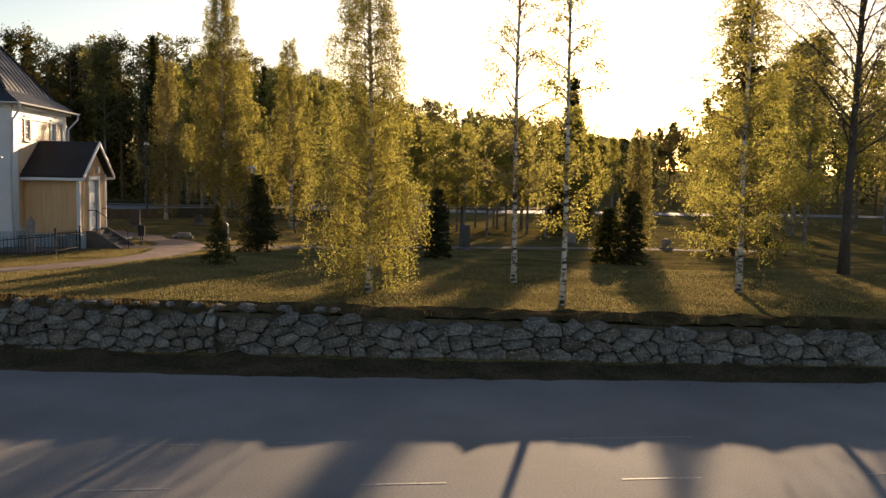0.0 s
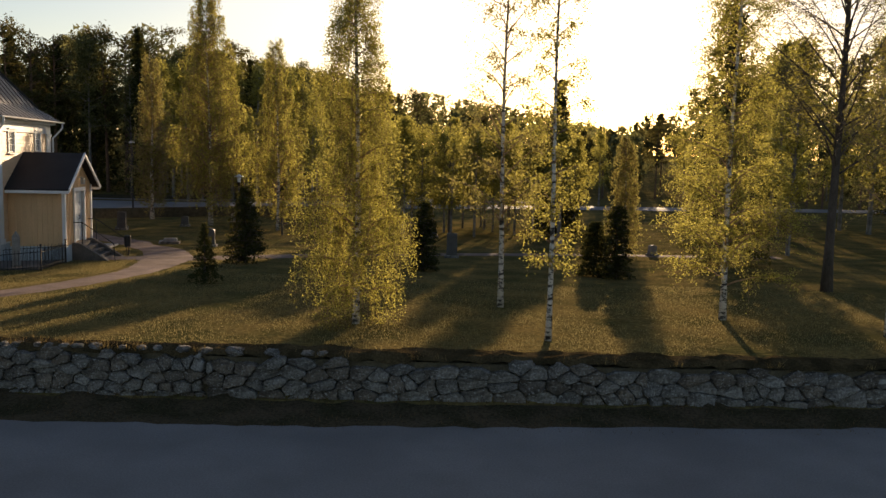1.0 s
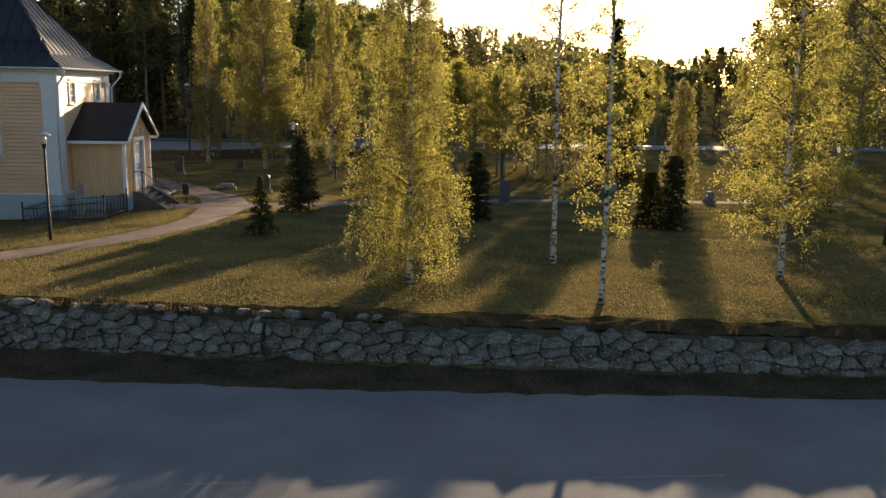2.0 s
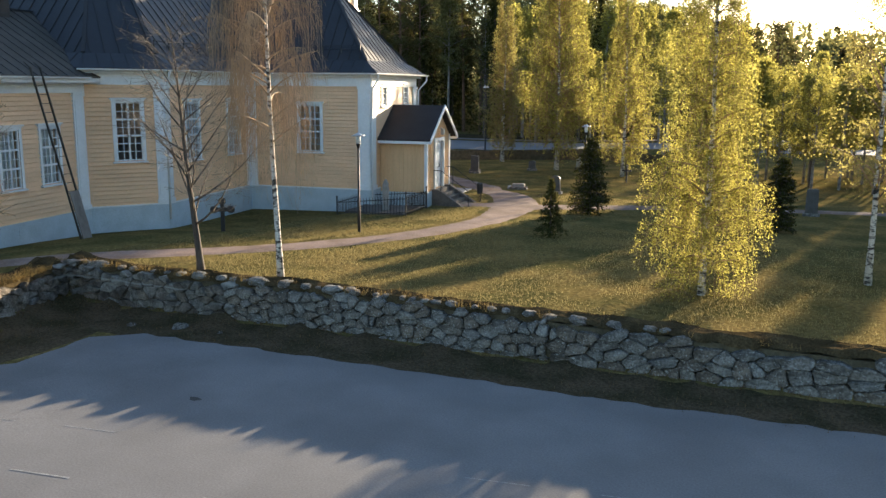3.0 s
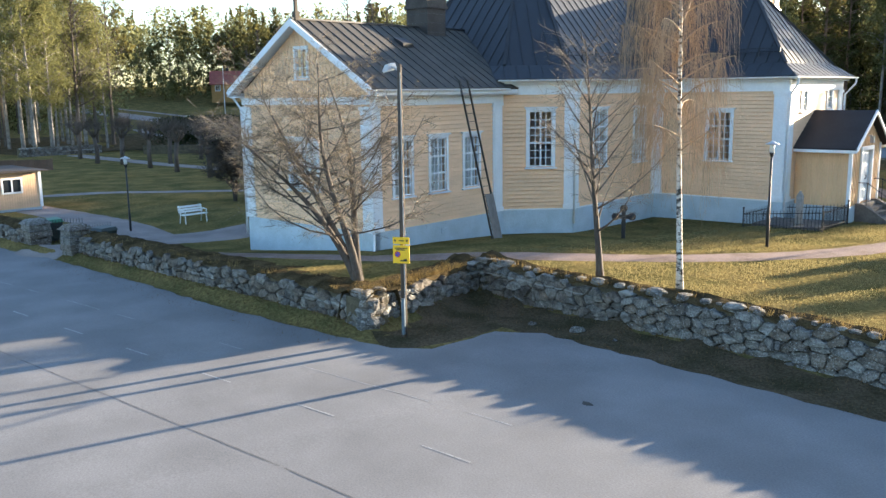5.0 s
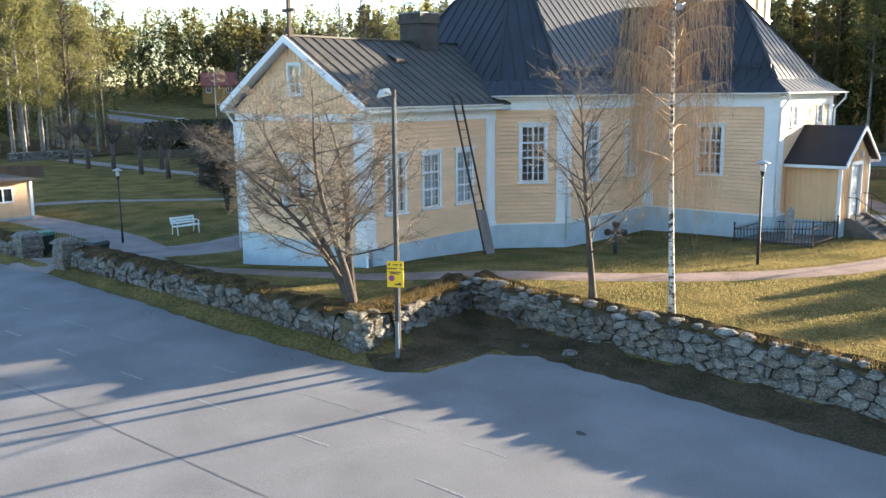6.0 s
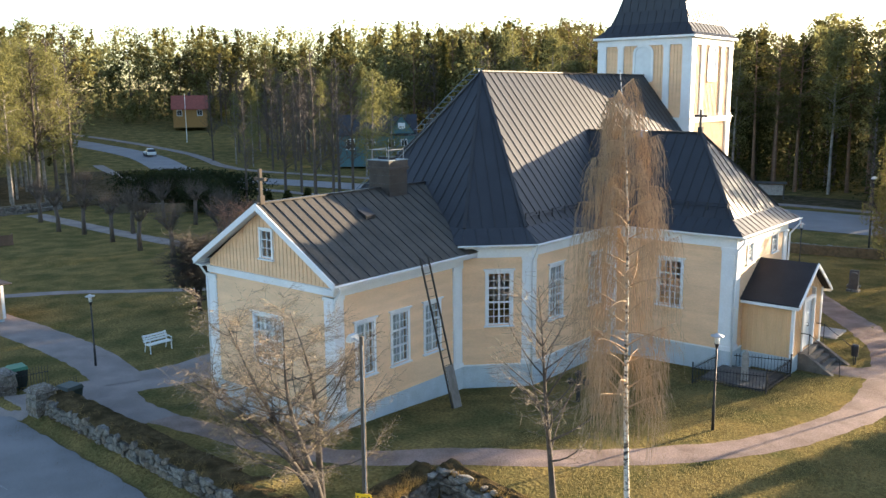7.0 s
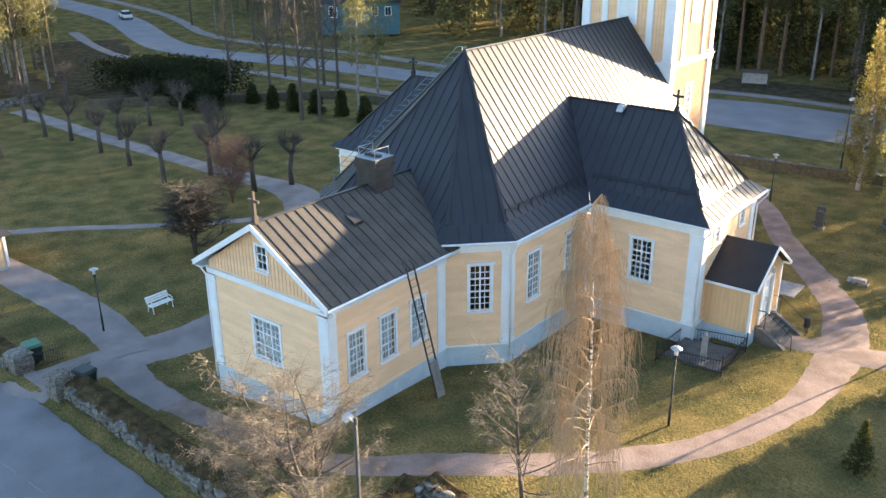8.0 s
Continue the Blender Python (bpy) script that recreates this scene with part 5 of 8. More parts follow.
for k, (dx, dy, r) in enumerate(((0.02, -0.02, 0.25), (-0.06, 0.02, 0.20), (-0.02, 0.06, 0.22), (-0.10, 0.03, 0.17), (-0.35, -0.08, 0.14), (-0.18, 0.45, 0.15))):
    quoin(WALL[1][0] - 0.12 + dx, WALL[1][1] + 0.10 + dy, 0.12 + 0.235 * min(k, 3) + (0.0 if k < 4 else 0.02), r, k + 1)
rnd_cap = random.Random(19)
for a, b, t0, t1, top in ((WALL[2], WALL[3], 0.6, 13.6, (1.06, 1.0)), (WALL[3], WALL[4], 0.0, 2.4, (0.97, 0.95))):
    d, n, length = frame_of(a, b)
    t = t0
    while t < t1:
        r = rnd_cap.choice((rnd_cap.uniform(0.05, 0.09), rnd_cap.uniform(0.08, 0.15)))
        px, py = a[0] + d.x * t - n.x * 0.16, a[1] + d.y * t - n.y * 0.16
        quoin(px, py, land(px + n.x * 0.56, py + n.y * 0.56) + top[0] + (top[1] - top[0]) * t / length - 0.02, r * 1.15, round(t * 7) + 3, 0.8, (1.5, 1.05, 0.62))
        t += 0.12 + r * rnd_cap.uniform(1.2, 7.0)
wall_cap(WALL[:2], 1.25, -0.02, (0.80, 0.88), M_MOSS, "moss_cap", wall_thing, 21)
wall_cap(WALL[1:3], 1.0, -0.02, (0.90, 0.95), M_MOSS, "moss_cap", wall_thing, 22)
wall_cap(WALL[2:], 0.8, -0.03, (1.05, 0.80), M_MOSS, "moss_cap", wall_thing, 23, thick=0.05)
wall_cap(WALL_L, 1.0, -0.02, (0.8, 0.8), M_MOSS, "moss_cap", wall_thing, 24)

# ---- trees ----
def leaf_cards(points, size, rnd, mat_index=0, aspect=0.7, solid=None, flat=0.0, tri=False):
    """A small pointed leaf at each place, turned at random."""
    s = solid or Solid()
    for p in points:
        a = rnd.uniform(0, 2 * math.pi)
        z = rnd.uniform(-1, 1) * (1 - flat)
        r = math.sqrt(max(0.0, 1 - z * z))
        d = Vector((r * math.cos(a), r * math.sin(a), z))
        e = Vector((rnd.uniform(-1, 1), rnd.uniform(-1, 1), rnd.uniform(-1, 1)))
        e = d.cross(e)
        if e.length < 1e-3:
            continue
        k = size * rnd.uniform(0.6, 1.25)
        e = e.normalized() * (k * aspect * 0.5)
        d = d * (k * 0.5)
        p = Vector(p)
        s.face([p - d, p + e, p + d, p - e] if not tri else [p - d - e, p - d + e, p + d], mat_index)
    return s


def limb_path(base, az, rise, length, droop, rnd, n=6, wob=0.06):
    """A limb that goes out at the angle rise and sinks towards its tip."""
    out = Vector((math.cos(az), math.sin(az), 0))
    pts = []
    w = Vector((rnd.uniform(-1, 1), rnd.uniform(-1, 1), rnd.uniform(-0.5, 0.5))) * wob * length
    for k in range(n):
        f = k / (n - 1)
        z = math.sin(rise) * length * f - droop * length * f * f
        pts.append(Vector(base) + out * (math.cos(rise) * length * f * (1 - 0.25 * droop * f)) + Vector((0, 0, z)) + w * math.sin(f * math.pi))
    return pts


def along(pts, f):
    x = f * (len(pts) - 1)
    i = min(int(x), len(pts) - 2)
    return pts[i].lerp(pts[i + 1], x - i)


def grow(seed, height, r0, z0, reach, limbs=26, rise=45, droop=0.2, twigs=7, twig_len=1.0, hang=0.6, leaves=10, leaf=0.09, sprays=0, lean=0.0, twig_r=0.008, stems=1, spread=0.0, top_thin=1.0, twig_sides=3, lean_to=(0, 0), weep=0.0, stout=1.0):
    """The wood, the fine twigs and the leaf places of a broad-leaved tree. reach(f): how far limbs go out, by the share of the height."""
    rnd = random.Random(seed)
    wood, fine, spots, limb_list = Solid(), Solid(), [], []
    for st in range(stems):
        az0 = 2 * math.pi * st / stems + rnd.uniform(-0.4, 0.4)
        h = height * (1 if st == 0 else rnd.uniform(0.7, 0.98))
        lx, ly = (spread * math.cos(az0), spread * math.sin(az0)) if stems > 1 else (lean * height, 0)
        lx, ly = lx + lean_to[0], ly + lean_to[1]
        n = 12
        trunk = []
        for k in range(n):
            f = k / (n - 1)
            wv = (0.012 if stems == 1 else 0.06) * height
            trunk.append(Vector((lx * f**1.3 + wv * math.sin(5.1 * f + seed + 2 * st) * f, ly * f**1.3 + wv * math.cos(4.3 * f + seed + 3 * st) * f, -0.25 + (h + 0.25) * f)))
        rs = r0 * (1 if stems == 1 else 0.75)
        radii = [max(0.012, rs * (1.35 if k == 0 else 1.0) * (1 - 0.95 * (k / (n - 1)) ** 0.9)) for k in range(n)]
        wood.tube(trunk, radii, 8)
        count = max(3, limbs // stems)
        for i in range(count):
            f = z0 + (0.97 - z0) * ((i + rnd.random()) / count)
            p = along(trunk, f)
            az = i * 2.39996 + rnd.uniform(-0.5, 0.5) + az0
            length = max(0.25, reach(f) * rnd.uniform(0.7, 1.15))
            path = limb_path(p, az, radians(rise + rnd.uniform(-14, 14) * (1 if stems == 1 else 2.2)), length, droop, rnd, wob=0.06 if stems == 1 else 0.26)
            lr = max(0.010, stout * min(0.3 * rs, 0.020 * length + 0.008) * (1.2 - 0.6 * f))
            limb_list.append(Solid())
            limb_list[-1].tube(path, [lr * (1 - 0.8 * k / 5) for k in range(6)], 5)
            nt = max(2, int(twigs * (0.5 + 0.5 * length) * (1 if f < 0.7 else top_thin)))
            for j in range(nt):
                g = rnd.uniform(0.22, 1.0)
                q = along(path, g)
                a2 = az + rnd.uniform(-1.5, 1.5)
                tl = twig_len * rnd.uniform(0.5, 1.3)
                tp = limb_path(q, a2, radians(rnd.uniform(-10, 45)), tl, hang * rnd.uniform(0.6, 1.4), rnd, n=5, wob=0.12)
                if weep:
                    tl = weep * rnd.uniform(0.45, 1.25)
                    sway = Vector((rnd.gauss(0, 0.10), rnd.gauss(0, 0.10), 0))
                    tp = [q, q + Vector((math.cos(a2) * 0.10, math.sin(a2) * 0.10, 0.0)), q + Vector((math.cos(a2) * 0.15, math.sin(a2) * 0.15, -0.3 * tl)) + sway * 0.4, q + Vector((math.cos(a2) * 0.17, math.sin(a2) * 0.17, -0.65 * tl)) + sway * 0.8, q + Vector((math.cos(a2) * 0.18, math.sin(a2) * 0.18, -tl)) + sway]
                fine.tube(tp[::4] if leaves > 12 else tp[::2], [twig_r, twig_r * 0.5] if leaves > 12 else [twig_r, twig_r * 0.7, twig_r * 0.4], twig_sides)
                for u in range(sprays):
                    g2 = rnd.uniform(0.2, 1)
                    q2 = along(tp, g2)
                    sp = limb_path(q2, a2 + rnd.uniform(-1.6, 1.6), radians(rnd.uniform(-30, 50)), tl * (0.3 if weep else 1.0) * rnd.uniform(0.25, 0.6), hang * rnd.uniform(0.6, 1.6), rnd, n=3, wob=0.15)
                    fine.tube(sp[::2], [twig_r * 0.75, twig_r * 0.45], 3)
                    for _ in range(leaves // max(1, sprays)):
                        spots.append(along(sp, rnd.random()) + Vector((rnd.gauss(0, 0.05), rnd.gauss(0, 0.05), rnd.gauss(0, 0.05))))
                if not sprays:
                    for _ in range(leaves):
                        spots.append(along(tp, rnd.uniform(0.1, 1)) + Vector((rnd.gauss(0, 0.06), rnd.gauss(0, 0.06), rnd.gauss(0, 0.06))))
    return wood, fine, spots, rnd, limb_list


def tree(name, x, y, label, category, bark, twig_mat, leaf_mat, leaf=0.09, group="", sink=0.0, rot=0.0, **kw):
    wood, fine, spots, rnd, limb_list = grow(leaf=leaf, **kw)
    t = thing(name, pose(x, y, land(x, y) - sink, 0, 0, rot), label, category, group)
    part("trunk", wood, bark, t, smooth=True)
    for k in limb_list:
        part("limb", k, twig_mat if bark is M_BIRCH else bark, t, smooth=True)
    part("branchwork", fine, twig_mat, t)
    if leaf_mat and spots:
        part("crown", leaf_cards(spots, leaf * 0.86, rnd, aspect=0.9, tri=True), leaf_mat, t)
    return t


def wide_then_thin(low, high, knee):
    return lambda f: low * (0.55 + 0.45 * math.sin(min(1.0, f / knee) * math.pi / 2)) * (1 - smooth(knee, min(0.95, knee + 0.25), f)) + high * smooth(knee, min(0.95, knee + 0.25), f) * (1.25 - f)


# leafing birches behind the long wall
tree("birch", -4.25, 21.2, "leafing weeping birch with yellow-green crown behind the wall", "birch tree", M_BIRCH, M_TWIGRED, M_LEAF, 0.047, seed=1, height=13.5, r0=0.085, z0=0.06, reach=lambda f: max(1.0 * (1.15 - f), 2.55 * (1 - 1.2 * f) * (0.62 + 0.38 * smooth(0.02, 0.18, f))), limbs=104, rise=32, droop=0.35, twigs=16, twig_len=0.9, hang=1.0, leaves=58, twig_r=0.004, top_thin=0.45, weep=1.15)
tree("birch", 0.62, 19.8, "slender white-stemmed birch with a narrow leafing crown", "birch tree", M_BIRCH, M_TWIGRED, M_LEAF, 0.058, seed=2, height=12.5, r0=0.07, z0=0.13, reach=wide_then_thin(0.85, 1.1, 0.42), limbs=60, rise=40, droop=0.2, twigs=13, twig_len=0.5, hang=0.55, leaves=20, lean=0.01, twig_r=0.004, top_thin=0.7)
tree("birch", -0.73, 25.1, "slender birch with thin young leaves on the lawn", "birch tree", M_BIRCH, M_TWIGRED, M_LEAF2, 0.065, seed=3, height=14.5, r0=0.085, z0=0.16, reach=lambda f: 2.4 * (1.1 - f), limbs=60, rise=46, droop=0.2, twigs=12, twig_len=0.8, hang=0.7, leaves=15, twig_r=0.005)
tree("birch", 5.45, 24.0, "white-stemmed birch with a broad golden-green crown", "birch tree", M_BIRCH, M_TWIGRED, M_LEAF, 0.054, seed=4, height=14.5, r0=0.09, z0=0.08, reach=lambda f: max(1.35 * (1.15 - f), 2.9 * (1 - 1.25 * f)), limbs=92, rise=35, droop=0.25, twigs=14, twig_len=0.8, hang=0.6, leaves=40, twig_r=0.005, top_thin=0.8)
tree("birch", 9.1, 22.2, "thin white-stemmed birch close behind the wall", "birch tree", M_BIRCH, M_TWIGRED, M_LEAF2, 0.065, seed=5, height=12.0, r0=0.08, z0=0.25, reach=lambda f: 2.0 * (1.15 - f), limbs=40, rise=45, droop=0.2, twigs=9, twig_len=0.8, hang=0.6, leaves=26, twig_r=0.005)
tree("aspen", 10.75, 32.0, "tall dark-stemmed tree with nearly bare branches", "tree", M_BARK, M_TWIG, M_LEAF2, 0.075, seed=6, height=19.0, r0=0.185, z0=0.22, reach=lambda f: 5.0 * (1.12 - f), limbs=64, rise=48, droop=0.05, twigs=15, twig_len=1.4, hang=0.2, leaves=9, sprays=3, twig_r=0.008, stout=0.75)
tree("birch", -22.3, 57.3, "tall birch with a broad golden-green crown at the rear wall", "birch tree", M_BIRCH, M_TWIGRED, M_LEAF, 0.11, seed=7, height=16.4, r0=0.16, z0=0.10, reach=lambda f: 5.0 * (1.05 - f) * smooth(0.0, 0.22, f) + 0.5, limbs=150, rise=38, droop=0.3, twigs=12, twig_len=1.2, hang=0.8, leaves=14, twig_r=0.008, weep=1.3)
tree("birch", -29.1, 62.8, "birch with a yellow-green crown beyond the rear wall", "birch tree", M_BIRCH, M_TWIGRED, M_LEAF2, 0.12, seed=17, height=12.5, r0=0.16, z0=0.10, reach=lambda f: 3.0 * (1.08 - f) * smooth(0.0, 0.25, f) + 0.4, limbs=70, rise=44, droop=0.3, twigs=12, twig_len=1.2, hang=0.8, leaves=14, twig_r=0.008, weep=1.3)
tree("birch", -17.4, 57.0, "birch with a golden-green hanging crown near the rear wall", "birch tree", M_BIRCH, M_TWIGRED, M_LEAF, 0.10, seed=19, height=13.0, r0=0.13, z0=0.10, reach=lambda f: 3.2 * (1.06 - f) * smooth(0.0, 0.25, f) + 0.4, limbs=90, rise=40, droop=0.3, twigs=12, twig_len=1.1, hang=0.8, leaves=16, twig_r=0.007, weep=1.2)
tree("birch", -8.2, 44.5, "golden-green birch beyond the spruces", "birch tree", M_BIRCH, M_TWIGRED, M_LEAF, 0.095, seed=12, height=5.6, r0=0.11, z0=0.12, reach=lambda f: 2.6 * (1.08 - f) * smooth(0.0, 0.3, f) + 0.2, limbs=70, rise=42, droop=0.25, twigs=11, twig_len=0.9, hang=0.7, leaves=18, twig_r=0.006, weep=0.8)
tree("birch", 4.75, 45.0, "golden-green birch beyond the junipers", "birch tree", M_BIRCH, M_TWIGRED, M_LEAF2, 0.095, seed=13, height=6.4, r0=0.08, z0=0.12, reach=lambda f: 1.5 * (1.08 - f) * smooth(0.0, 0.3, f) + 0.2, limbs=60, rise=42, droop=0.25, twigs=11, twig_len=0.9, hang=0.7, leaves=16, twig_r=0.006, weep=0.8)
tree("birch", 8.3, 38.0, "leafing birch beside the tall dark tree", "birch tree", M_BIRCH, M_TWIGRED, M_LEAF, 0.085, seed=14, height=7.2, r0=0.10, z0=0.10, reach=lambda f: 2.8 * (1.08 - f) * smooth(0.0, 0.3, f) + 0.2, limbs=70, rise=42, droop=0.25, twigs=11, twig_len=0.9, hang=0.7, leaves=18, twig_r=0.006)

# bare trees at the wall's corner
tree("rowan", -19.95, 11.1, "old many-stemmed bare tree with grey twisting branches", "tree", M_BARK, M_TWIGPALE, M_BUD, 0.032, seed=8, height=5.7, r0=0.185, z0=0.26, reach=lambda f: 2.35 * (1.2 - f) + 0.4, limbs=72, rise=24, droop=-0.42, twigs=19, twig_len=0.62, hang=0.05, leaves=8, sprays=7, twig_r=0.005, stems=4, spread=1.55, lean_to=(-0.95, -1.35), stout=0.72)
tree("rowan", -16.3, 16.5, "slim bare tree with upright grey branches", "tree", M_BARK, M_TWIGPALE, None, 0.04, seed=9, lean_to=(-0.35, -0.5), height=6.3, r0=0.105, z0=0.22, reach=lambda f: 2.5 * (1.15 - f) + 0.2, limbs=30, rise=40, droop=-0.22, twigs=8, twig_len=0.75, hang=-0.05, leaves=0, sprays=5, twig_r=0.0055)
tree("weeping_birch", -13.8, 16.75, "tall weeping birch with white stem and bare tan hanging twigs", "birch tree", M_BIRCH, M_TWIGTAN, None, 0.036, seed=10, lean_to=(-0.35, -0.48), height=12.0, r0=0.085, z0=0.30, reach=lambda f: 0.62 + 1.35 * (1 - smooth(0.5, 1.05, f)), limbs=54, rise=36, droop=0.3, twigs=27, twig_len=1.0, hang=1.0, leaves=0, sprays=2, twig_r=0.0055, weep=1.6, top_thin=1.7)


def conifer(name, x, y, h, r, label, seed, whorls=24, per=11, needle=0.1, mat=None, base=0.03, dense=9, category="spruce", power=1.0, group="", droop=0.25):
    rnd = random.Random(seed)
    wood, spots = Solid(), []
    wood.tube([(0, 0, -0.2), (0, 0, h * 0.5), (0, 0, h)], [0.03 + h * 0.013, 0.015 + h * 0.008, 0.01], 7)
    for w in range(whorls):
        f = base + (0.99 - base) * (w / whorls)
        for k in range(per):
            L = r * (1 - f) ** power * rnd.uniform(0.75, 1.12) + 0.05 * r
            p = limb_path((0, 0, f * h), rnd.uniform(0, 6.283), radians(rnd.uniform(5, 35)), L, droop * 1.4, rnd, n=4)
            if h > 2.5:
                wood.tube(p, [0.02, 0.015, 0.01, 0.005], 3)
            for _ in range(max(3, int(dense * (L / r + 0.25)))):
                q = along(p, rnd.random() ** 0.7)
                spots.append(q + Vector((rnd.gauss(0, 0.05 * r), rnd.gauss(0, 0.05 * r), rnd.gauss(0, 0.03 * r) - 0.03 * r)))
    t = thing(name, pose(x, y, land(x, y)), label, category, group)
    part("trunk", wood, M_BARK, t)
    part("crown", leaf_cards(spots, needle, rnd, aspect=0.4), mat or M_NEEDLE, t)
    return t


conifer("small_spruce", -11.13, 28.36, 2.15, 0.72, "small dark green spruce on the lawn", 31, dense=16, needle=0.10)
conifer("spruce", -12.5, 36.4, 3.5, 1.15, "dense dark spruce on the lawn among graves", 32, dense=26, needle=0.13, per=14, power=0.6)
conifer("juniper", -4.4, 35.2, 3.0, 0.8, "narrow dark juniper beside a gravestone", 33, dense=34, needle=0.11, power=0.35, category="juniper")
conifer("juniper", 3.45, 34.6, 3.0, 0.8, "narrow dark juniper on the lawn", 34, dense=34, needle=0.11, power=0.35, category="juniper")
conifer("juniper", 2.65, 35.4, 2.3, 0.85, "squat dark juniper on the lawn", 35, dense=34, needle=0.11, power=0.4, category="juniper")
conifer("tall_spruce", 9.3, 43.0, 17.0, 2.8, "tall spruce behind the birches", 36, whorls=44, per=12, dense=22, needle=0.3, droop=0.4)
conifer("tall_spruce", 1.6, 60.0, 11.0, 2.6, "middle-sized spruce beyond the graves", 37, whorls=40, per=13, dense=26, needle=0.3, droop=0.4)
conifer("juniper", -79.2, 45.4, 2.6, 1.1, "dark juniper beside the churchyard wall", 39, dense=16, needle=0.25, power=0.4, category="juniper")
for k, (x, y, h) in enumerate(((-84.2, 42.9, 2.6), (-81.6, 44.0, 3.0), (-76.4, 46.8, 2.8), (-74.4, 48.4, 2.2), (-88.0, 42.4, 2.2))):
    conifer("juniper", x, y, h, 0.95, "dark juniper in the row beside the churchyard wall", 140 + k, dense=16, needle=0.25, power=0.4, category="juniper", group="junipers beside the wall")
conifer("juniper", -72.0, 47.0, 2.2, 1.2, "squat dark juniper beside the churchyard wall", 40, dense=16, needle=0.25, power=0.4, category="juniper")

# ---- woods and far trees ----
def stand_tree(kind, seed, h):
    """Wood and crown of a tree seen from afar."""
    rnd = random.Random(seed)
    wood, spots = Solid(), []
    bend = rnd.uniform(-0.03, 0.03) * h
    trunk = [Vector((bend * (k / 5) ** 2, bend * 0.5 * (k / 5), -0.5 + (h + 0.5) * k / 5)) for k in range(6)]
    r = 0.012 * h if kind != "birch" else 0.010 * h
    wood.tube(trunk, [r * (1.1 - 0.95 * k / 5) for k in range(6)], 6)
    if kind == "spruce":
        for w in range(34):
            f = 0.06 + 0.93 * w / 34
            for _ in range(10):
                L = 0.20 * h * (1 - f) * rnd.uniform(0.55, 1.2) + 0.15
                p = limb_path(along(trunk, f), rnd.uniform(0, 6.28), radians(10), L, 0.45, rnd, n=3)
                spots += [along(p, rnd.random()) + Vector((rnd.gauss(0, 0.15), rnd.gauss(0, 0.15), rnd.gauss(0, 0.12))) for _ in range(11)]
        size, aspect = 0.36, 0.5
    elif kind == "pine":
        for w in range(34):
            f = rnd.uniform(0.42, 0.99)
            L = 0.19 * h * (1.05 - abs(f - 0.72) * 2.2) * rnd.uniform(0.5, 1.1) + 0.3
            p = limb_path(along(trunk, f), rnd.uniform(0, 6.28), radians(rnd.uniform(5, 40)), L, 0.1, rnd, n=3)
            wood.tube(p, [0.06, 0.04, 0.02], 3)
            for _ in range(3):
                c = along(p, rnd.uniform(0.5, 1))
                spots += [c + Vector((rnd.gauss(0, 0.45), rnd.gauss(0, 0.45), rnd.gauss(0, 0.3))) for _ in range(27)]
        size, aspect = 0.32, 0.5
    elif kind == "bare":
        for w in range(46):
            f = rnd.uniform(0.3, 0.98)
            L = 0.26 * h * (1.1 - f) * rnd.uniform(0.6, 1.1) + 0.3
            p = limb_path(along(trunk, f), rnd.uniform(0, 6.28), radians(rnd.uniform(30, 60)), L, 0.05, rnd, n=4)
            wood.tube(p, [0.05, 0.04, 0.025, 0.012], 3)
            for _ in range(9):
                q = limb_path(along(p, rnd.uniform(0.3, 1)), rnd.uniform(0, 6.28), radians(rnd.uniform(0, 70)), L * rnd.uniform(0.25, 0.5), 0.1, rnd, n=2)
                wood.tube(q, [0.018, 0.008], 3)
        size, aspect = 0.1, 0.5
    else:  # leafing birches
        low = rnd.uniform(0.22, 0.45)
        for w in range(60):
            f = low + (0.99 - low) * rnd.random()
            L = 0.32 * h * (1.08 - f) * rnd.uniform(0.5, 1.15) * (0.5 + smooth(low, low + 0.2, f) * 0.6) + 0.3
            p = limb_path(along(trunk, f), rnd.uniform(0, 6.28), radians(rnd.uniform(25, 60)), L, 0.25, rnd, n=4)
            wood.tube(p, [0.035, 0.028, 0.02, 0.01], 3)
            for _ in range(4):
                q = limb_path(along(p, rnd.uniform(0.3, 1)), rnd.uniform(0, 6.28), radians(20), 0.10 * h * rnd.uniform(0.5, 1.1), 0.8, rnd, n=3)
                spots += [along(q, rnd.random()) + Vector((rnd.gauss(0, 0.2), rnd.gauss(0, 0.2), rnd.gauss(0, 0.2))) for _ in range(24)]
        size, aspect = 0.165, 0.85
    return wood, leaf_cards(spots, size, rnd, aspect=aspect, tri=True) if spots else None


KINDS = {}


def prepare():
    looks = {"spruce": (M_BARK, M_NEEDLE), "pine": (M_PINEBARK, M_PINE), "birch": (M_BIRCHGREY, M_LEAF3), "goldbirch": (M_BIRCHGREY, M_LEAF), "bare": (M_BARK, None)}
    labels = {"spruce": "dark spruce standing in the wood", "pine": "tall pine with a bare stem and a dark crown", "birch": "birch with a thin yellow-green spring crown", "goldbirch": "birch with a golden backlit spring crown", "bare": "leafless grey-brown tree with fine upright branches"}
    for kind, hs in {"spruce": (17, 20, 14), "pine": (20, 22, 18), "birch": (17, 19, 15, 13), "goldbirch": (12, 10, 14), "bare": (15, 17, 12)}.items():
        for i, h in enumerate(hs):
            wood, crown = stand_tree(kind, 100 + i + 10 * len(KINDS), h)
            KINDS[kind, i] = (wood.mesh("trunk", looks[kind][0]), crown.mesh("crown", looks[kind][1]) if crown else None, labels[kind], h)


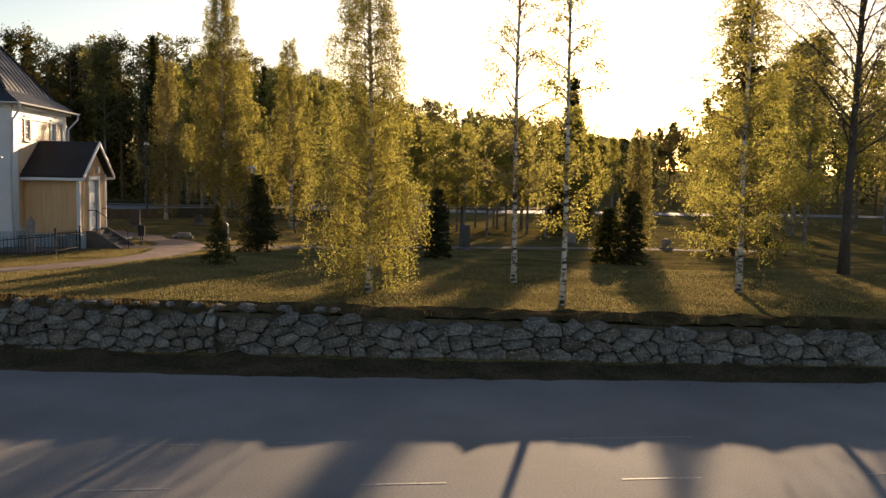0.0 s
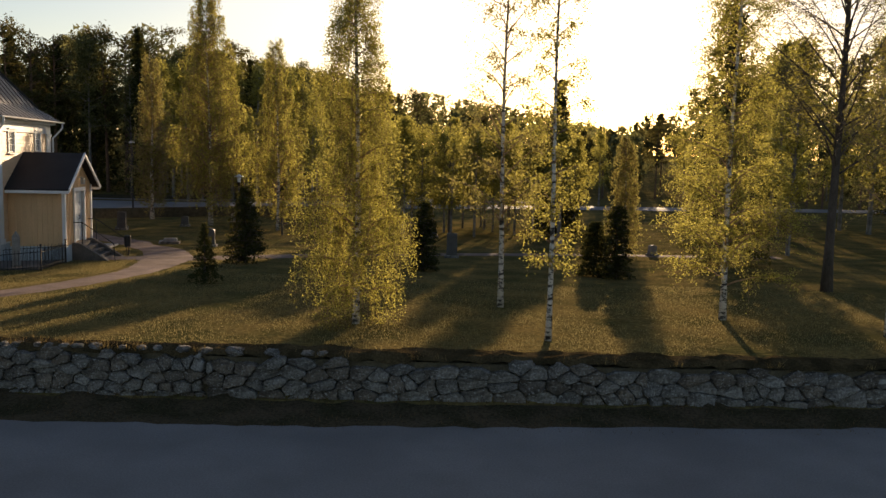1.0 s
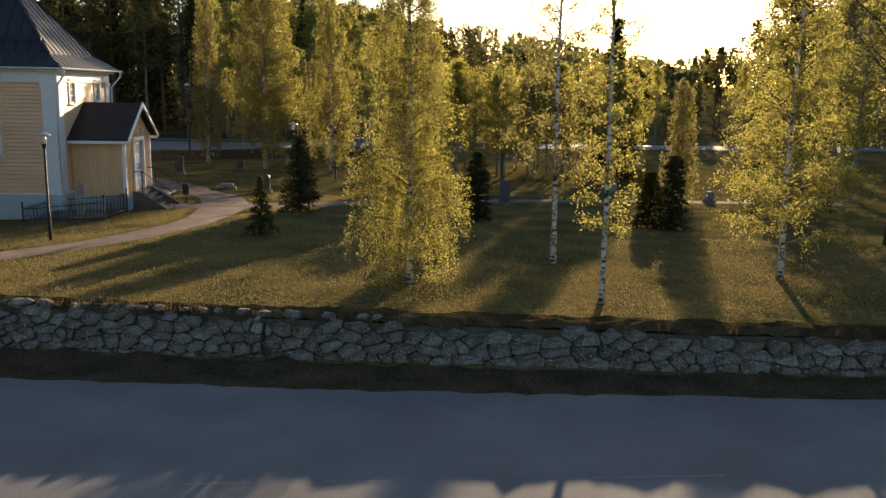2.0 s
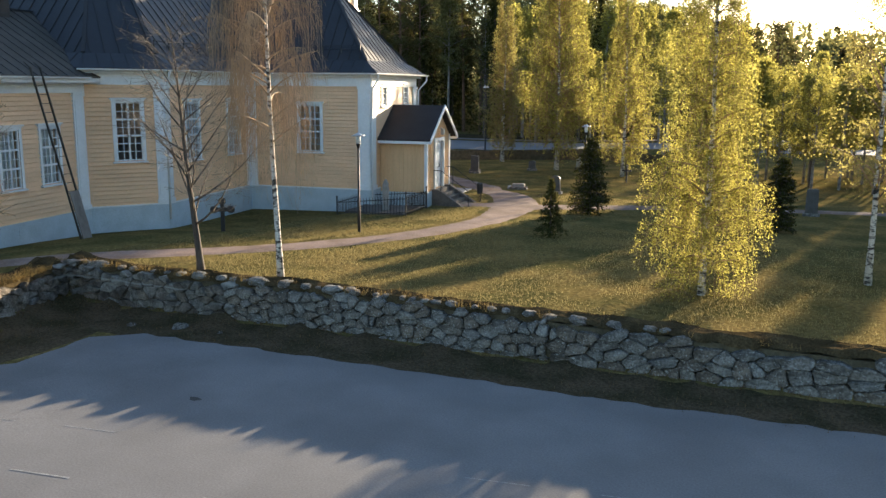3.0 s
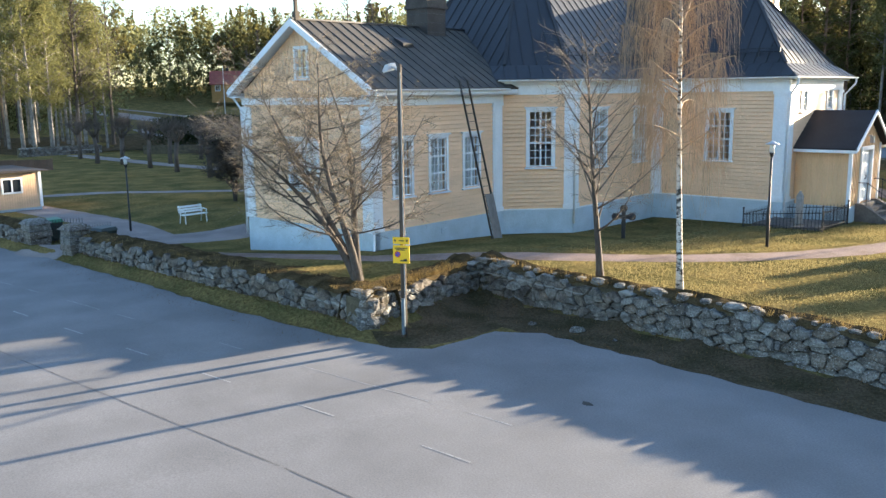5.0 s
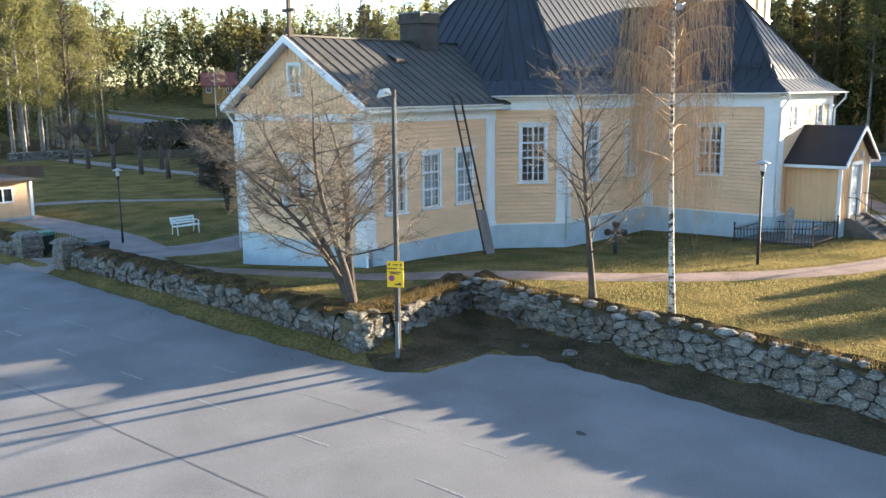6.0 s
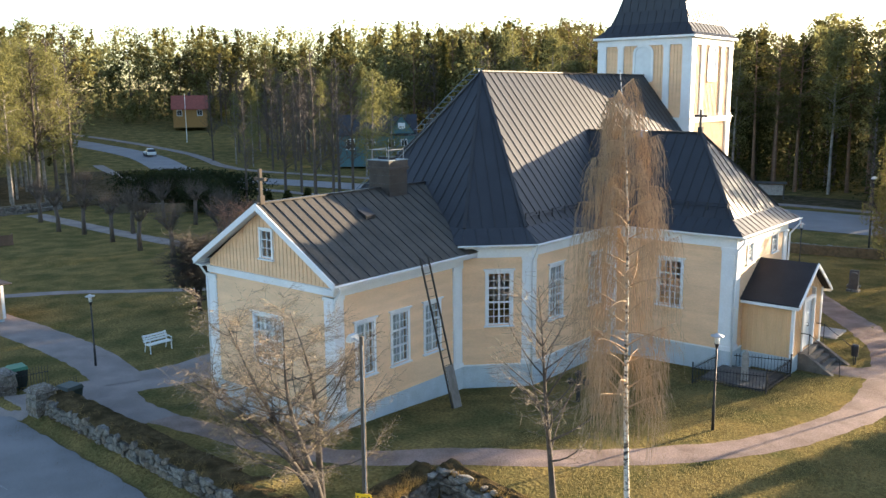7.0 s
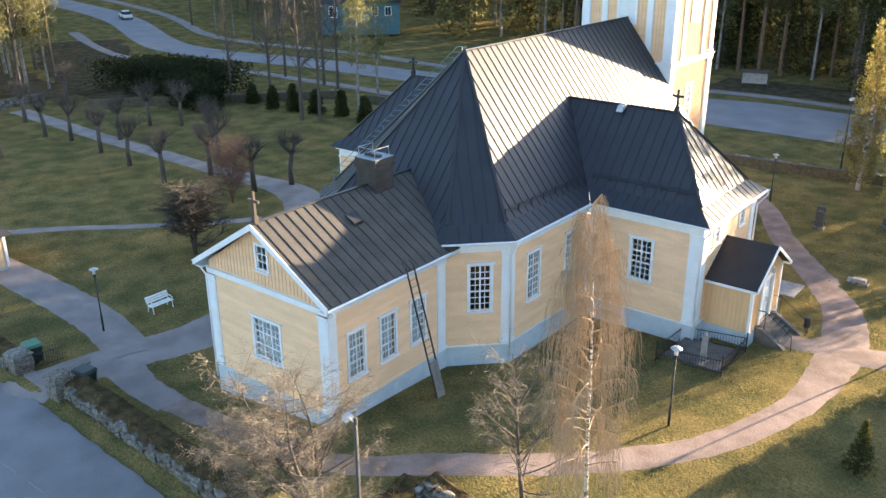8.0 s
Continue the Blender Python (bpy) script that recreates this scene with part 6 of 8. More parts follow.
M_PINEBARK = material("pine_bark", (0.16, 0.095, 0.06), 0.9, var=0.35, scale=2, fine=12, bump=0.4)
prepare()
planted = random.Random(77)
SKYLINE = [(-70, 14.0), (-34, 9.3), (-25, 8.4), (-17.7, 6.9), (-8.6, 4.7), (-2.0, 4.0), (2.0, 2.9), (5.0, 2.3), (7.5, 3.6), (11, 5.5), (16, 9), (40, 10)]


def skyline(x, y):
    """How high trees grow at a place: the valley opens towards the low sun. Degrees above a man-high place by the road, by bearing."""
    az = math.degrees(math.atan2(x, y))
    for (a, p), (b, q) in zip(SKYLINE, SKYLINE[1:]):
        if a <= az <= b:
            return 3.6 + math.hypot(x, y) * math.tan(radians(p + (q - p) * (az - a) / (b - a)))
    return 99.0


def plant(kind, x, y, h=None, i=None, group="woods", z=None):
    n = len([k for k in KINDS if k[0] == kind])
    i = planted.randrange(n) if i is None else i
    wood, crown, label, h0 = KINDS[kind, i]
    f = (h / h0) if h else planted.uniform(0.85, 1.15)
    m = Matrix.Translation((x, y, land(x, y) if z is None else z)) @ Matrix.Rotation(planted.uniform(0, 6.28), 4, "Z") @ Matrix.Diagonal((f * planted.uniform(0.9, 1.1), f * planted.uniform(0.9, 1.1), f, 1))
    t = new({"spruce": "spruce", "pine": "pine", "birch": "birch", "goldbirch": "birch", "bare": "bare_tree"}[kind])
    t.matrix_world = m
    tagged(t, label, kind.replace("gold", "") + " tree" if kind != "bare" else "tree", group)
    part("trunk", wood, M_BARK, t)
    if crown:
        part("crown", crown, M_LEAF2, t)
    return t


def grove(kinds, corners, count, seed, hs=(13, 18), gap=2.2, group="woods", open_sky=True):
    """Trees strewn over a four-cornered plot."""
    rnd = random.Random(seed)
    spots = []
    tries = 0
    while len(spots) < count and tries < count * 40:
        tries += 1
        u, v = rnd.random(), rnd.random()
        a, b, c, d = [Vector(p) for p in corners]
        p = (a * (1 - u) + b * u) * (1 - v) + (d * (1 - u) + c * u) * v
        if all((p - q).length > gap for q in spots):
            spots.append(p)
    for p in spots:
        k = rnd.choices([q[0] for q in kinds], [q[1] for q in kinds])[0]
        h = rnd.uniform(*hs) * (1.1 if k in ("pine", "spruce") else 1.0)
        h = min(h, (skyline(p.x, p.y) - land(p.x, p.y)) * rnd.uniform(0.8, 1.04)) if open_sky else h
        if h > 3:
            plant(k, p.x, p.y, h, group=group)


# the wood across the road behind the church
grove([("pine", 4), ("birch", 4), ("spruce", 2)], [(-95, 93), (-26, 105), (-26, 118), (-95, 106)], 60, 1, (17, 21), 2.3, "woods behind the church")
grove([("spruce", 2), ("pine", 4), ("birch", 2)], [(-110, 110), (-20, 122), (-14, 146), (-116, 140)], 40, 2, (19, 23), 3.0, "woods behind the church")
grove([("spruce", 1), ("bare", 1), ("goldbirch", 7)], [(-44, 86), (-22, 92), (-20, 104), (-42, 98)], 18, 3, (13, 18), 2.4, "woods behind the church")
# birches and others round the graves
grove([("goldbirch", 5), ("bare", 1)], [(-27, 66), (-19.5, 66), (-19, 80), (-30, 80)], 5, 4, (8, 11), 2.6, "birches among the graves")
grove([("goldbirch", 8), ("bare", 1)], [(-10, 52), (3.0, 55), (3.2, 66), (-10, 66)], 34, 5, (6.6, 7.6), 1.7, "birches among the graves", False)
grove([("goldbirch", 5), ("bare", 2), ("spruce", 1)], [(12, 42), (30, 40), (38, 80), (15, 84)], 20, 6, (11, 16), 2.8, "birches among the graves")
grove([("goldbirch", 5), ("spruce", 1), ("pine", 2)], [(-24, 98), (70, 92), (80, 130), (-20, 140)], 44, 7, (9, 14), 3.0, "woods beyond the graves")
# left: birches by the road, pines on the rise
grove([("birch", 6), ("bare", 1)], [(-128, 12), (-104, 17), (-112, 30), (-140, 32)], 30, 8, (16, 22), 2.0, "birches beyond the churchyard")
grove([("birch", 4), ("spruce", 1), ("bare", 1)], [(-170, 0), (-125, -2), (-135, 14), (-190, 40)], 32, 9, (14, 20), 2.8, "birches beyond the churchyard")
grove([("pine", 5), ("spruce", 1), ("birch", 2), ("bare", 3)], [(-270, 70), (-195, 108), (-215, 150), (-310, 120)], 52, 10, (13, 20), 3.0, "woods on the rise")
grove([("bare", 6), ("birch", 3), ("pine", 1)], [(-172, 74), (-141, 74), (-139, 92), (-178, 96)], 30, 11, (14, 18), 3.6, "roadside trees")
grove([("spruce", 1), ("birch", 4), ("pine", 3), ("bare", 2)], [(-185, 112), (-96, 96), (-90, 124), (-180, 154)], 56, 12, (19, 24), 3.2, "woods on the rise")
plant("bare", -155.5, 63.9, 15, 0, "roadside trees")
plant("birch", -148.0, 65.2, 13, 1, "roadside trees")
plant("birch", -141.7, 65.6, 14, 2, "roadside trees")
plant("bare", -135.4, 66.3, 17, 0, "roadside trees")
plant("bare", -130.3, 68.0, 16, 1, "roadside trees")
plant("birch", -129.6, 72.4, 15, 2, "roadside trees")
plant("birch", -113.5, 71.5, 15, 0, "roadside trees")
plant("birch", -82.5, 55.5, 14, 2, "roadside trees")
plant("bare", -77.3, 42.6, 17, 0, "roadside trees")
plant("bare", -76.1, 44.0, 16, 1, "roadside trees")
plant("birch", -74.6, 47.8, 15, 1, "roadside trees")
plant("bare", -85.6, 43.4, 15, 2, "roadside trees")
plant("bare", -92.8, 42.1, 14, 0, "roadside trees")
plant("bare", -100, 53, 16, 0, "roadside trees")
plant("bare", -92, 54, 17, 1, "roadside trees")
plant("bare", -88, 53.5, 16, 2, "roadside trees")

plant("bare", -45.1, 91.9, 9, 1, "roadside trees")


def far_woods(seed, count, place, hs, label, size=1.0, cards=230, firs=0.6):
    """Far trees joined into one mass; place(rnd): where one stands."""
    rnd = random.Random(seed)
    s = Solid()
    spots = ([], [])
    for _ in range(count):
        x, y = place(rnd)
        z = land(x, y)
        h = min(rnd.uniform(*hs), (skyline(x, y) - z) * rnd.uniform(0.85, 1.03))
        if h < 3:
            continue
        pointed = rnd.random() < firs
        slim, knee = rnd.uniform(0.10, 0.19), rnd.uniform(0.55, 0.85)
        clumps = [(rnd.uniform(0, 6.28), rnd.uniform(0.3, 1.0), rnd.uniform(0.45, 0.97)) for _ in range(9)]
        for _ in range(cards):
            f = rnd.uniform(0.02, 1) ** 0.8
            b = rnd.uniform(0, 6.28)
            if pointed and knee > 0.66:  # pines: clumps on a bare upper stem
                b, k, f = rnd.choice(clumps)
                b, f = b + rnd.gauss(0, 0.5), min(1.0, f + rnd.gauss(0, 0.035))
                r = slim * h * k * (1.35 - f) + rnd.gauss(0, 0.02 * h)
            else:
                r = (slim * 1.15 * h * (1.03 - f) if pointed else 0.20 * h * math.sqrt(max(0.03, 1 - (2 * f - 1.1) ** 2))) * math.sqrt(rnd.random())
            spots[0 if pointed else 1].append((x + r * math.cos(b), y + r * math.sin(b), z + f * h))
    leaf_cards(spots[0], 1.05 * size, rnd, 0, 0.6, s, tri=True)
    leaf_cards(spots[1], 0.85 * size, rnd, 1, 0.8, s, tri=True)
    return solo("far_woods", s, (M_PINE, M_LEAF3), label, "woods", "stuff")


def ring(az, dist):
    def place(rnd):
        a, d = radians(rnd.uniform(*az)), rnd.uniform(*dist)
        while d < 245 and -75 < math.degrees(a) < -60:
            d = rnd.uniform(*dist)
        return d * math.sin(a), d * math.cos(a)
    return place


far_woods(5, 760, ring((-38, 62), (122, 300)), (12, 24), "wooded hillside of dark conifers and birches far off", firs=0.35)
far_woods(6, 520, ring((-112, -60), (200, 340)), (18, 27), "wooded rise of conifers and birches far off")
far_woods(10, 300, ring((-60, -40), (190, 320)), (20, 28), "wooded rise of tall conifers far off")
far_woods(7, 130, ring((-52, -20), (138, 170)), (14, 20), "dark inner wood behind the road", 0.8)
far_woods(8, 260, ring((-104, -75.5), (150, 215)), (3, 7), "bushy undergrowth at the wood's edge", 0.6, 70, 0.3)
far_woods(9, 240, ring((-74.5, -52), (247, 300)), (4, 9), "bushy undergrowth far beyond the road", 0.8, 70, 0.3)

# ---- far road, walls, hedge ----
ribbon("far_road", [(-340, 0, 6.5), (-262, 30, 6.5), (-208, 50, 6.5), (-172, 56, 6.5), (-134, 52, 6.5), (-106, 61.5, 6.5), (-85, 67.5, 6.8), (-68, 73.5, 9.0), (-50, 79.2, 13.0), (-38, 82.0, 13.0), (-20, 87, 9.0), (0, 93, 7.0), (60, 108, 6.5), (200, 138, 6.5)], 6.5, M_FARROAD, "grey asphalt main road with a bay beyond the churchyard", "road", lift=0.10, step=2.0, rag=0.02, seed=51)
ribbon("footway", [(-262, 42), (-206, 60), (-172, 65), (-140, 62), (-110, 70.5), (-88, 74.5), (-70, 81.5), (-55, 88.3), (-39, 91.5), (0, 103)], 2.0, M_GREYPATH, "pale footway along the main road", "path", lift=0.12, step=2.0, rag=0.05, seed=52)
ribbon("footway", [(-160, 44), (-130, 42.5), (-105, 51.5), (-81, 57.5), (-50, 66.5)], 1.8, M_GREYPATH, "pale footway beyond the churchyard wall", "path", lift=0.12, step=2.0, rag=0.05, seed=53)
ribbon("bare_ground", [(-62, 92), (-40, 98), (-20, 104)], 8.0, M_SOIL, "brown forest floor of old needles and leaves", "forest floor", lift=0.10, step=2.0, rag=0.4, seed=54)
ribbon("bare_ground", [(-150, 42), (-124, 36), (-100, 35)], 13.0, M_SOIL, "brown ground of old leaves beside the hedge", "forest floor", lift=0.09, step=2.0, rag=0.6, seed=56)
ribbon("bare_ground", [(-150, 22), (-120, 20), (-104, 24)], 16.0, M_SOIL, "brown ground of old leaves under birches", "forest floor", lift=0.10, step=2.0, rag=0.6, seed=55)

back_wall = thing("rear_stone_wall", Matrix(), "low dry-stone wall at the rear of the churchyard", "stone wall", kind="structure")
rest2 = Solid()
wall_run((-12.0, 70.0), (-45.5, 61.5), (0.85, 0.85), 61, back_wall, None, rest2, course=0.27)
ob = part("wall_stones", rest2, M_STONE_I, back_wall)
ob["kind"] = "stuff"
side_wall = thing("side_stone_wall", Matrix(), "mossy dry-stone wall beyond the lawn", "stone wall", kind="structure")
rest3 = Solid()
for n, (a, b) in enumerate((((-104.0, 24.5), (-101, 15.5)), ((-97.5, 27.5), (-84.0, 52.0)), ((-80, 53), (-50, 62)))):
    wall_run(b, a, (1.0, 1.0), 62 + n, side_wall, None, rest3, course=0.30)
ob = part("wall_stones", rest3, M_STONE_I, side_wall)
ob["kind"] = "stuff"


def clipped_hedge():
    rnd = random.Random(41)
    spots = []
    for _ in range(14000):
        f = rnd.random()
        x, y = -106 + 11.5 * f + rnd.uniform(-2, 2) + 4 * (rnd.random() - 0.5), 33.5 + 9 * f + rnd.uniform(-3.4, 3.4)
        z = 4.0 * rnd.random() ** 0.6 * (1 - 0.25 * (abs(f - 0.4)))
        spots.append((x, y, land(x, y) + z))
    for _ in range(11000):
        a, r = rnd.uniform(0, 6.283), math.sqrt(rnd.random())
        x, y = -91.5 + 5.5 * r * math.cos(a), 37.0 + 2.6 * r * math.sin(a)
        spots.append((x, y, land(x, y) + 3.6 * rnd.random() ** 0.6 * (1 - 0.3 * r * r)))
    s = leaf_cards(spots, 0.34, rnd, aspect=0.6, tri=True)
    return solo("hedge", s, M_YEW, "large dark evergreen hedge beside the lawn", "hedge", "stuff")


clipped_hedge()


# ---- pollarded limes along the walk ----
def pollard(seed, h=2.6):
    rnd = random.Random(seed)
    wood, rods = Solid(), Solid()
    top = Vector((rnd.uniform(-0.15, 0.15), rnd.uniform(-0.15, 0.15), h * 0.68))
    wood.tube([(0, 0, -0.3), (0.02, 0.03, h * 0.35), top], [0.24, 0.19, 0.17], 8)
    heads = [top]
    for k in range(4):
        p = limb_path(top, k * 1.57 + rnd.uniform(-0.3, 0.3), radians(rnd.uniform(40, 70)), h * 0.30, 0.0, rnd, n=3)
        wood.tube(p, [0.13, 0.11, 0.12], 6)
        heads.append(p[-1])
    for c in heads:
        wood.ball(c, 0.19, 5, 7)
        for _ in range(60):
            p = limb_path(c, rnd.uniform(0, 6.28), radians(rnd.uniform(5, 85)), rnd.uniform(0.5, 1.5), -0.1, rnd, n=3)
            rods.tube(p, [0.012, 0.009, 0.006], 3)
    return wood, rods


limes = []
for k, (x, y) in enumerate([(-94.2, 20.0), (-86.5, 19.9), (-83.3, 21.4), (-77.3, 22.2), (-71.4, 22.7), (-64.7, 23.1), (-80.8, 25.1), (-84.7, 29.4), (-82.7, 31.9), (-73.2, 30.9), (-64.5, 26.9), (-58.1, 27.6), (-57.9, 30.7), (-101.8, 26.3), (-68.5, 29.5)]):
    m = pose(x, y, land(x, y), 0, 0, 47 * k)
    if k < 3:
        wood, rods = pollard(200 + k, 3.6)
        t = thing("pollarded_lime", m, "pollarded lime with a knobbed grey trunk and thin upright shoots", "lime tree", "pollarded limes along the walk")
        part("trunk", wood, M_BARK, t, smooth=True)
        part("branchwork", rods, M_BARK, t)
        limes.append(t)
    else:
        copy_thing(limes[k % 3], m)
tree("shrub", -56.6, 25.1, "reddish bare shrub beside the walk", "shrub", M_REDBARK, M_REDBARK, None, 0.05, seed=60, height=4.9, r0=0.07, z0=0.1, reach=lambda f: 1.7 * (1.25 - f) + 0.2, limbs=60, rise=62, droop=-0.05, twigs=14, twig_len=0.9, hang=-0.1, leaves=0, sprays=2, twig_r=0.012, stems=5, spread=0.9)
tree("shrub", -48.6, 18.8, "dense grey bare tree beside the vestry", "shrub", M_SHADE_TWIG, M_SHADE_TWIG, None, 0.05, seed=61, height=4.2, r0=0.14, z0=0.2, reach=lambda f: 2.2 * (1.3 - f), limbs=90, rise=48, droop=0.0, twigs=15, twig_len=0.9, hang=0.0, leaves=0, sprays=3, twig_r=0.014, stems=3, spread=0.8)


# ---- lamps, pole and sign ----
def park_lamp(x, y, h, label):
    t = thing("park_lamp", pose(x, y, land(x, y), 0, 0, 20), label, "street lamp", "park lamps")
    s = Solid()
    s.tube([(0, 0, -0.3), (0, 0, 0.9), (0, 0, 0.95), (0, 0, h - 0.55)], [0.055, 0.055, 0.04, 0.035], 10)
    part("post", s, M_BLACK, t, smooth=True)
    s = Solid()
    s.tube([(0, 0, h - 0.55), (0, 0, h - 0.42), (0, 0, h - 0.38)], [0.035, 0.075, 0.085], 10)
    part("socket", s, M_BLACK, t, smooth=True)
    s = Solid()
    s.tube([(0, 0, h - 0.38), (0, 0, h - 0.12)], [0.075, 0.085], 10)
    part("globe", s, M_OPAL, t, "frosted pale lamp glass", smooth=True)
    s = Solid()
    s.tube([(0, 0, h - 0.12), (0, 0, h - 0.10), (0, 0, h - 0.06), (0, 0, h)], [0.225, 0.225, 0.12, 0.02], 16)
    part("shade", s, M_LAMPHEAD, t, "flat grey disc shade", smooth=True)
    return t


park_lamp(-17.17, 25.16, 3.55, "black park lamp with a flat disc shade on the lawn")
park_lamp(-41.8, 10.9, 3.6, "dark park lamp with a flat disc shade beside the walk")
park_lamp(-31.8, 55.5, 3.6, "dark park lamp beside the gravel path")
park_lamp(-14.2, 40.4, 3.9, "dark park lamp behind the spruce")

street = thing("street_lamp", pose(-32.41, 66.39, land(-32.41, 66.39)), "tall dark street lamp beyond the rear wall", "street lamp")
s = Solid()
s.tube([(0, 0, -0.3), (0, 0, 1.0), (0, 0, 5.9)], [0.09, 0.07, 0.045], 8)
part("post", s, M_BLACK, street, smooth=True)
s = Solid()
s.prism([(-0.12, -0.30, 5.9), (0.12, -0.30, 5.9), (0.12, 0.30, 5.9), (-0.12, 0.30, 5.9)], [(-0.08, -0.22, 6.08), (0.08, -0.22, 6.08), (0.08, 0.22, 6.08), (-0.08, 0.22, 6.08)])
part("lamp_head", s, M_LAMPHEAD, street)

pole = thing("lamp_pole", pose(-17.45, 10.95, 0.0, 0, 0, 0), "grey wooden pole with a floodlight beside the wall", "lamp pole")
s = Solid()
s.tube([(0, 0, -0.4), (0, 0, 3.0), (0.02, 0, 6.5)], [0.075, 0.066, 0.055], 10)
part("post", s, M_WOODPOLE, pole, smooth=True)
s = Solid()
s.tube([(0.06, -0.06, 0.0), (0.06, -0.06, 0.9)], [0.05, 0.05], 8)
part("ground_pipe", s, M_PIPE, pole, "blue-grey steel pipe")
s = Solid()
s.tube([(0.085, -0.02, 0.9), (0.08, -0.02, 6.3)], [0.012, 0.012], 5)
part("cable", s, M_LAMPHEAD, pole)
s = Solid()
s.tube([(0.0, 0, 6.35), (-0.12, -0.08, 6.42), (-0.22, -0.12, 6.45)], [0.03, 0.03, 0.03], 6)
part("bracket", s, M_LAMPHEAD, pole)
s = Solid()
s.prism([(-0.14, -0.22, 6.36), (-0.14, 0.05, 6.40), (-0.40, 0.03, 6.37), (-0.40, -0.22, 6.33)], [(-0.18, -0.17, 6.50), (-0.18, 0.01, 6.53), (-0.34, 0.0, 6.53), (-0.34, -0.17, 6.49)])
part("floodlight", s, M_LAMPHEAD, pole, "boxy grey floodlight with pale glass")
s = Solid()
s.prism([(-0.16, -0.20, 6.335), (-0.16, 0.03, 6.375), (-0.38, 0.01, 6.345), (-0.38, -0.20, 6.305)], [(-0.16, -0.20, 6.36), (-0.16, 0.03, 6.40), (-0.38, 0.01, 6.37), (-0.38, -0.20, 6.33)])
part("lens", s, M_OPAL, pole)

sign = thing("parking_sign", pose(-17.45, 10.95, 0.0, 0, 0, 38), "yellow parking sign with bars of writing on the pole", "sign")
s = Solid()
s.box(-0.21, -0.125, 1.78, 0.21, -0.105, 2.22)
part("panel", s, M_SIGN, sign)
s = Solid()
s.box(-0.21, -0.125, 2.25, 0.21, -0.105, 2.42)
part("upper_panel", s, M_SIGN, sign)
s = Solid()
s.tube([(-0.09, -0.124, 2.0), (-0.09, -0.132, 2.0)], [0.075, 0.075], 16)
part("red_ring", s, M_RED, sign)
s = Solid()
s.tube([(-0.09, -0.130, 2.0), (-0.09, -0.136, 2.0)], [0.055, 0.055], 16)
part("blue_disc", s, M_BLUE, sign)
s = Solid()
s.bar((-0.13, -0.137, 2.04), (-0.05, -0.137, 1.96), 0.02, 0.004, (0, -1, 0))
part("red_slash", s, M_RED, sign)
s = Solid()
s.box(-0.02, -0.129, 1.83, 0.15, -0.124, 1.86)
s.prism([(0.02, -0.129, 1.86), (0.15, -0.129, 1.86), (0.13, -0.129, 1.90)], [(0.02, -0.124, 1.86), (0.15, -0.124, 1.86), (0.13, -0.124, 1.90)])
part("black_symbol", s, M_BLACK, sign)
for x0, x1, z in ((-0.16, 0.16, 2.15), (-0.13, 0.10, 2.11), (-0.05, 0.08, 2.335)):
    s = Solid()
    s.box(x0, -0.129, z - 0.012, x1, -0.124, z + 0.012)
    part("writing_bar", s, M_BLACK, sign)
for x in (-0.15, 0.15):
    s = Solid()
    s.prism([(x - 0.03, -0.129, 2.36), (x + 0.03, -0.129, 2.36), (x, -0.129, 2.29)], [(x - 0.03, -0.124, 2.36), (x + 0.03, -0.124, 2.36), (x, -0.124, 2.29)])
    part("arrow", s, M_BLACK, sign)


# ---- ladder on the vestry ----
def ladder():
    t = thing("ladder", church.matrix_world.copy(), "long dark ladder leaning on the eaves, its foot boarded over", "ladder")
    foot = Vector((1.30, 4.62, 0.35))
    head = Vector((0.06, 4.22, 6.25))
    wide = Vector((0.0, 0.46, 0.0))
    for k in (0, 1):
        s = Solid()
        s.bar(foot + wide * k, head + wide * k, 0.036, 0.07, (1, 0, 0.2))
        part("rail", s, M_TAR, t)
    for k in range(1, 20):
        p = foot.lerp(head, k / 20)
        s = Solid()
        s.tube([p, p + wide], [0.011, 0.011], 5)
        part("rung", s, M_TAR, t)
    s = Solid()
    a, b = foot.lerp(head, 0.02), foot.lerp(head, 0.30)
    n = Vector((0.10, 0, 0.02))
    s.prism([a + n, a + wide + n, b + wide + n, b + n], [a + n * 1.3, a + wide + n * 1.3, b + wide + n * 1.3, b + n * 1.3])
    part("cover_board", s, M_GREYWOOD, t, "weathered grey board")
    for k in (0, 1):
        s = Solid()
        p = head + wide * k
        s.bar(p, p + Vector((-0.2, 0, 0.16)), 0.03, 0.03)
        part("hook", s, M_TAR, t)
    return t


ladder()


# ---- graves ----
def grave_fence():
    t = thing("grave_fence", church.matrix_world.copy(), "low black iron fence round a grave beside the porch", "fence")
    cs = [(6.85, 13.9), (9.95, 13.85), (9.95, 16.85), (7.0, 16.6)]
    for i, a in enumerate(cs):
        b = cs[(i + 1) % 4]
        d, n, L = frame_of(a, b)
        za = land(*ch(*a))
        s = Solid()
        s.tube([(*a, za - 0.2), (*a, za + 0.95)], [0.03, 0.03], 6)
        s.ball((*a, za + 0.99), 0.05, 4, 6)
        part("post", s, M_BLACK, t)
        for h in (0.15, 0.72):
            s = Solid()
            s.bar((*a, za + h), (*b, land(*ch(*b)) + h), 0.03, 0.03)
            part("rail", s, M_BLACK, t)
        k = int(L / 0.13)
        for q in range(1, k):
            f = q / k
            x, y = a[0] + (b[0] - a[0]) * f, a[1] + (b[1] - a[1]) * f
            z = za + (land(*ch(*b)) - za) * f
            s = Solid()
            s.tube([(x, y, z + 0.05), (x, y, z + 0.80), (x, y, z + 0.87)], [0.011, 0.011, 0.003], 4)
            part("picket", s, M_BLACK, t)
    return t


grave_fence()


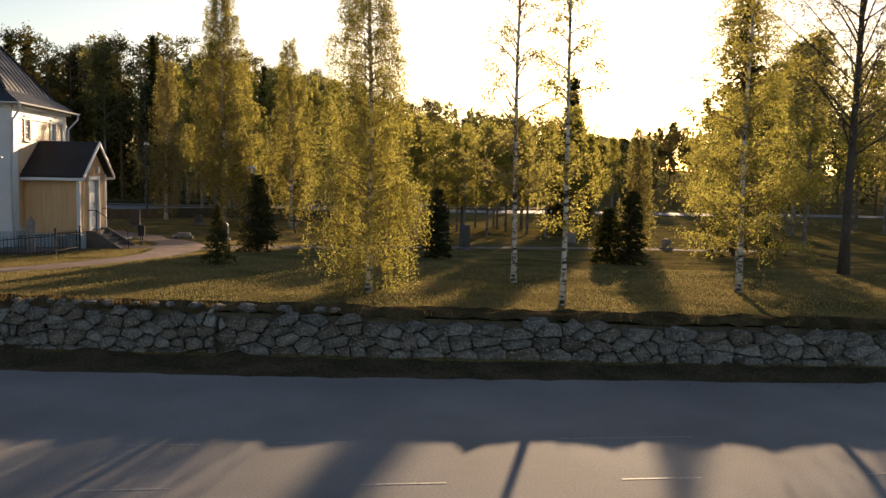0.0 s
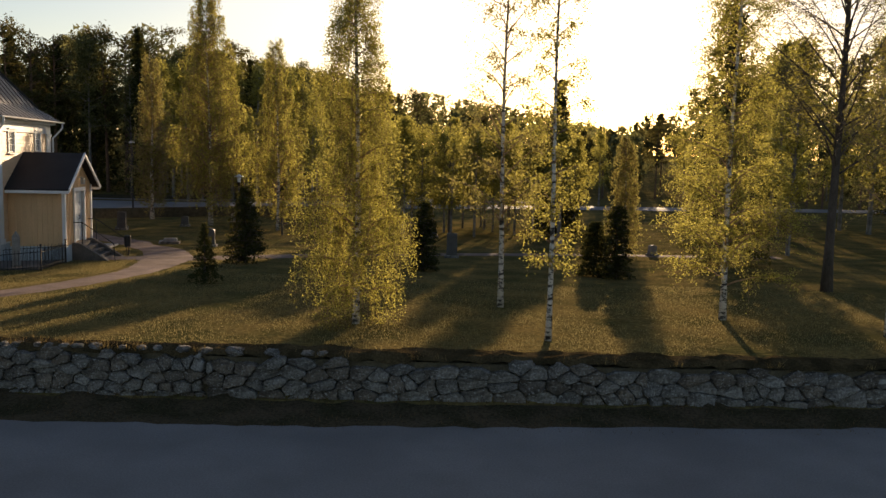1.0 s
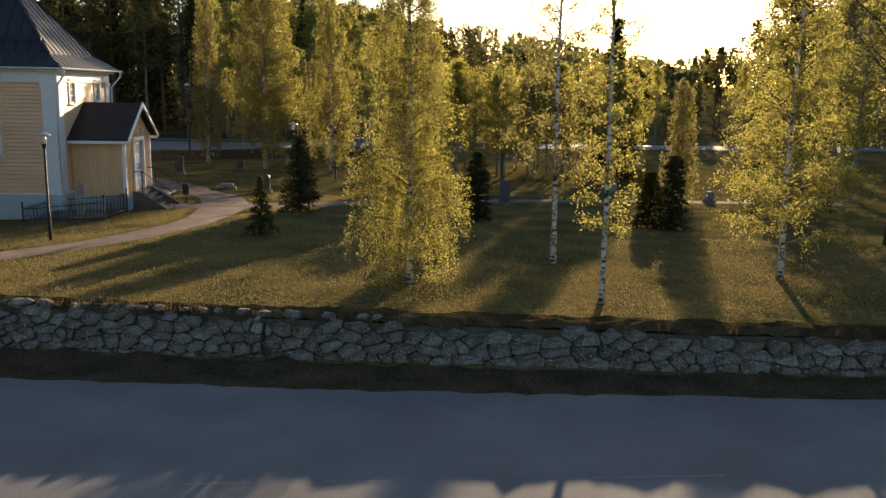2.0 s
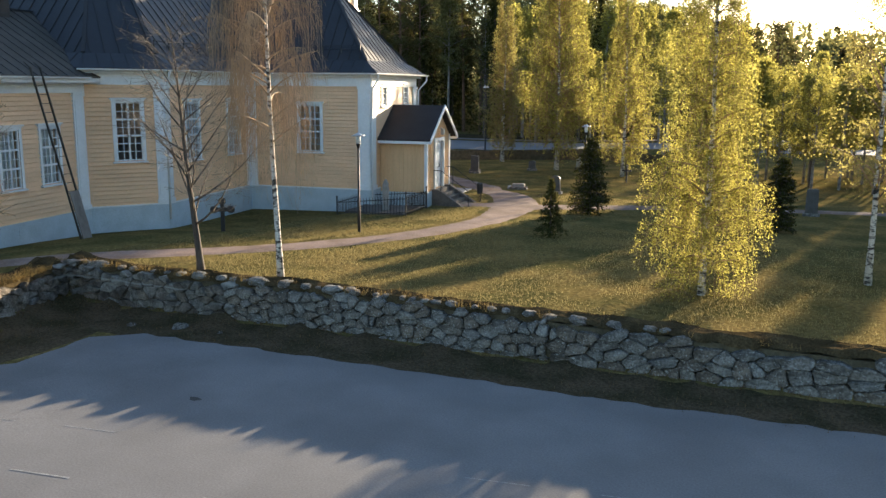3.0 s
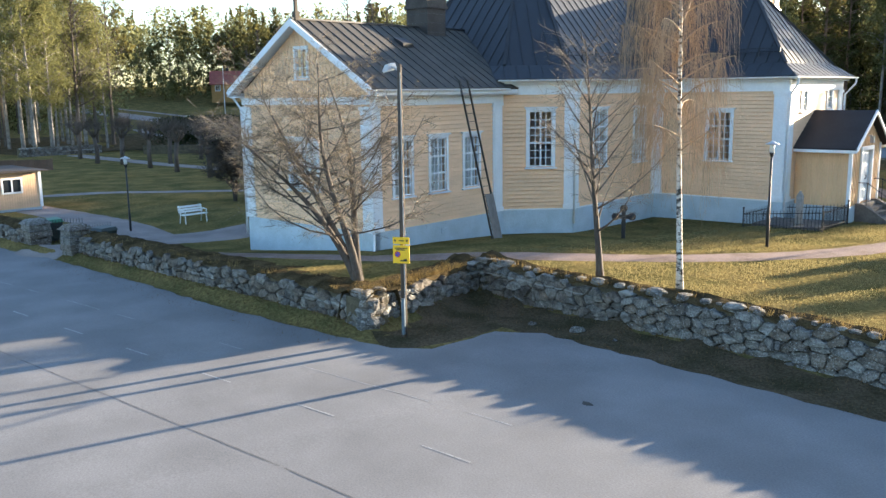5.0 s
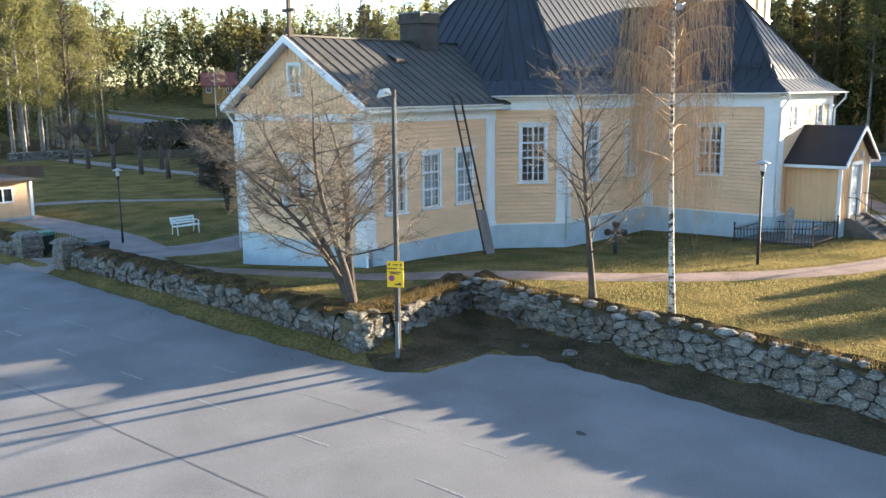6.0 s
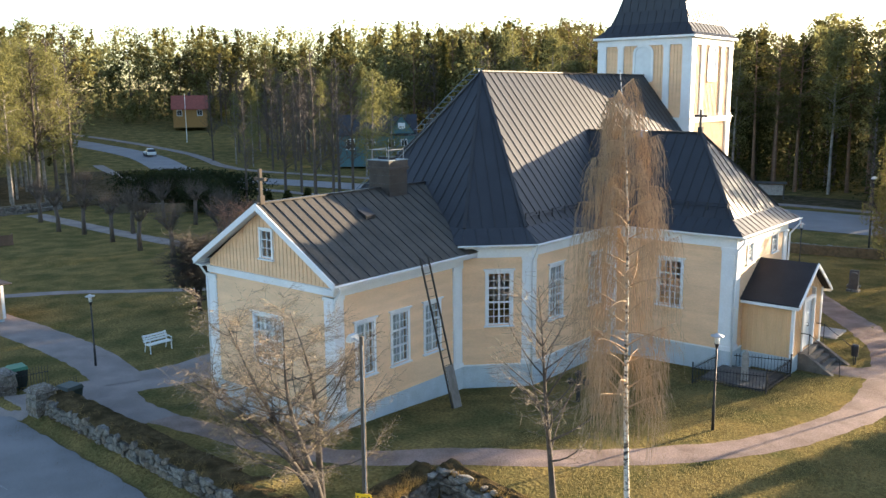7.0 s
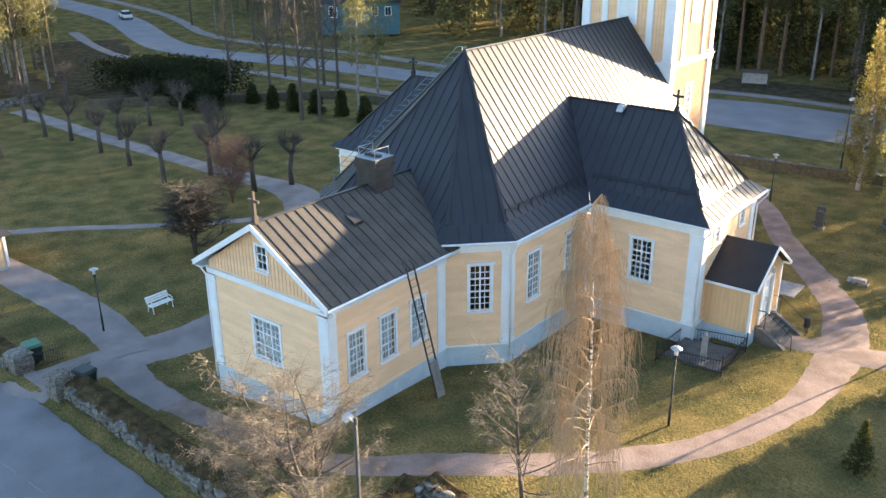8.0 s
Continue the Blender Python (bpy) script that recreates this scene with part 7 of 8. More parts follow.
def grave_slab():
    s = Solid()
    z = max(land(*ch(x, y)) for x in (7.2, 9.7) for y in (14.1, 16.4)) + 0.0
    s.prism([(7.1, 14.1, z - 0.3), (9.75, 14.05, z - 0.3), (9.75, 16.6, z - 0.3), (7.2, 16.4, z - 0.3)], [(7.12, 14.12, z + 0.08), (9.73, 14.07, z + 0.08), (9.73, 16.58, z + 0.08), (7.22, 16.38, z + 0.08)])
    return solo("grave_bed", s, M_STEP, "dark gravel bed inside the grave fence", "grave", "structure", church.matrix_world.copy())


grave_slab()


def slim_stone(x, y, w, d, h, mat, label, rot=13, top="flat", name="gravestone", base=True):
    t = thing(name, pose(x, y, land(x, y), 0, 0, rot), label, "gravestone", "gravestones")
    s = Solid()
    prof = [(-w / 2, 0), (w / 2, 0), (w / 2 * 0.94, h * 0.86)]
    if top == "round":
        prof += [(w / 2 * 0.94 * math.cos(a), h * 0.86 + h * 0.14 * math.sin(a)) for a in [math.pi * k / 6 for k in range(1, 6)]]
    elif top == "point":
        prof += [(0, h)]
    else:
        prof += [(w / 2 * 0.9, h), (-w / 2 * 0.9, h)]
    prof += [(-w / 2 * 0.94, h * 0.86)]
    s.prism([(x2, -d / 2, z) for x2, z in prof], [(x2, d / 2, z) for x2, z in prof])
    part("slab", s, mat, t)
    if base:
        s = Solid()
        s.prism([(-w * 0.7, -d, -0.2), (w * 0.7, -d, -0.2), (w * 0.7, d, -0.2), (-w * 0.7, d, -0.2)], [(-w * 0.65, -d * 0.9, 0.14), (w * 0.65, -d * 0.9, 0.14), (w * 0.65, d * 0.9, 0.14), (-w * 0.65, d * 0.9, 0.14)])
        part("base", s, M_STONE, t)
    return t


gx, gy = ch(8.75, 14.75)
slim_stone(gx, gy, 0.26, 0.16, 1.45, M_GREYSTONE, "tall narrow granite grave marker inside the iron fence", 13, "point")
slim_stone(-3.95, 42.6, 0.55, 0.22, 1.25, M_DARKSTONE, "upright dark gravestone on the lawn", 5)
slim_stone(-26.4, 52.6, 0.55, 0.25, 1.2, M_DARKSTONE, "dark upright gravestone near the rear wall", 10, "round")
slim_stone(-23.6, 56.0, 0.5, 0.2, 0.7, M_DARKSTONE, "dark low gravestone near the rear wall", 10, "round")
slim_stone(-17.3, 44.5, 0.55, 0.22, 1.0, M_DARKSTONE, "dark gravestone behind the small spruce", 8, "round")
slim_stone(-27.0, 53.8, 0.6, 0.22, 1.1, M_DARKSTONE, "dark upright gravestone beside the path", 20)
slim_stone(-20.2, 46.0, 0.75, 0.35, 0.32, M_GREYSTONE, "low grey block gravestone on the lawn", 15)
for k, (x, y) in enumerate([(-13.0, 55.0), (-9.5, 52.0), (-21.0, 58.5), (-6.5, 55.5), (1.5, 50.0), (-15.5, 60.5), (6.5, 47.0)]):
    slim_stone(x, y, 0.5, 0.2, 0.6 + 0.12 * (k % 3), M_DARKSTONE if k % 2 else M_GREYSTONE, "small worn gravestone on the lawn", 4 + 5 * k, ("round", "flat", "point")[k % 3])

s = Solid()
s.prism([(-0.42, -0.32, -0.1), (0.42, -0.32, -0.1), (0.42, 0.32, -0.1), (-0.42, 0.32, -0.1)], [(-0.40, -0.30, 0.10), (0.40, -0.30, 0.10), (0.40, 0.30, 0.16), (-0.40, 0.30, 0.16)])
solo("grave_plaque", s, M_GREYSTONE, "flat grey stone plaque lying in the grass", "gravestone", "", pose(-20.48, 46.09, land(-20.48, 46.09), 0, 0, 20))
gx, gy = -22.17, 41.77
s = Solid()
s.prism([(-0.75, -1.0, -0.1), (0.75, -1.0, -0.1), (0.75, 1.0, -0.1), (-0.75, 1.0, -0.1)], [(-0.72, -0.97, 0.07), (0.72, -0.97, 0.07), (0.72, 0.97, 0.07), (-0.72, 0.97, 0.07)])
solo("stone_slab", s, M_GREYSTONE, "flat grey stone slab beside the church steps", "stone slab", "structure", pose(gx, gy, land(gx, gy), 0, 0, 13.3))


def grave_cross(x, y, h, w, mat, label, rot, thick=0.06, lobes=False):
    t = thing("grave_cross", pose(x, y, land(x, y), 0, 0, rot), label, "grave cross", "grave crosses")
    s = Solid()
    s.box(-thick, -thick * 0.7, -0.2, thick, thick * 0.7, h)
    part("upright", s, mat, t)
    s = Solid()
    s.box(-w / 2, -thick * 0.6, h * 0.66, w / 2, thick * 0.6, h * 0.66 + thick * 2)
    part("arm", s, mat, t)
    if lobes:
        for x2, z2 in ((-w / 2, h * 0.66 + thick), (w / 2, h * 0.66 + thick), (0, h)):
            s = Solid()
            s.ball((x2, 0, z2), thick * 2.0, 5, 8)
            part("lobe", s, mat, t)
    return t


gx, gy = ch(4.35, 8.75)
grave_cross(gx, gy, 1.15, 0.62, M_BLACK, "black cast-iron cross with round ends beside the church", 40, 0.075, True)
grave_cross(-16.0, 53.4, 1.1, 0.6, M_BLACK, "thin dark grave cross on the far lawn", 5, 0.05)


# ---- forecourt ----
def bench():
    bx, by = ch(-16.85, 3.6)
    t = thing("bench", pose(bx, by, land(bx, by) + 0.05, 0, 0, 13.3 + 90), "white slatted park bench with curved arms on the gravel", "bench")
    L = 1.36
    for k in range(4):
        s = Solid()
        s.box(-L / 2, -0.02 + 0.11 * k, 0.42, L / 2, 0.07 + 0.11 * k, 0.45)
        part("seat_slat", s, M_BENCH, t)
    for k in range(3):
        s = Solid()
        z = 0.52 + 0.12 * k
        s.prism([(-L / 2, 0.44 + 0.04 * k, z), (L / 2, 0.44 + 0.04 * k, z), (L / 2, 0.47 + 0.04 * k, z), (-L / 2, 0.47 + 0.04 * k, z)], [(-L / 2, 0.47 + 0.04 * k, z + 0.09), (L / 2, 0.47 + 0.04 * k, z + 0.09), (L / 2, 0.50 + 0.04 * k, z + 0.09), (-L / 2, 0.50 + 0.04 * k, z + 0.09)])
        part("back_slat", s, M_BENCH, t)
    for x in (-L / 2 + 0.08, L / 2 - 0.08):
        s = Solid()
        s.tube([(x, -0.02, 0), (x, 0.02, 0.42), (x, -0.04, 0.64), (x, 0.25, 0.68), (x, 0.47, 0.6)], [0.025] * 5, 6)
        part("arm_leg", s, M_BENCH, t)
        s = Solid()
        s.tube([(x, 0.52, 0), (x, 0.42, 0.42), (x, 0.56, 0.88)], [0.025] * 3, 6)
        part("back_leg", s, M_BENCH, t)
    return t


bench()


def gate_post(lx, ly, label):
    gx, gy = ch(lx, ly)
    t = thing("gate_post", pose(gx, gy, land(gx, gy), 0, 0, 13.3), label, "gate post", "gate posts")
    rnd = random.Random(int(lx * 10))
    for k in range(4):
        s = Solid()
        w = 0.46 + rnd.uniform(-0.04, 0.03)
        z0, z1 = -0.2 + 0.28 * k, 0.06 + 0.28 * k
        s.prism([(-w, -w, z0), (w, -w, z0), (w, w, z0), (-w, w, z0)], [(-w + 0.02, -w + 0.02, z1), (w - 0.02, -w + 0.02, z1), (w - 0.02, w - 0.02, z1), (-w + 0.02, w - 0.02, z1)])
        part("block", s, M_STONE, t)
    s = Solid()
    s.prism([(-0.52, -0.52, 0.92), (0.52, -0.52, 0.92), (0.52, 0.52, 0.92), (-0.52, 0.52, 0.92)], [(-0.30, -0.30, 1.12), (0.30, -0.30, 1.12), (0.30, 0.30, 1.12), (-0.30, 0.30, 1.12)])
    part("cap", s, M_STONE, t, "mossy grey capstone")
    return t


gate_post(-12.7, -4.45, "square granite gate post with a sloping mossy cap")
gate_post(-16.4, -4.45, "square granite gate post with a sloping mossy cap")


def gate_leaf(lx, ly, turn):
    gx, gy = ch(lx, ly)
    t = thing("iron_gate", pose(gx, gy, land(gx, gy), 0, 0, turn), "open black iron gate leaf with upright bars", "gate", "gate leaves")
    for z in (0.15, 0.75):
        s = Solid()
        s.box(0, -0.015, z, 1.25, 0.015, z + 0.03)
        part("rail", s, M_BLACK, t)
    for k in range(11):
        s = Solid()
        x = 0.02 + 0.12 * k
        s.tube([(x, 0, 0.08), (x, 0, 1.0), (x, 0, 1.08)], [0.012, 0.012, 0.003], 4)
        part("bar", s, M_BLACK, t)
    return t


gate_leaf(-13.1, -3.9, 13.3 + 98)
gate_leaf(-16.0, -3.9, 13.3 + 80)


def wheelie_bin(lx, ly, rot, lid):
    gx, gy = ch(lx, ly)
    t = thing("rubbish_bin", pose(gx, gy, land(gx, gy) + 0.03, 0, 0, rot), "dark rubbish bin with a sloping lid behind the gate post", "rubbish bin", "rubbish bins")
    s = Solid()
    s.prism([(-0.32, -0.28, 0.05), (0.32, -0.28, 0.05), (0.32, 0.28, 0.05), (-0.32, 0.28, 0.05)], [(-0.42, -0.36, 0.85), (0.42, -0.36, 0.85), (0.42, 0.36, 0.85), (-0.42, 0.36, 0.85)])
    part("body", s, M_BINDARK, t)
    s = Solid()
    s.prism([(-0.45, -0.39, 0.85), (0.45, -0.39, 0.85), (0.45, 0.39, 0.85), (-0.45, 0.39, 0.85)], [(-0.38, -0.30, 0.97), (0.38, -0.30, 0.97), (0.38, 0.34, 0.99), (-0.38, 0.34, 0.99)])
    part("lid", s, lid, t)
    return t


wheelie_bin(-12.6, -3.35, 20, M_BINDARK)
wheelie_bin(-16.9, -3.55, 5, M_BIN)


def litter_bin():
    gx, gy = ch(11.55, 20.75)
    t = thing("litter_bin", pose(gx, gy, land(gx, gy), 0, 0, 10), "small black litter bin on a post beside the path", "litter bin")
    s = Solid()
    s.tube([(0.0, 0.0, -0.2), (0.0, 0.0, 0.95)], [0.025, 0.025], 6)
    part("post", s, M_BLACK, t)
    s = Solid()
    s.tube([(0.0, -0.17, 0.45), (0.0, -0.17, 0.9), (0.0, -0.17, 0.97)], [0.14, 0.16, 0.13], 10)
    part("bucket", s, M_BLACK, t)
    return t


litter_bin()


def shed():
    t = thing("shed", pose(-56.0, 8.1, land(-56, 8.1), 0, 0, 12), "small yellow boarded shed with a white-framed window", "shed")
    s = Solid()
    s.box(-2.3, -2.6, -0.2, 2.3, 0.6, 0.18)
    part("footing", s, M_PLINTH, t)
    for k in range(24):
        s = Solid()
        y = -2.6 + 0.133 * k
        s.box(2.3, y, 0.18, 2.33, y + 0.125, 2.25)
        part("board", s, M_YELLOW, t)
    s = Solid()
    s.box(-2.3, -2.6, 0.18, 2.3, 0.6, 2.25)
    part("wall", s, M_YELLOW, t)
    s = Solid()
    s.box(2.30, 0.5, 0.18, 2.37, 0.66, 2.3)
    part("corner_board", s, M_WHITE, t)
    w = Solid()
    for p in ((-1.55, 1.05, -0.4, 1.15), (-1.55, 1.85, -0.4, 1.95), (-1.55, 1.15, -1.45, 1.85), (-0.5, 1.15, -0.4, 1.85), (-1.02, 1.15, -0.94, 1.85)):
        w.box(2.33, p[0], p[1], 2.39, p[2], p[3])
    wf = part("window", w, M_WHITE, t)
    s = Solid()
    s.box(2.331, -1.45, 1.15, 2.345, -0.5, 1.85)
    part("pane", s, M_GLASSDARK, wf)
    s = Solid()
    s.prism([(-2.7, -3.0, 2.25), (2.8, -3.0, 2.25), (2.8, 1.0, 2.25), (-2.7, 1.0, 2.25)], [(-2.7, -3.0, 2.42), (2.8, -3.0, 2.42), (2.8, 1.0, 2.30), (-2.7, 1.0, 2.30)])
    part("roof", s, M_PORCHROOF, t)
    return t


shed()
for k in range(9):
    x, y = -80.7, 14.1 - 1.5 * k
    s = Solid()
    s.box(-0.73, -0.03, -0.1, 0.70, 0.03, 0.9 + 0.04 * (k % 3))
    s.box(0.67, -0.07, -0.1, 0.75, 0.07, 1.0)
    solo("fence_panel", s, M_BROWN, "dark brown wooden fence panel beyond the shed", "fence panel", "", pose(x, y, land(x, y), 0, 0, 90), group="fence panels")


# ---- houses ----
def house(name, x, y, z, rot, w, d, wall_h, roof_h, wall_mat, roof_mat, label, wins, gable_win=False):
    """A wooden house: walls, roof with eaves, chimney and windows on the side that faces -y."""
    t = thing(name, pose(x, y, z, 0, 0, rot), label, "house")
    s = Solid()
    s.prism([(-w / 2, -d / 2, -2.0), (w / 2, -d / 2, -2.0), (w / 2, d / 2, -2.0), (-w / 2, d / 2, -2.0)], [(-w / 2, -d / 2, wall_h), (w / 2, -d / 2, wall_h), (w / 2, d / 2, wall_h), (-w / 2, d / 2, wall_h)])
    s.prism([(-w / 2, -d / 2, wall_h), (-w / 2, d / 2, wall_h), (-w / 2, 0, wall_h + roof_h)], [(w / 2, -d / 2, wall_h), (w / 2, d / 2, wall_h), (w / 2, 0, wall_h + roof_h)])
    part("wall", s, wall_mat, t)
    for sy in (-1, 1):
        s = Solid()
        e, o = d / 2 + 0.5, w / 2 + 0.4
        drop = roof_h * 0.5 / (d / 2)
        s.prism([(-o, sy * e, wall_h - drop), (o, sy * e, wall_h - drop), (o, 0, wall_h + roof_h), (-o, 0, wall_h + roof_h)], [(-o, sy * e, wall_h - drop + 0.15), (o, sy * e, wall_h - drop + 0.15), (o, 0, wall_h + roof_h + 0.15), (-o, 0, wall_h + roof_h + 0.15)])
        part("roof", s, roof_mat, t)
    s = Solid()
    s.box(-0.4, -0.1, wall_h + roof_h * 0.5, 0.3, 0.6, wall_h + roof_h + 0.9)
    part("chimney", s, M_BRICKDARK, t)
    for px, pz, ww, hh in wins:
        s = Solid()
        s.box(px - ww / 2 - 0.12, -d / 2 - 0.06, pz - 0.12, px + ww / 2 + 0.12, -d / 2 + 0.02, pz + hh + 0.12)
        f = part("window", s, M_WHITE, t)
        for q in (-1, 1):
            s = Solid()
            s.box(px + (0.03 if q > 0 else -ww / 2), -d / 2 - 0.075, pz, px + (ww / 2 if q > 0 else -0.03), -d / 2 - 0.05, pz + hh)
            part("pane", s, M_GLASSDARK, f)
    return t


house("red_roofed_house", -219.5, 84.5, 6.2, 68, 8.4, 7.0, 2.9, 3.0, M_HOUSE_Y, M_REDROOF, "ochre wooden house with a red roof on the rise", [(-2.6, 1.0, 1.1, 1.3), (2.4, 1.0, 1.1, 1.3)])
hs = house("blue_house", -128.0, 83.0, 2.0, 56, 13.0, 7.5, 3.6, 3.0, M_HOUSE_B, M_ROOF, "blue-green wooden house with a dormer and white windows", [(-4.6, 1.0, 1.2, 1.6), (-1.0, 1.0, 1.1, 1.5), (2.4, 1.2, 0.9, 1.3), (4.6, 1.2, 0.9, 1.3)])
s = Solid()
s.prism([(2.0, -4.2, 3.6), (6.4, -4.2, 3.6), (4.2, -4.2, 6.6)], [(2.0, 0.0, 3.6), (6.4, 0.0, 3.6), (4.2, 0.0, 6.6)])
dm = part("dormer", s, M_HOUSE_B, hs)
s = Solid()
s.box(3.6, -4.28, 4.4, 4.8, -4.2, 5.4)
part("dormer_window", s, M_WHITE, dm)
for sx in (-1, 1):
    s = Solid()
    s.prism([(4.2 + sx * 2.6, -4.5, 3.2), (4.2 + sx * 2.6, 0.2, 3.2), (4.2, 0.2, 6.75), (4.2, -4.5, 6.75)], [(4.2 + sx * 2.6, -4.5, 3.35), (4.2 + sx * 2.6, 0.2, 3.35), (4.2, 0.2, 6.9), (4.2, -4.5, 6.9)])
    part("dormer_roof", s, M_ROOF, hs)

fp = Solid()
fp.tube([(0, 0, -1), (0, 0, 11)], [0.09, 0.05], 7)
solo("flagpole", fp, M_BENCH, "tall white flagpole near the red-roofed house", "flagpole", "", pose(-193, 73.2, land(-193, 73.2)))


def notice_board():
    t = thing("notice_board", pose(-57.2, 92.2, land(-57.2, 92.2), 0, 0, 30), "roofed notice board with a pale panel at the forest edge", "notice board")
    for x in (-1.5, 1.5):
        s = Solid()
        s.box(x - 0.07, -0.07, -0.2, x + 0.07, 0.07, 2.0)
        part("post", s, M_TAR, t)
    s = Solid()
    s.box(-1.4, -0.04, 0.6, 1.4, 0.04, 1.8)
    part("panel", s, M_GREYSTONE, t)
    s = Solid()
    s.prism([(-1.8, -0.35, 1.95), (1.8, -0.35, 1.95), (1.8, 0.35, 1.95), (-1.8, 0.35, 1.95)], [(-1.8, 0, 2.2), (1.8, 0, 2.2), (1.8, 0.02, 2.2), (-1.8, 0.02, 2.2)])
    part("roof", s, M_TAR, t)
    return t


notice_board()


def car(x, y, rot, mat, label):
    t = thing("car", pose(x, y, land(x, y) + 0.12, 0, 0, rot), label, "car")
    s = Solid()
    low = [(-2.1, 0.35), (-2.15, 0.75), (-1.75, 0.92), (1.3, 0.92), (2.05, 0.75), (2.1, 0.35)]
    s.prism([(a, -0.85, b) for a, b in low], [(a, 0.85, b) for a, b in low])
    part("body", s, mat, t)
    s = Solid()
    s.prism([(-1.9, -0.8, 0.9), (0.9, -0.8, 0.9), (0.9, 0.8, 0.9), (-1.9, 0.8, 0.9)], [(-1.5, -0.62, 1.45), (0.15, -0.62, 1.45), (0.15, 0.62, 1.45), (-1.5, 0.62, 1.45)])
    cab = part("cabin", s, M_GLASSDARK, t)
    s = Solid()
    s.prism([(-1.52, -0.64, 1.43), (0.18, -0.64, 1.43), (0.18, 0.64, 1.43), (-1.52, 0.64, 1.43)], [(-1.4, -0.58, 1.50), (0.05, -0.58, 1.50), (0.05, 0.58, 1.50), (-1.4, 0.58, 1.50)])
    part("roof_panel", s, mat, cab)
    for px in (-1.35, 1.3):
        for py in (-0.86, 0.86):
            s = Solid()
            s.tube([(px, py - 0.09, 0.32), (px, py + 0.09, 0.32)], [0.32, 0.32], 14)
            part("wheel", s, M_BLACK, t)
    return t


car(-170.5, 57.0, 172, M_BENCH, "white estate car on the main road")
car(-12.6, 88.6, 15, M_LAMPHEAD, "silver car on the main road beyond the graves")



def field_stone(x, y, r, seed):
    """A loose stone: a ball pushed in and out of round."""
    s = Solid()
    n, m = 6, 9
    for k in range(n + 1):
        for q in range(m):
            a, b = math.pi * k / n, 2 * math.pi * q / m
            v = Vector((math.sin(a) * math.cos(b), math.sin(a) * math.sin(b), math.cos(a)))
            s.v.append(tuple(v * r * (1 + 0.45 * noise.noise(v * 1.3 + Vector((seed, 0, 0))))))
    for k in range(n):
        for q in range(m):
            a, b = k * m + q, k * m + (q + 1) % m
            s.f.append((a, a + m, b + m, b))
            s.m.append(0)
    ob = solo("loose_stone", s, M_STONE, "loose grey stone lying on the verge", "stone", "", pose(x, y, land(x, y) + r * 0.25, 0, 0, 40 * seed), group="loose stones")
    ob.scale = (1.2, 0.9, 0.65)


for n, (x, y, r) in enumerate(((-16.34, 14.11, 0.1), (-15.09, 14.51, 0.17), (-13.9, 14.6, 0.07), (-13.52, 15.5, 0.06))):
    field_stone(x, y, r, n + 1)

s = Solid()
ring = [(-11.16 + 0.12 * math.cos(a) * (1 + 0.3 * math.sin(3 * a)), 11.02 + 0.08 * math.sin(a), 0.040) for a in [2 * math.pi * k / 14 for k in range(14)]]
s.prism([(x, y, 0.030) for x, y, z in ring], ring)
solo("tar_spot", s, M_TAR, "small dark tar spot on the asphalt", "road stain", "structure")


# ---- grass ----
def blades(name, places, height, width, mat, label, category, seed, droop=0.5):
    """Grass blades, one bent pointed strip at each place."""
    rnd = random.Random(seed)
    s = Solid()
    for x, y, z in places:
        a = rnd.uniform(0, 6.283)
        h = height * rnd.uniform(0.4, 1.2)
        c, d = math.cos(a), math.sin(a)
        k = h * droop * rnd.uniform(0.3, 1.5)
        w = width * rnd.uniform(0.6, 1.2)
        i = len(s.v)
        s.v.extend([(x - d * w, y + c * w, z - 0.01), (x + d * w, y - c * w, z - 0.01), (x + c * k, y + d * k, z + h)])
        s.f.append((i, i + 1, i + 2))
        s.m.append(0)
    return solo(name, s, mat, label, category, "stuff")


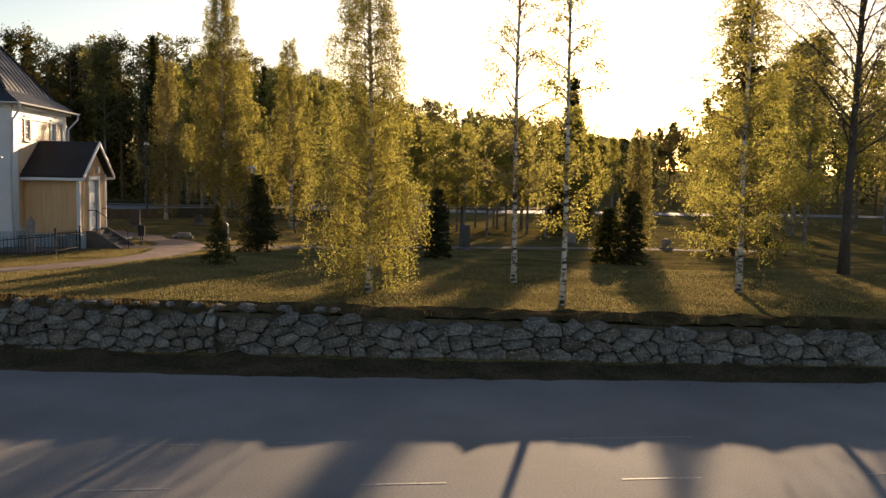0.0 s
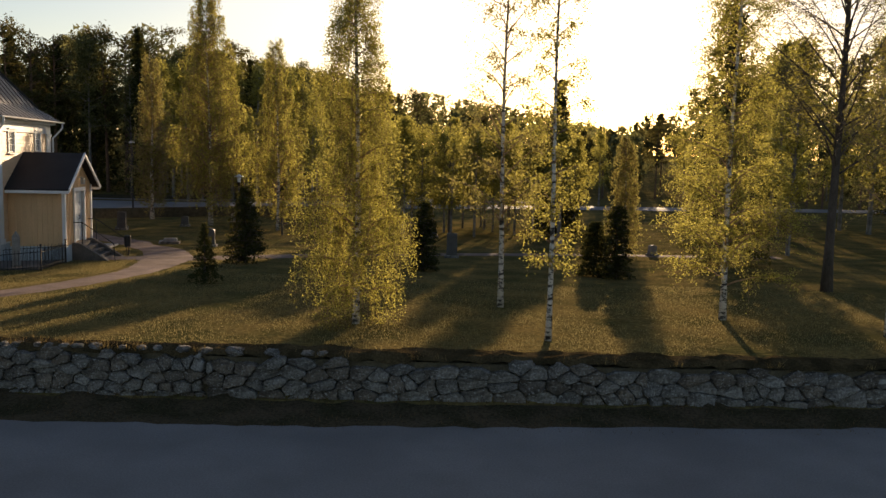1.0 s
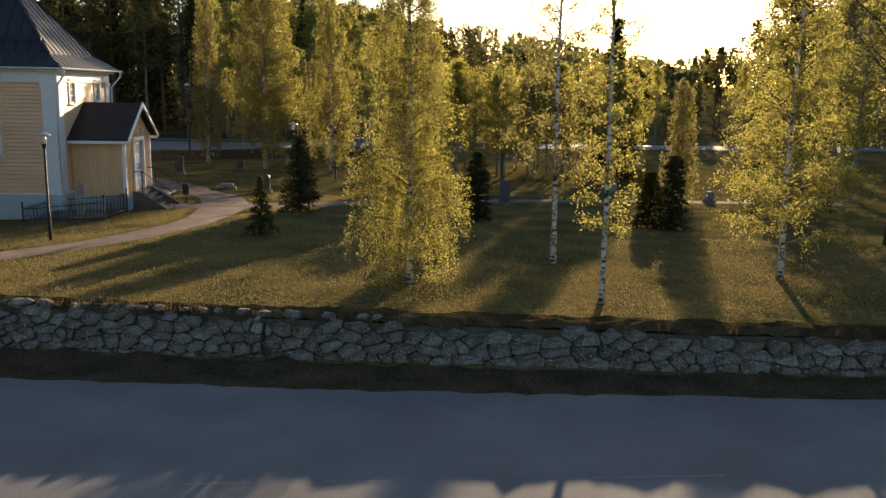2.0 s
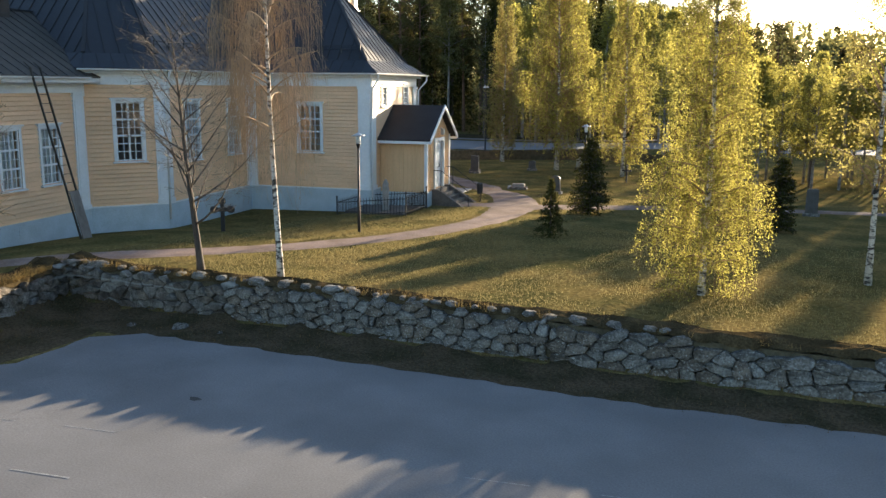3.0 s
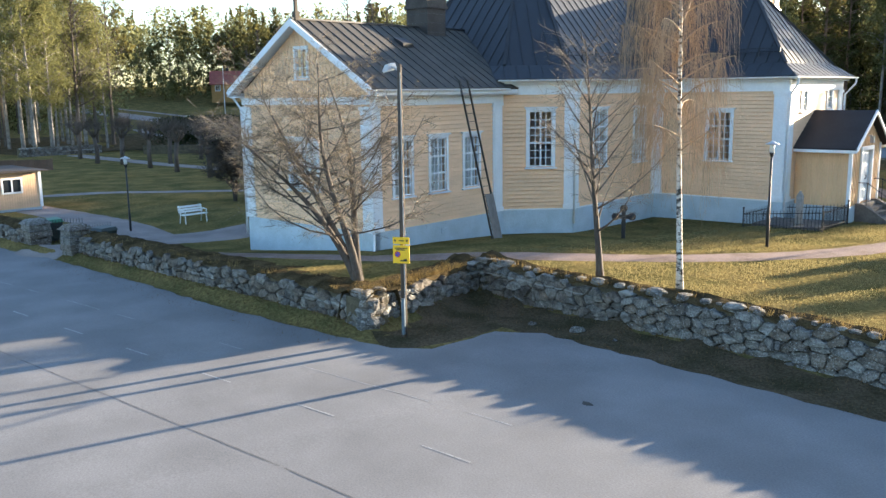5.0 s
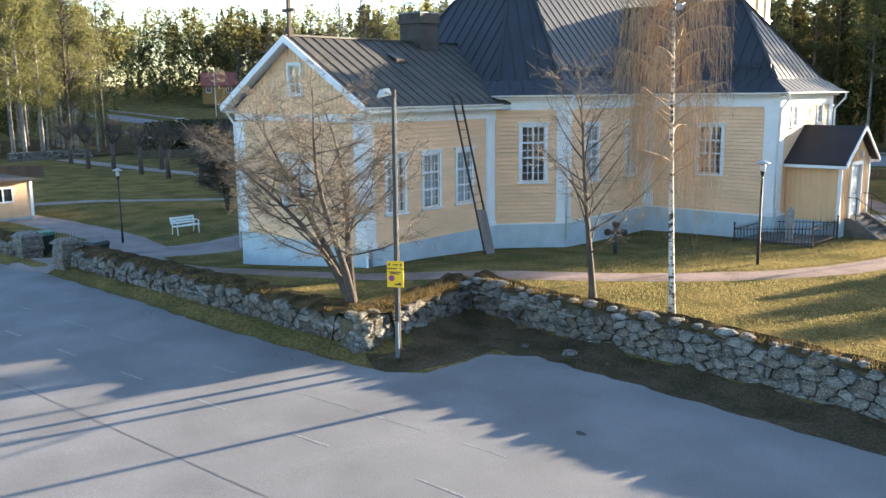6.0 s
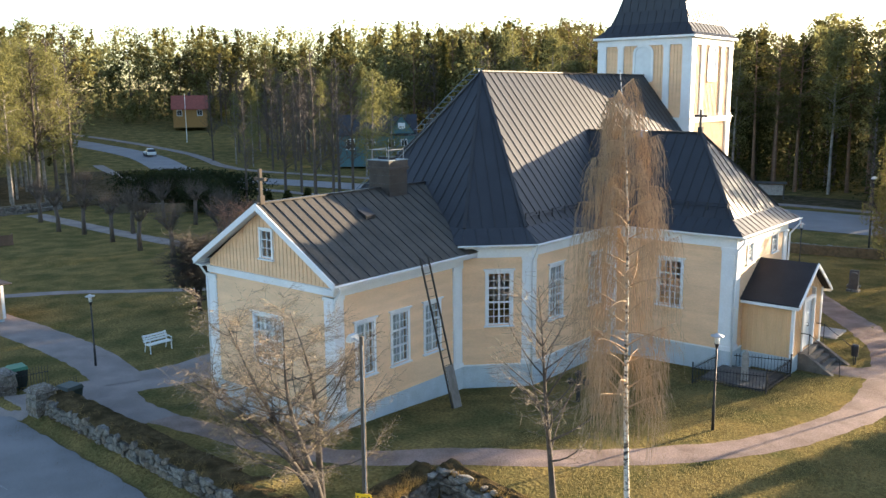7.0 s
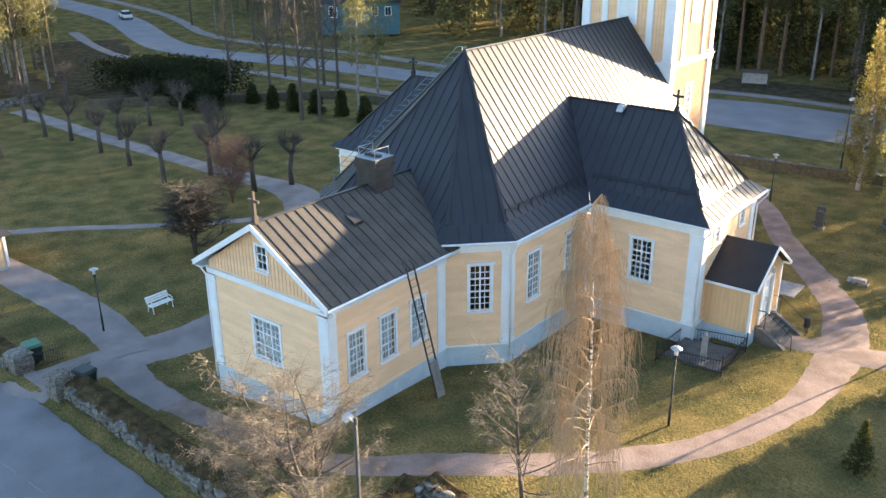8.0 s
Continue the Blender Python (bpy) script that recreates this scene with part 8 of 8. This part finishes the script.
def wall_tufts():
    rnd = random.Random(91)
    out = []
    for a, b, top, per in ((WALL[0], WALL[1], (0.82, 0.90), 60), (WALL[1], WALL[2], (0.92, 0.97), 420), (WALL[2], WALL[3], (1.05, 0.98), 80), (WALL[3], WALL[4], (0.95, 0.87), 16), (WALL[4], WALL[5], (0.86, 0.83), 16)):
        d, n, length = frame_of(a, b)
        for _ in range(int(length * per / 6)):
            t, off = length * rnd.random(), -0.02 - 0.75 * rnd.random() ** 1.6
            if noise.noise(Vector((a[0] + t * 0.8, off * 2, 5.0))) < -0.05:
                continue
            for _ in range(9):
                u = t + rnd.gauss(0, 0.07)
                o = off + rnd.gauss(0, 0.05)
                x, y = a[0] + d.x * u + n.x * o, a[1] + d.y * u + n.y * o
                out.append((x, y, land(a[0] + d.x * u + n.x * 0.4, a[1] + d.y * u + n.y * 0.4) + top[0] + (top[1] - top[0]) * t / length - 0.01))
    return out


blades("dry_grass", wall_tufts(), 0.15, 0.008, M_DRYGRASS, "dry golden grass tufts on top of the wall", "grass", 92, 0.9)


def lawn_blades(x0, x1, y0, y1, count, seed):
    rnd = random.Random(seed)
    out = []
    while len(out) < count:
        x, y = rnd.uniform(x0, x1), rnd.uniform(y0, y1)
        if inside((x, y)) < 0.7 or noise.noise(Vector((x * 0.5, y * 0.5, 2.0))) < rnd.uniform(-0.5, 0.2):
            continue
        c = Vector((x - O_CH[0], y - O_CH[1]))
        u, v = c.x * CV[0] + c.y * CV[1], c.x * CU[0] + c.y * CU[1]
        if u < 2.0 or any(seg_dist((x, y), p[:2], q[:2])[0] < (p[2] + q[2]) / 4 + 0.1 for p, q in zip(PATH_MAIN, PATH_MAIN[1:])):
            continue
        out.append((x, y, land(x, y)))
    return out


blades("grass", lawn_blades(-21, -12, 15.5, 44, 75000, 97), 0.05, 0.012, M_BLADE, "yellowish spring grass beside the gravel path", "grass", 98, 0.7)
blades("grass", lawn_blades(-12, 12, 16.5, 32, 65000, 93), 0.05, 0.012, M_BLADE, "short yellowish spring grass on the lawn", "grass", 94, 0.7)


def verge_blades():
    rnd = random.Random(95)
    out = []
    for a, b in zip(WALL, WALL[1:]):
        d, n, length = frame_of(a, b)
        for _ in range(int(length * 160)):
            t, off = length * rnd.random(), 0.02 + 1.7 * rnd.random() ** 1.5
            x, y = a[0] + d.x * t + n.x * off, a[1] + d.y * t + n.y * off
            out.append((x, y, land(x, y) + 0.01))
    return out


blades("grass", verge_blades(), 0.07, 0.010, M_LITTER, "brown dead grass and leaves on the verge below the wall", "grass", 96, 0.9)
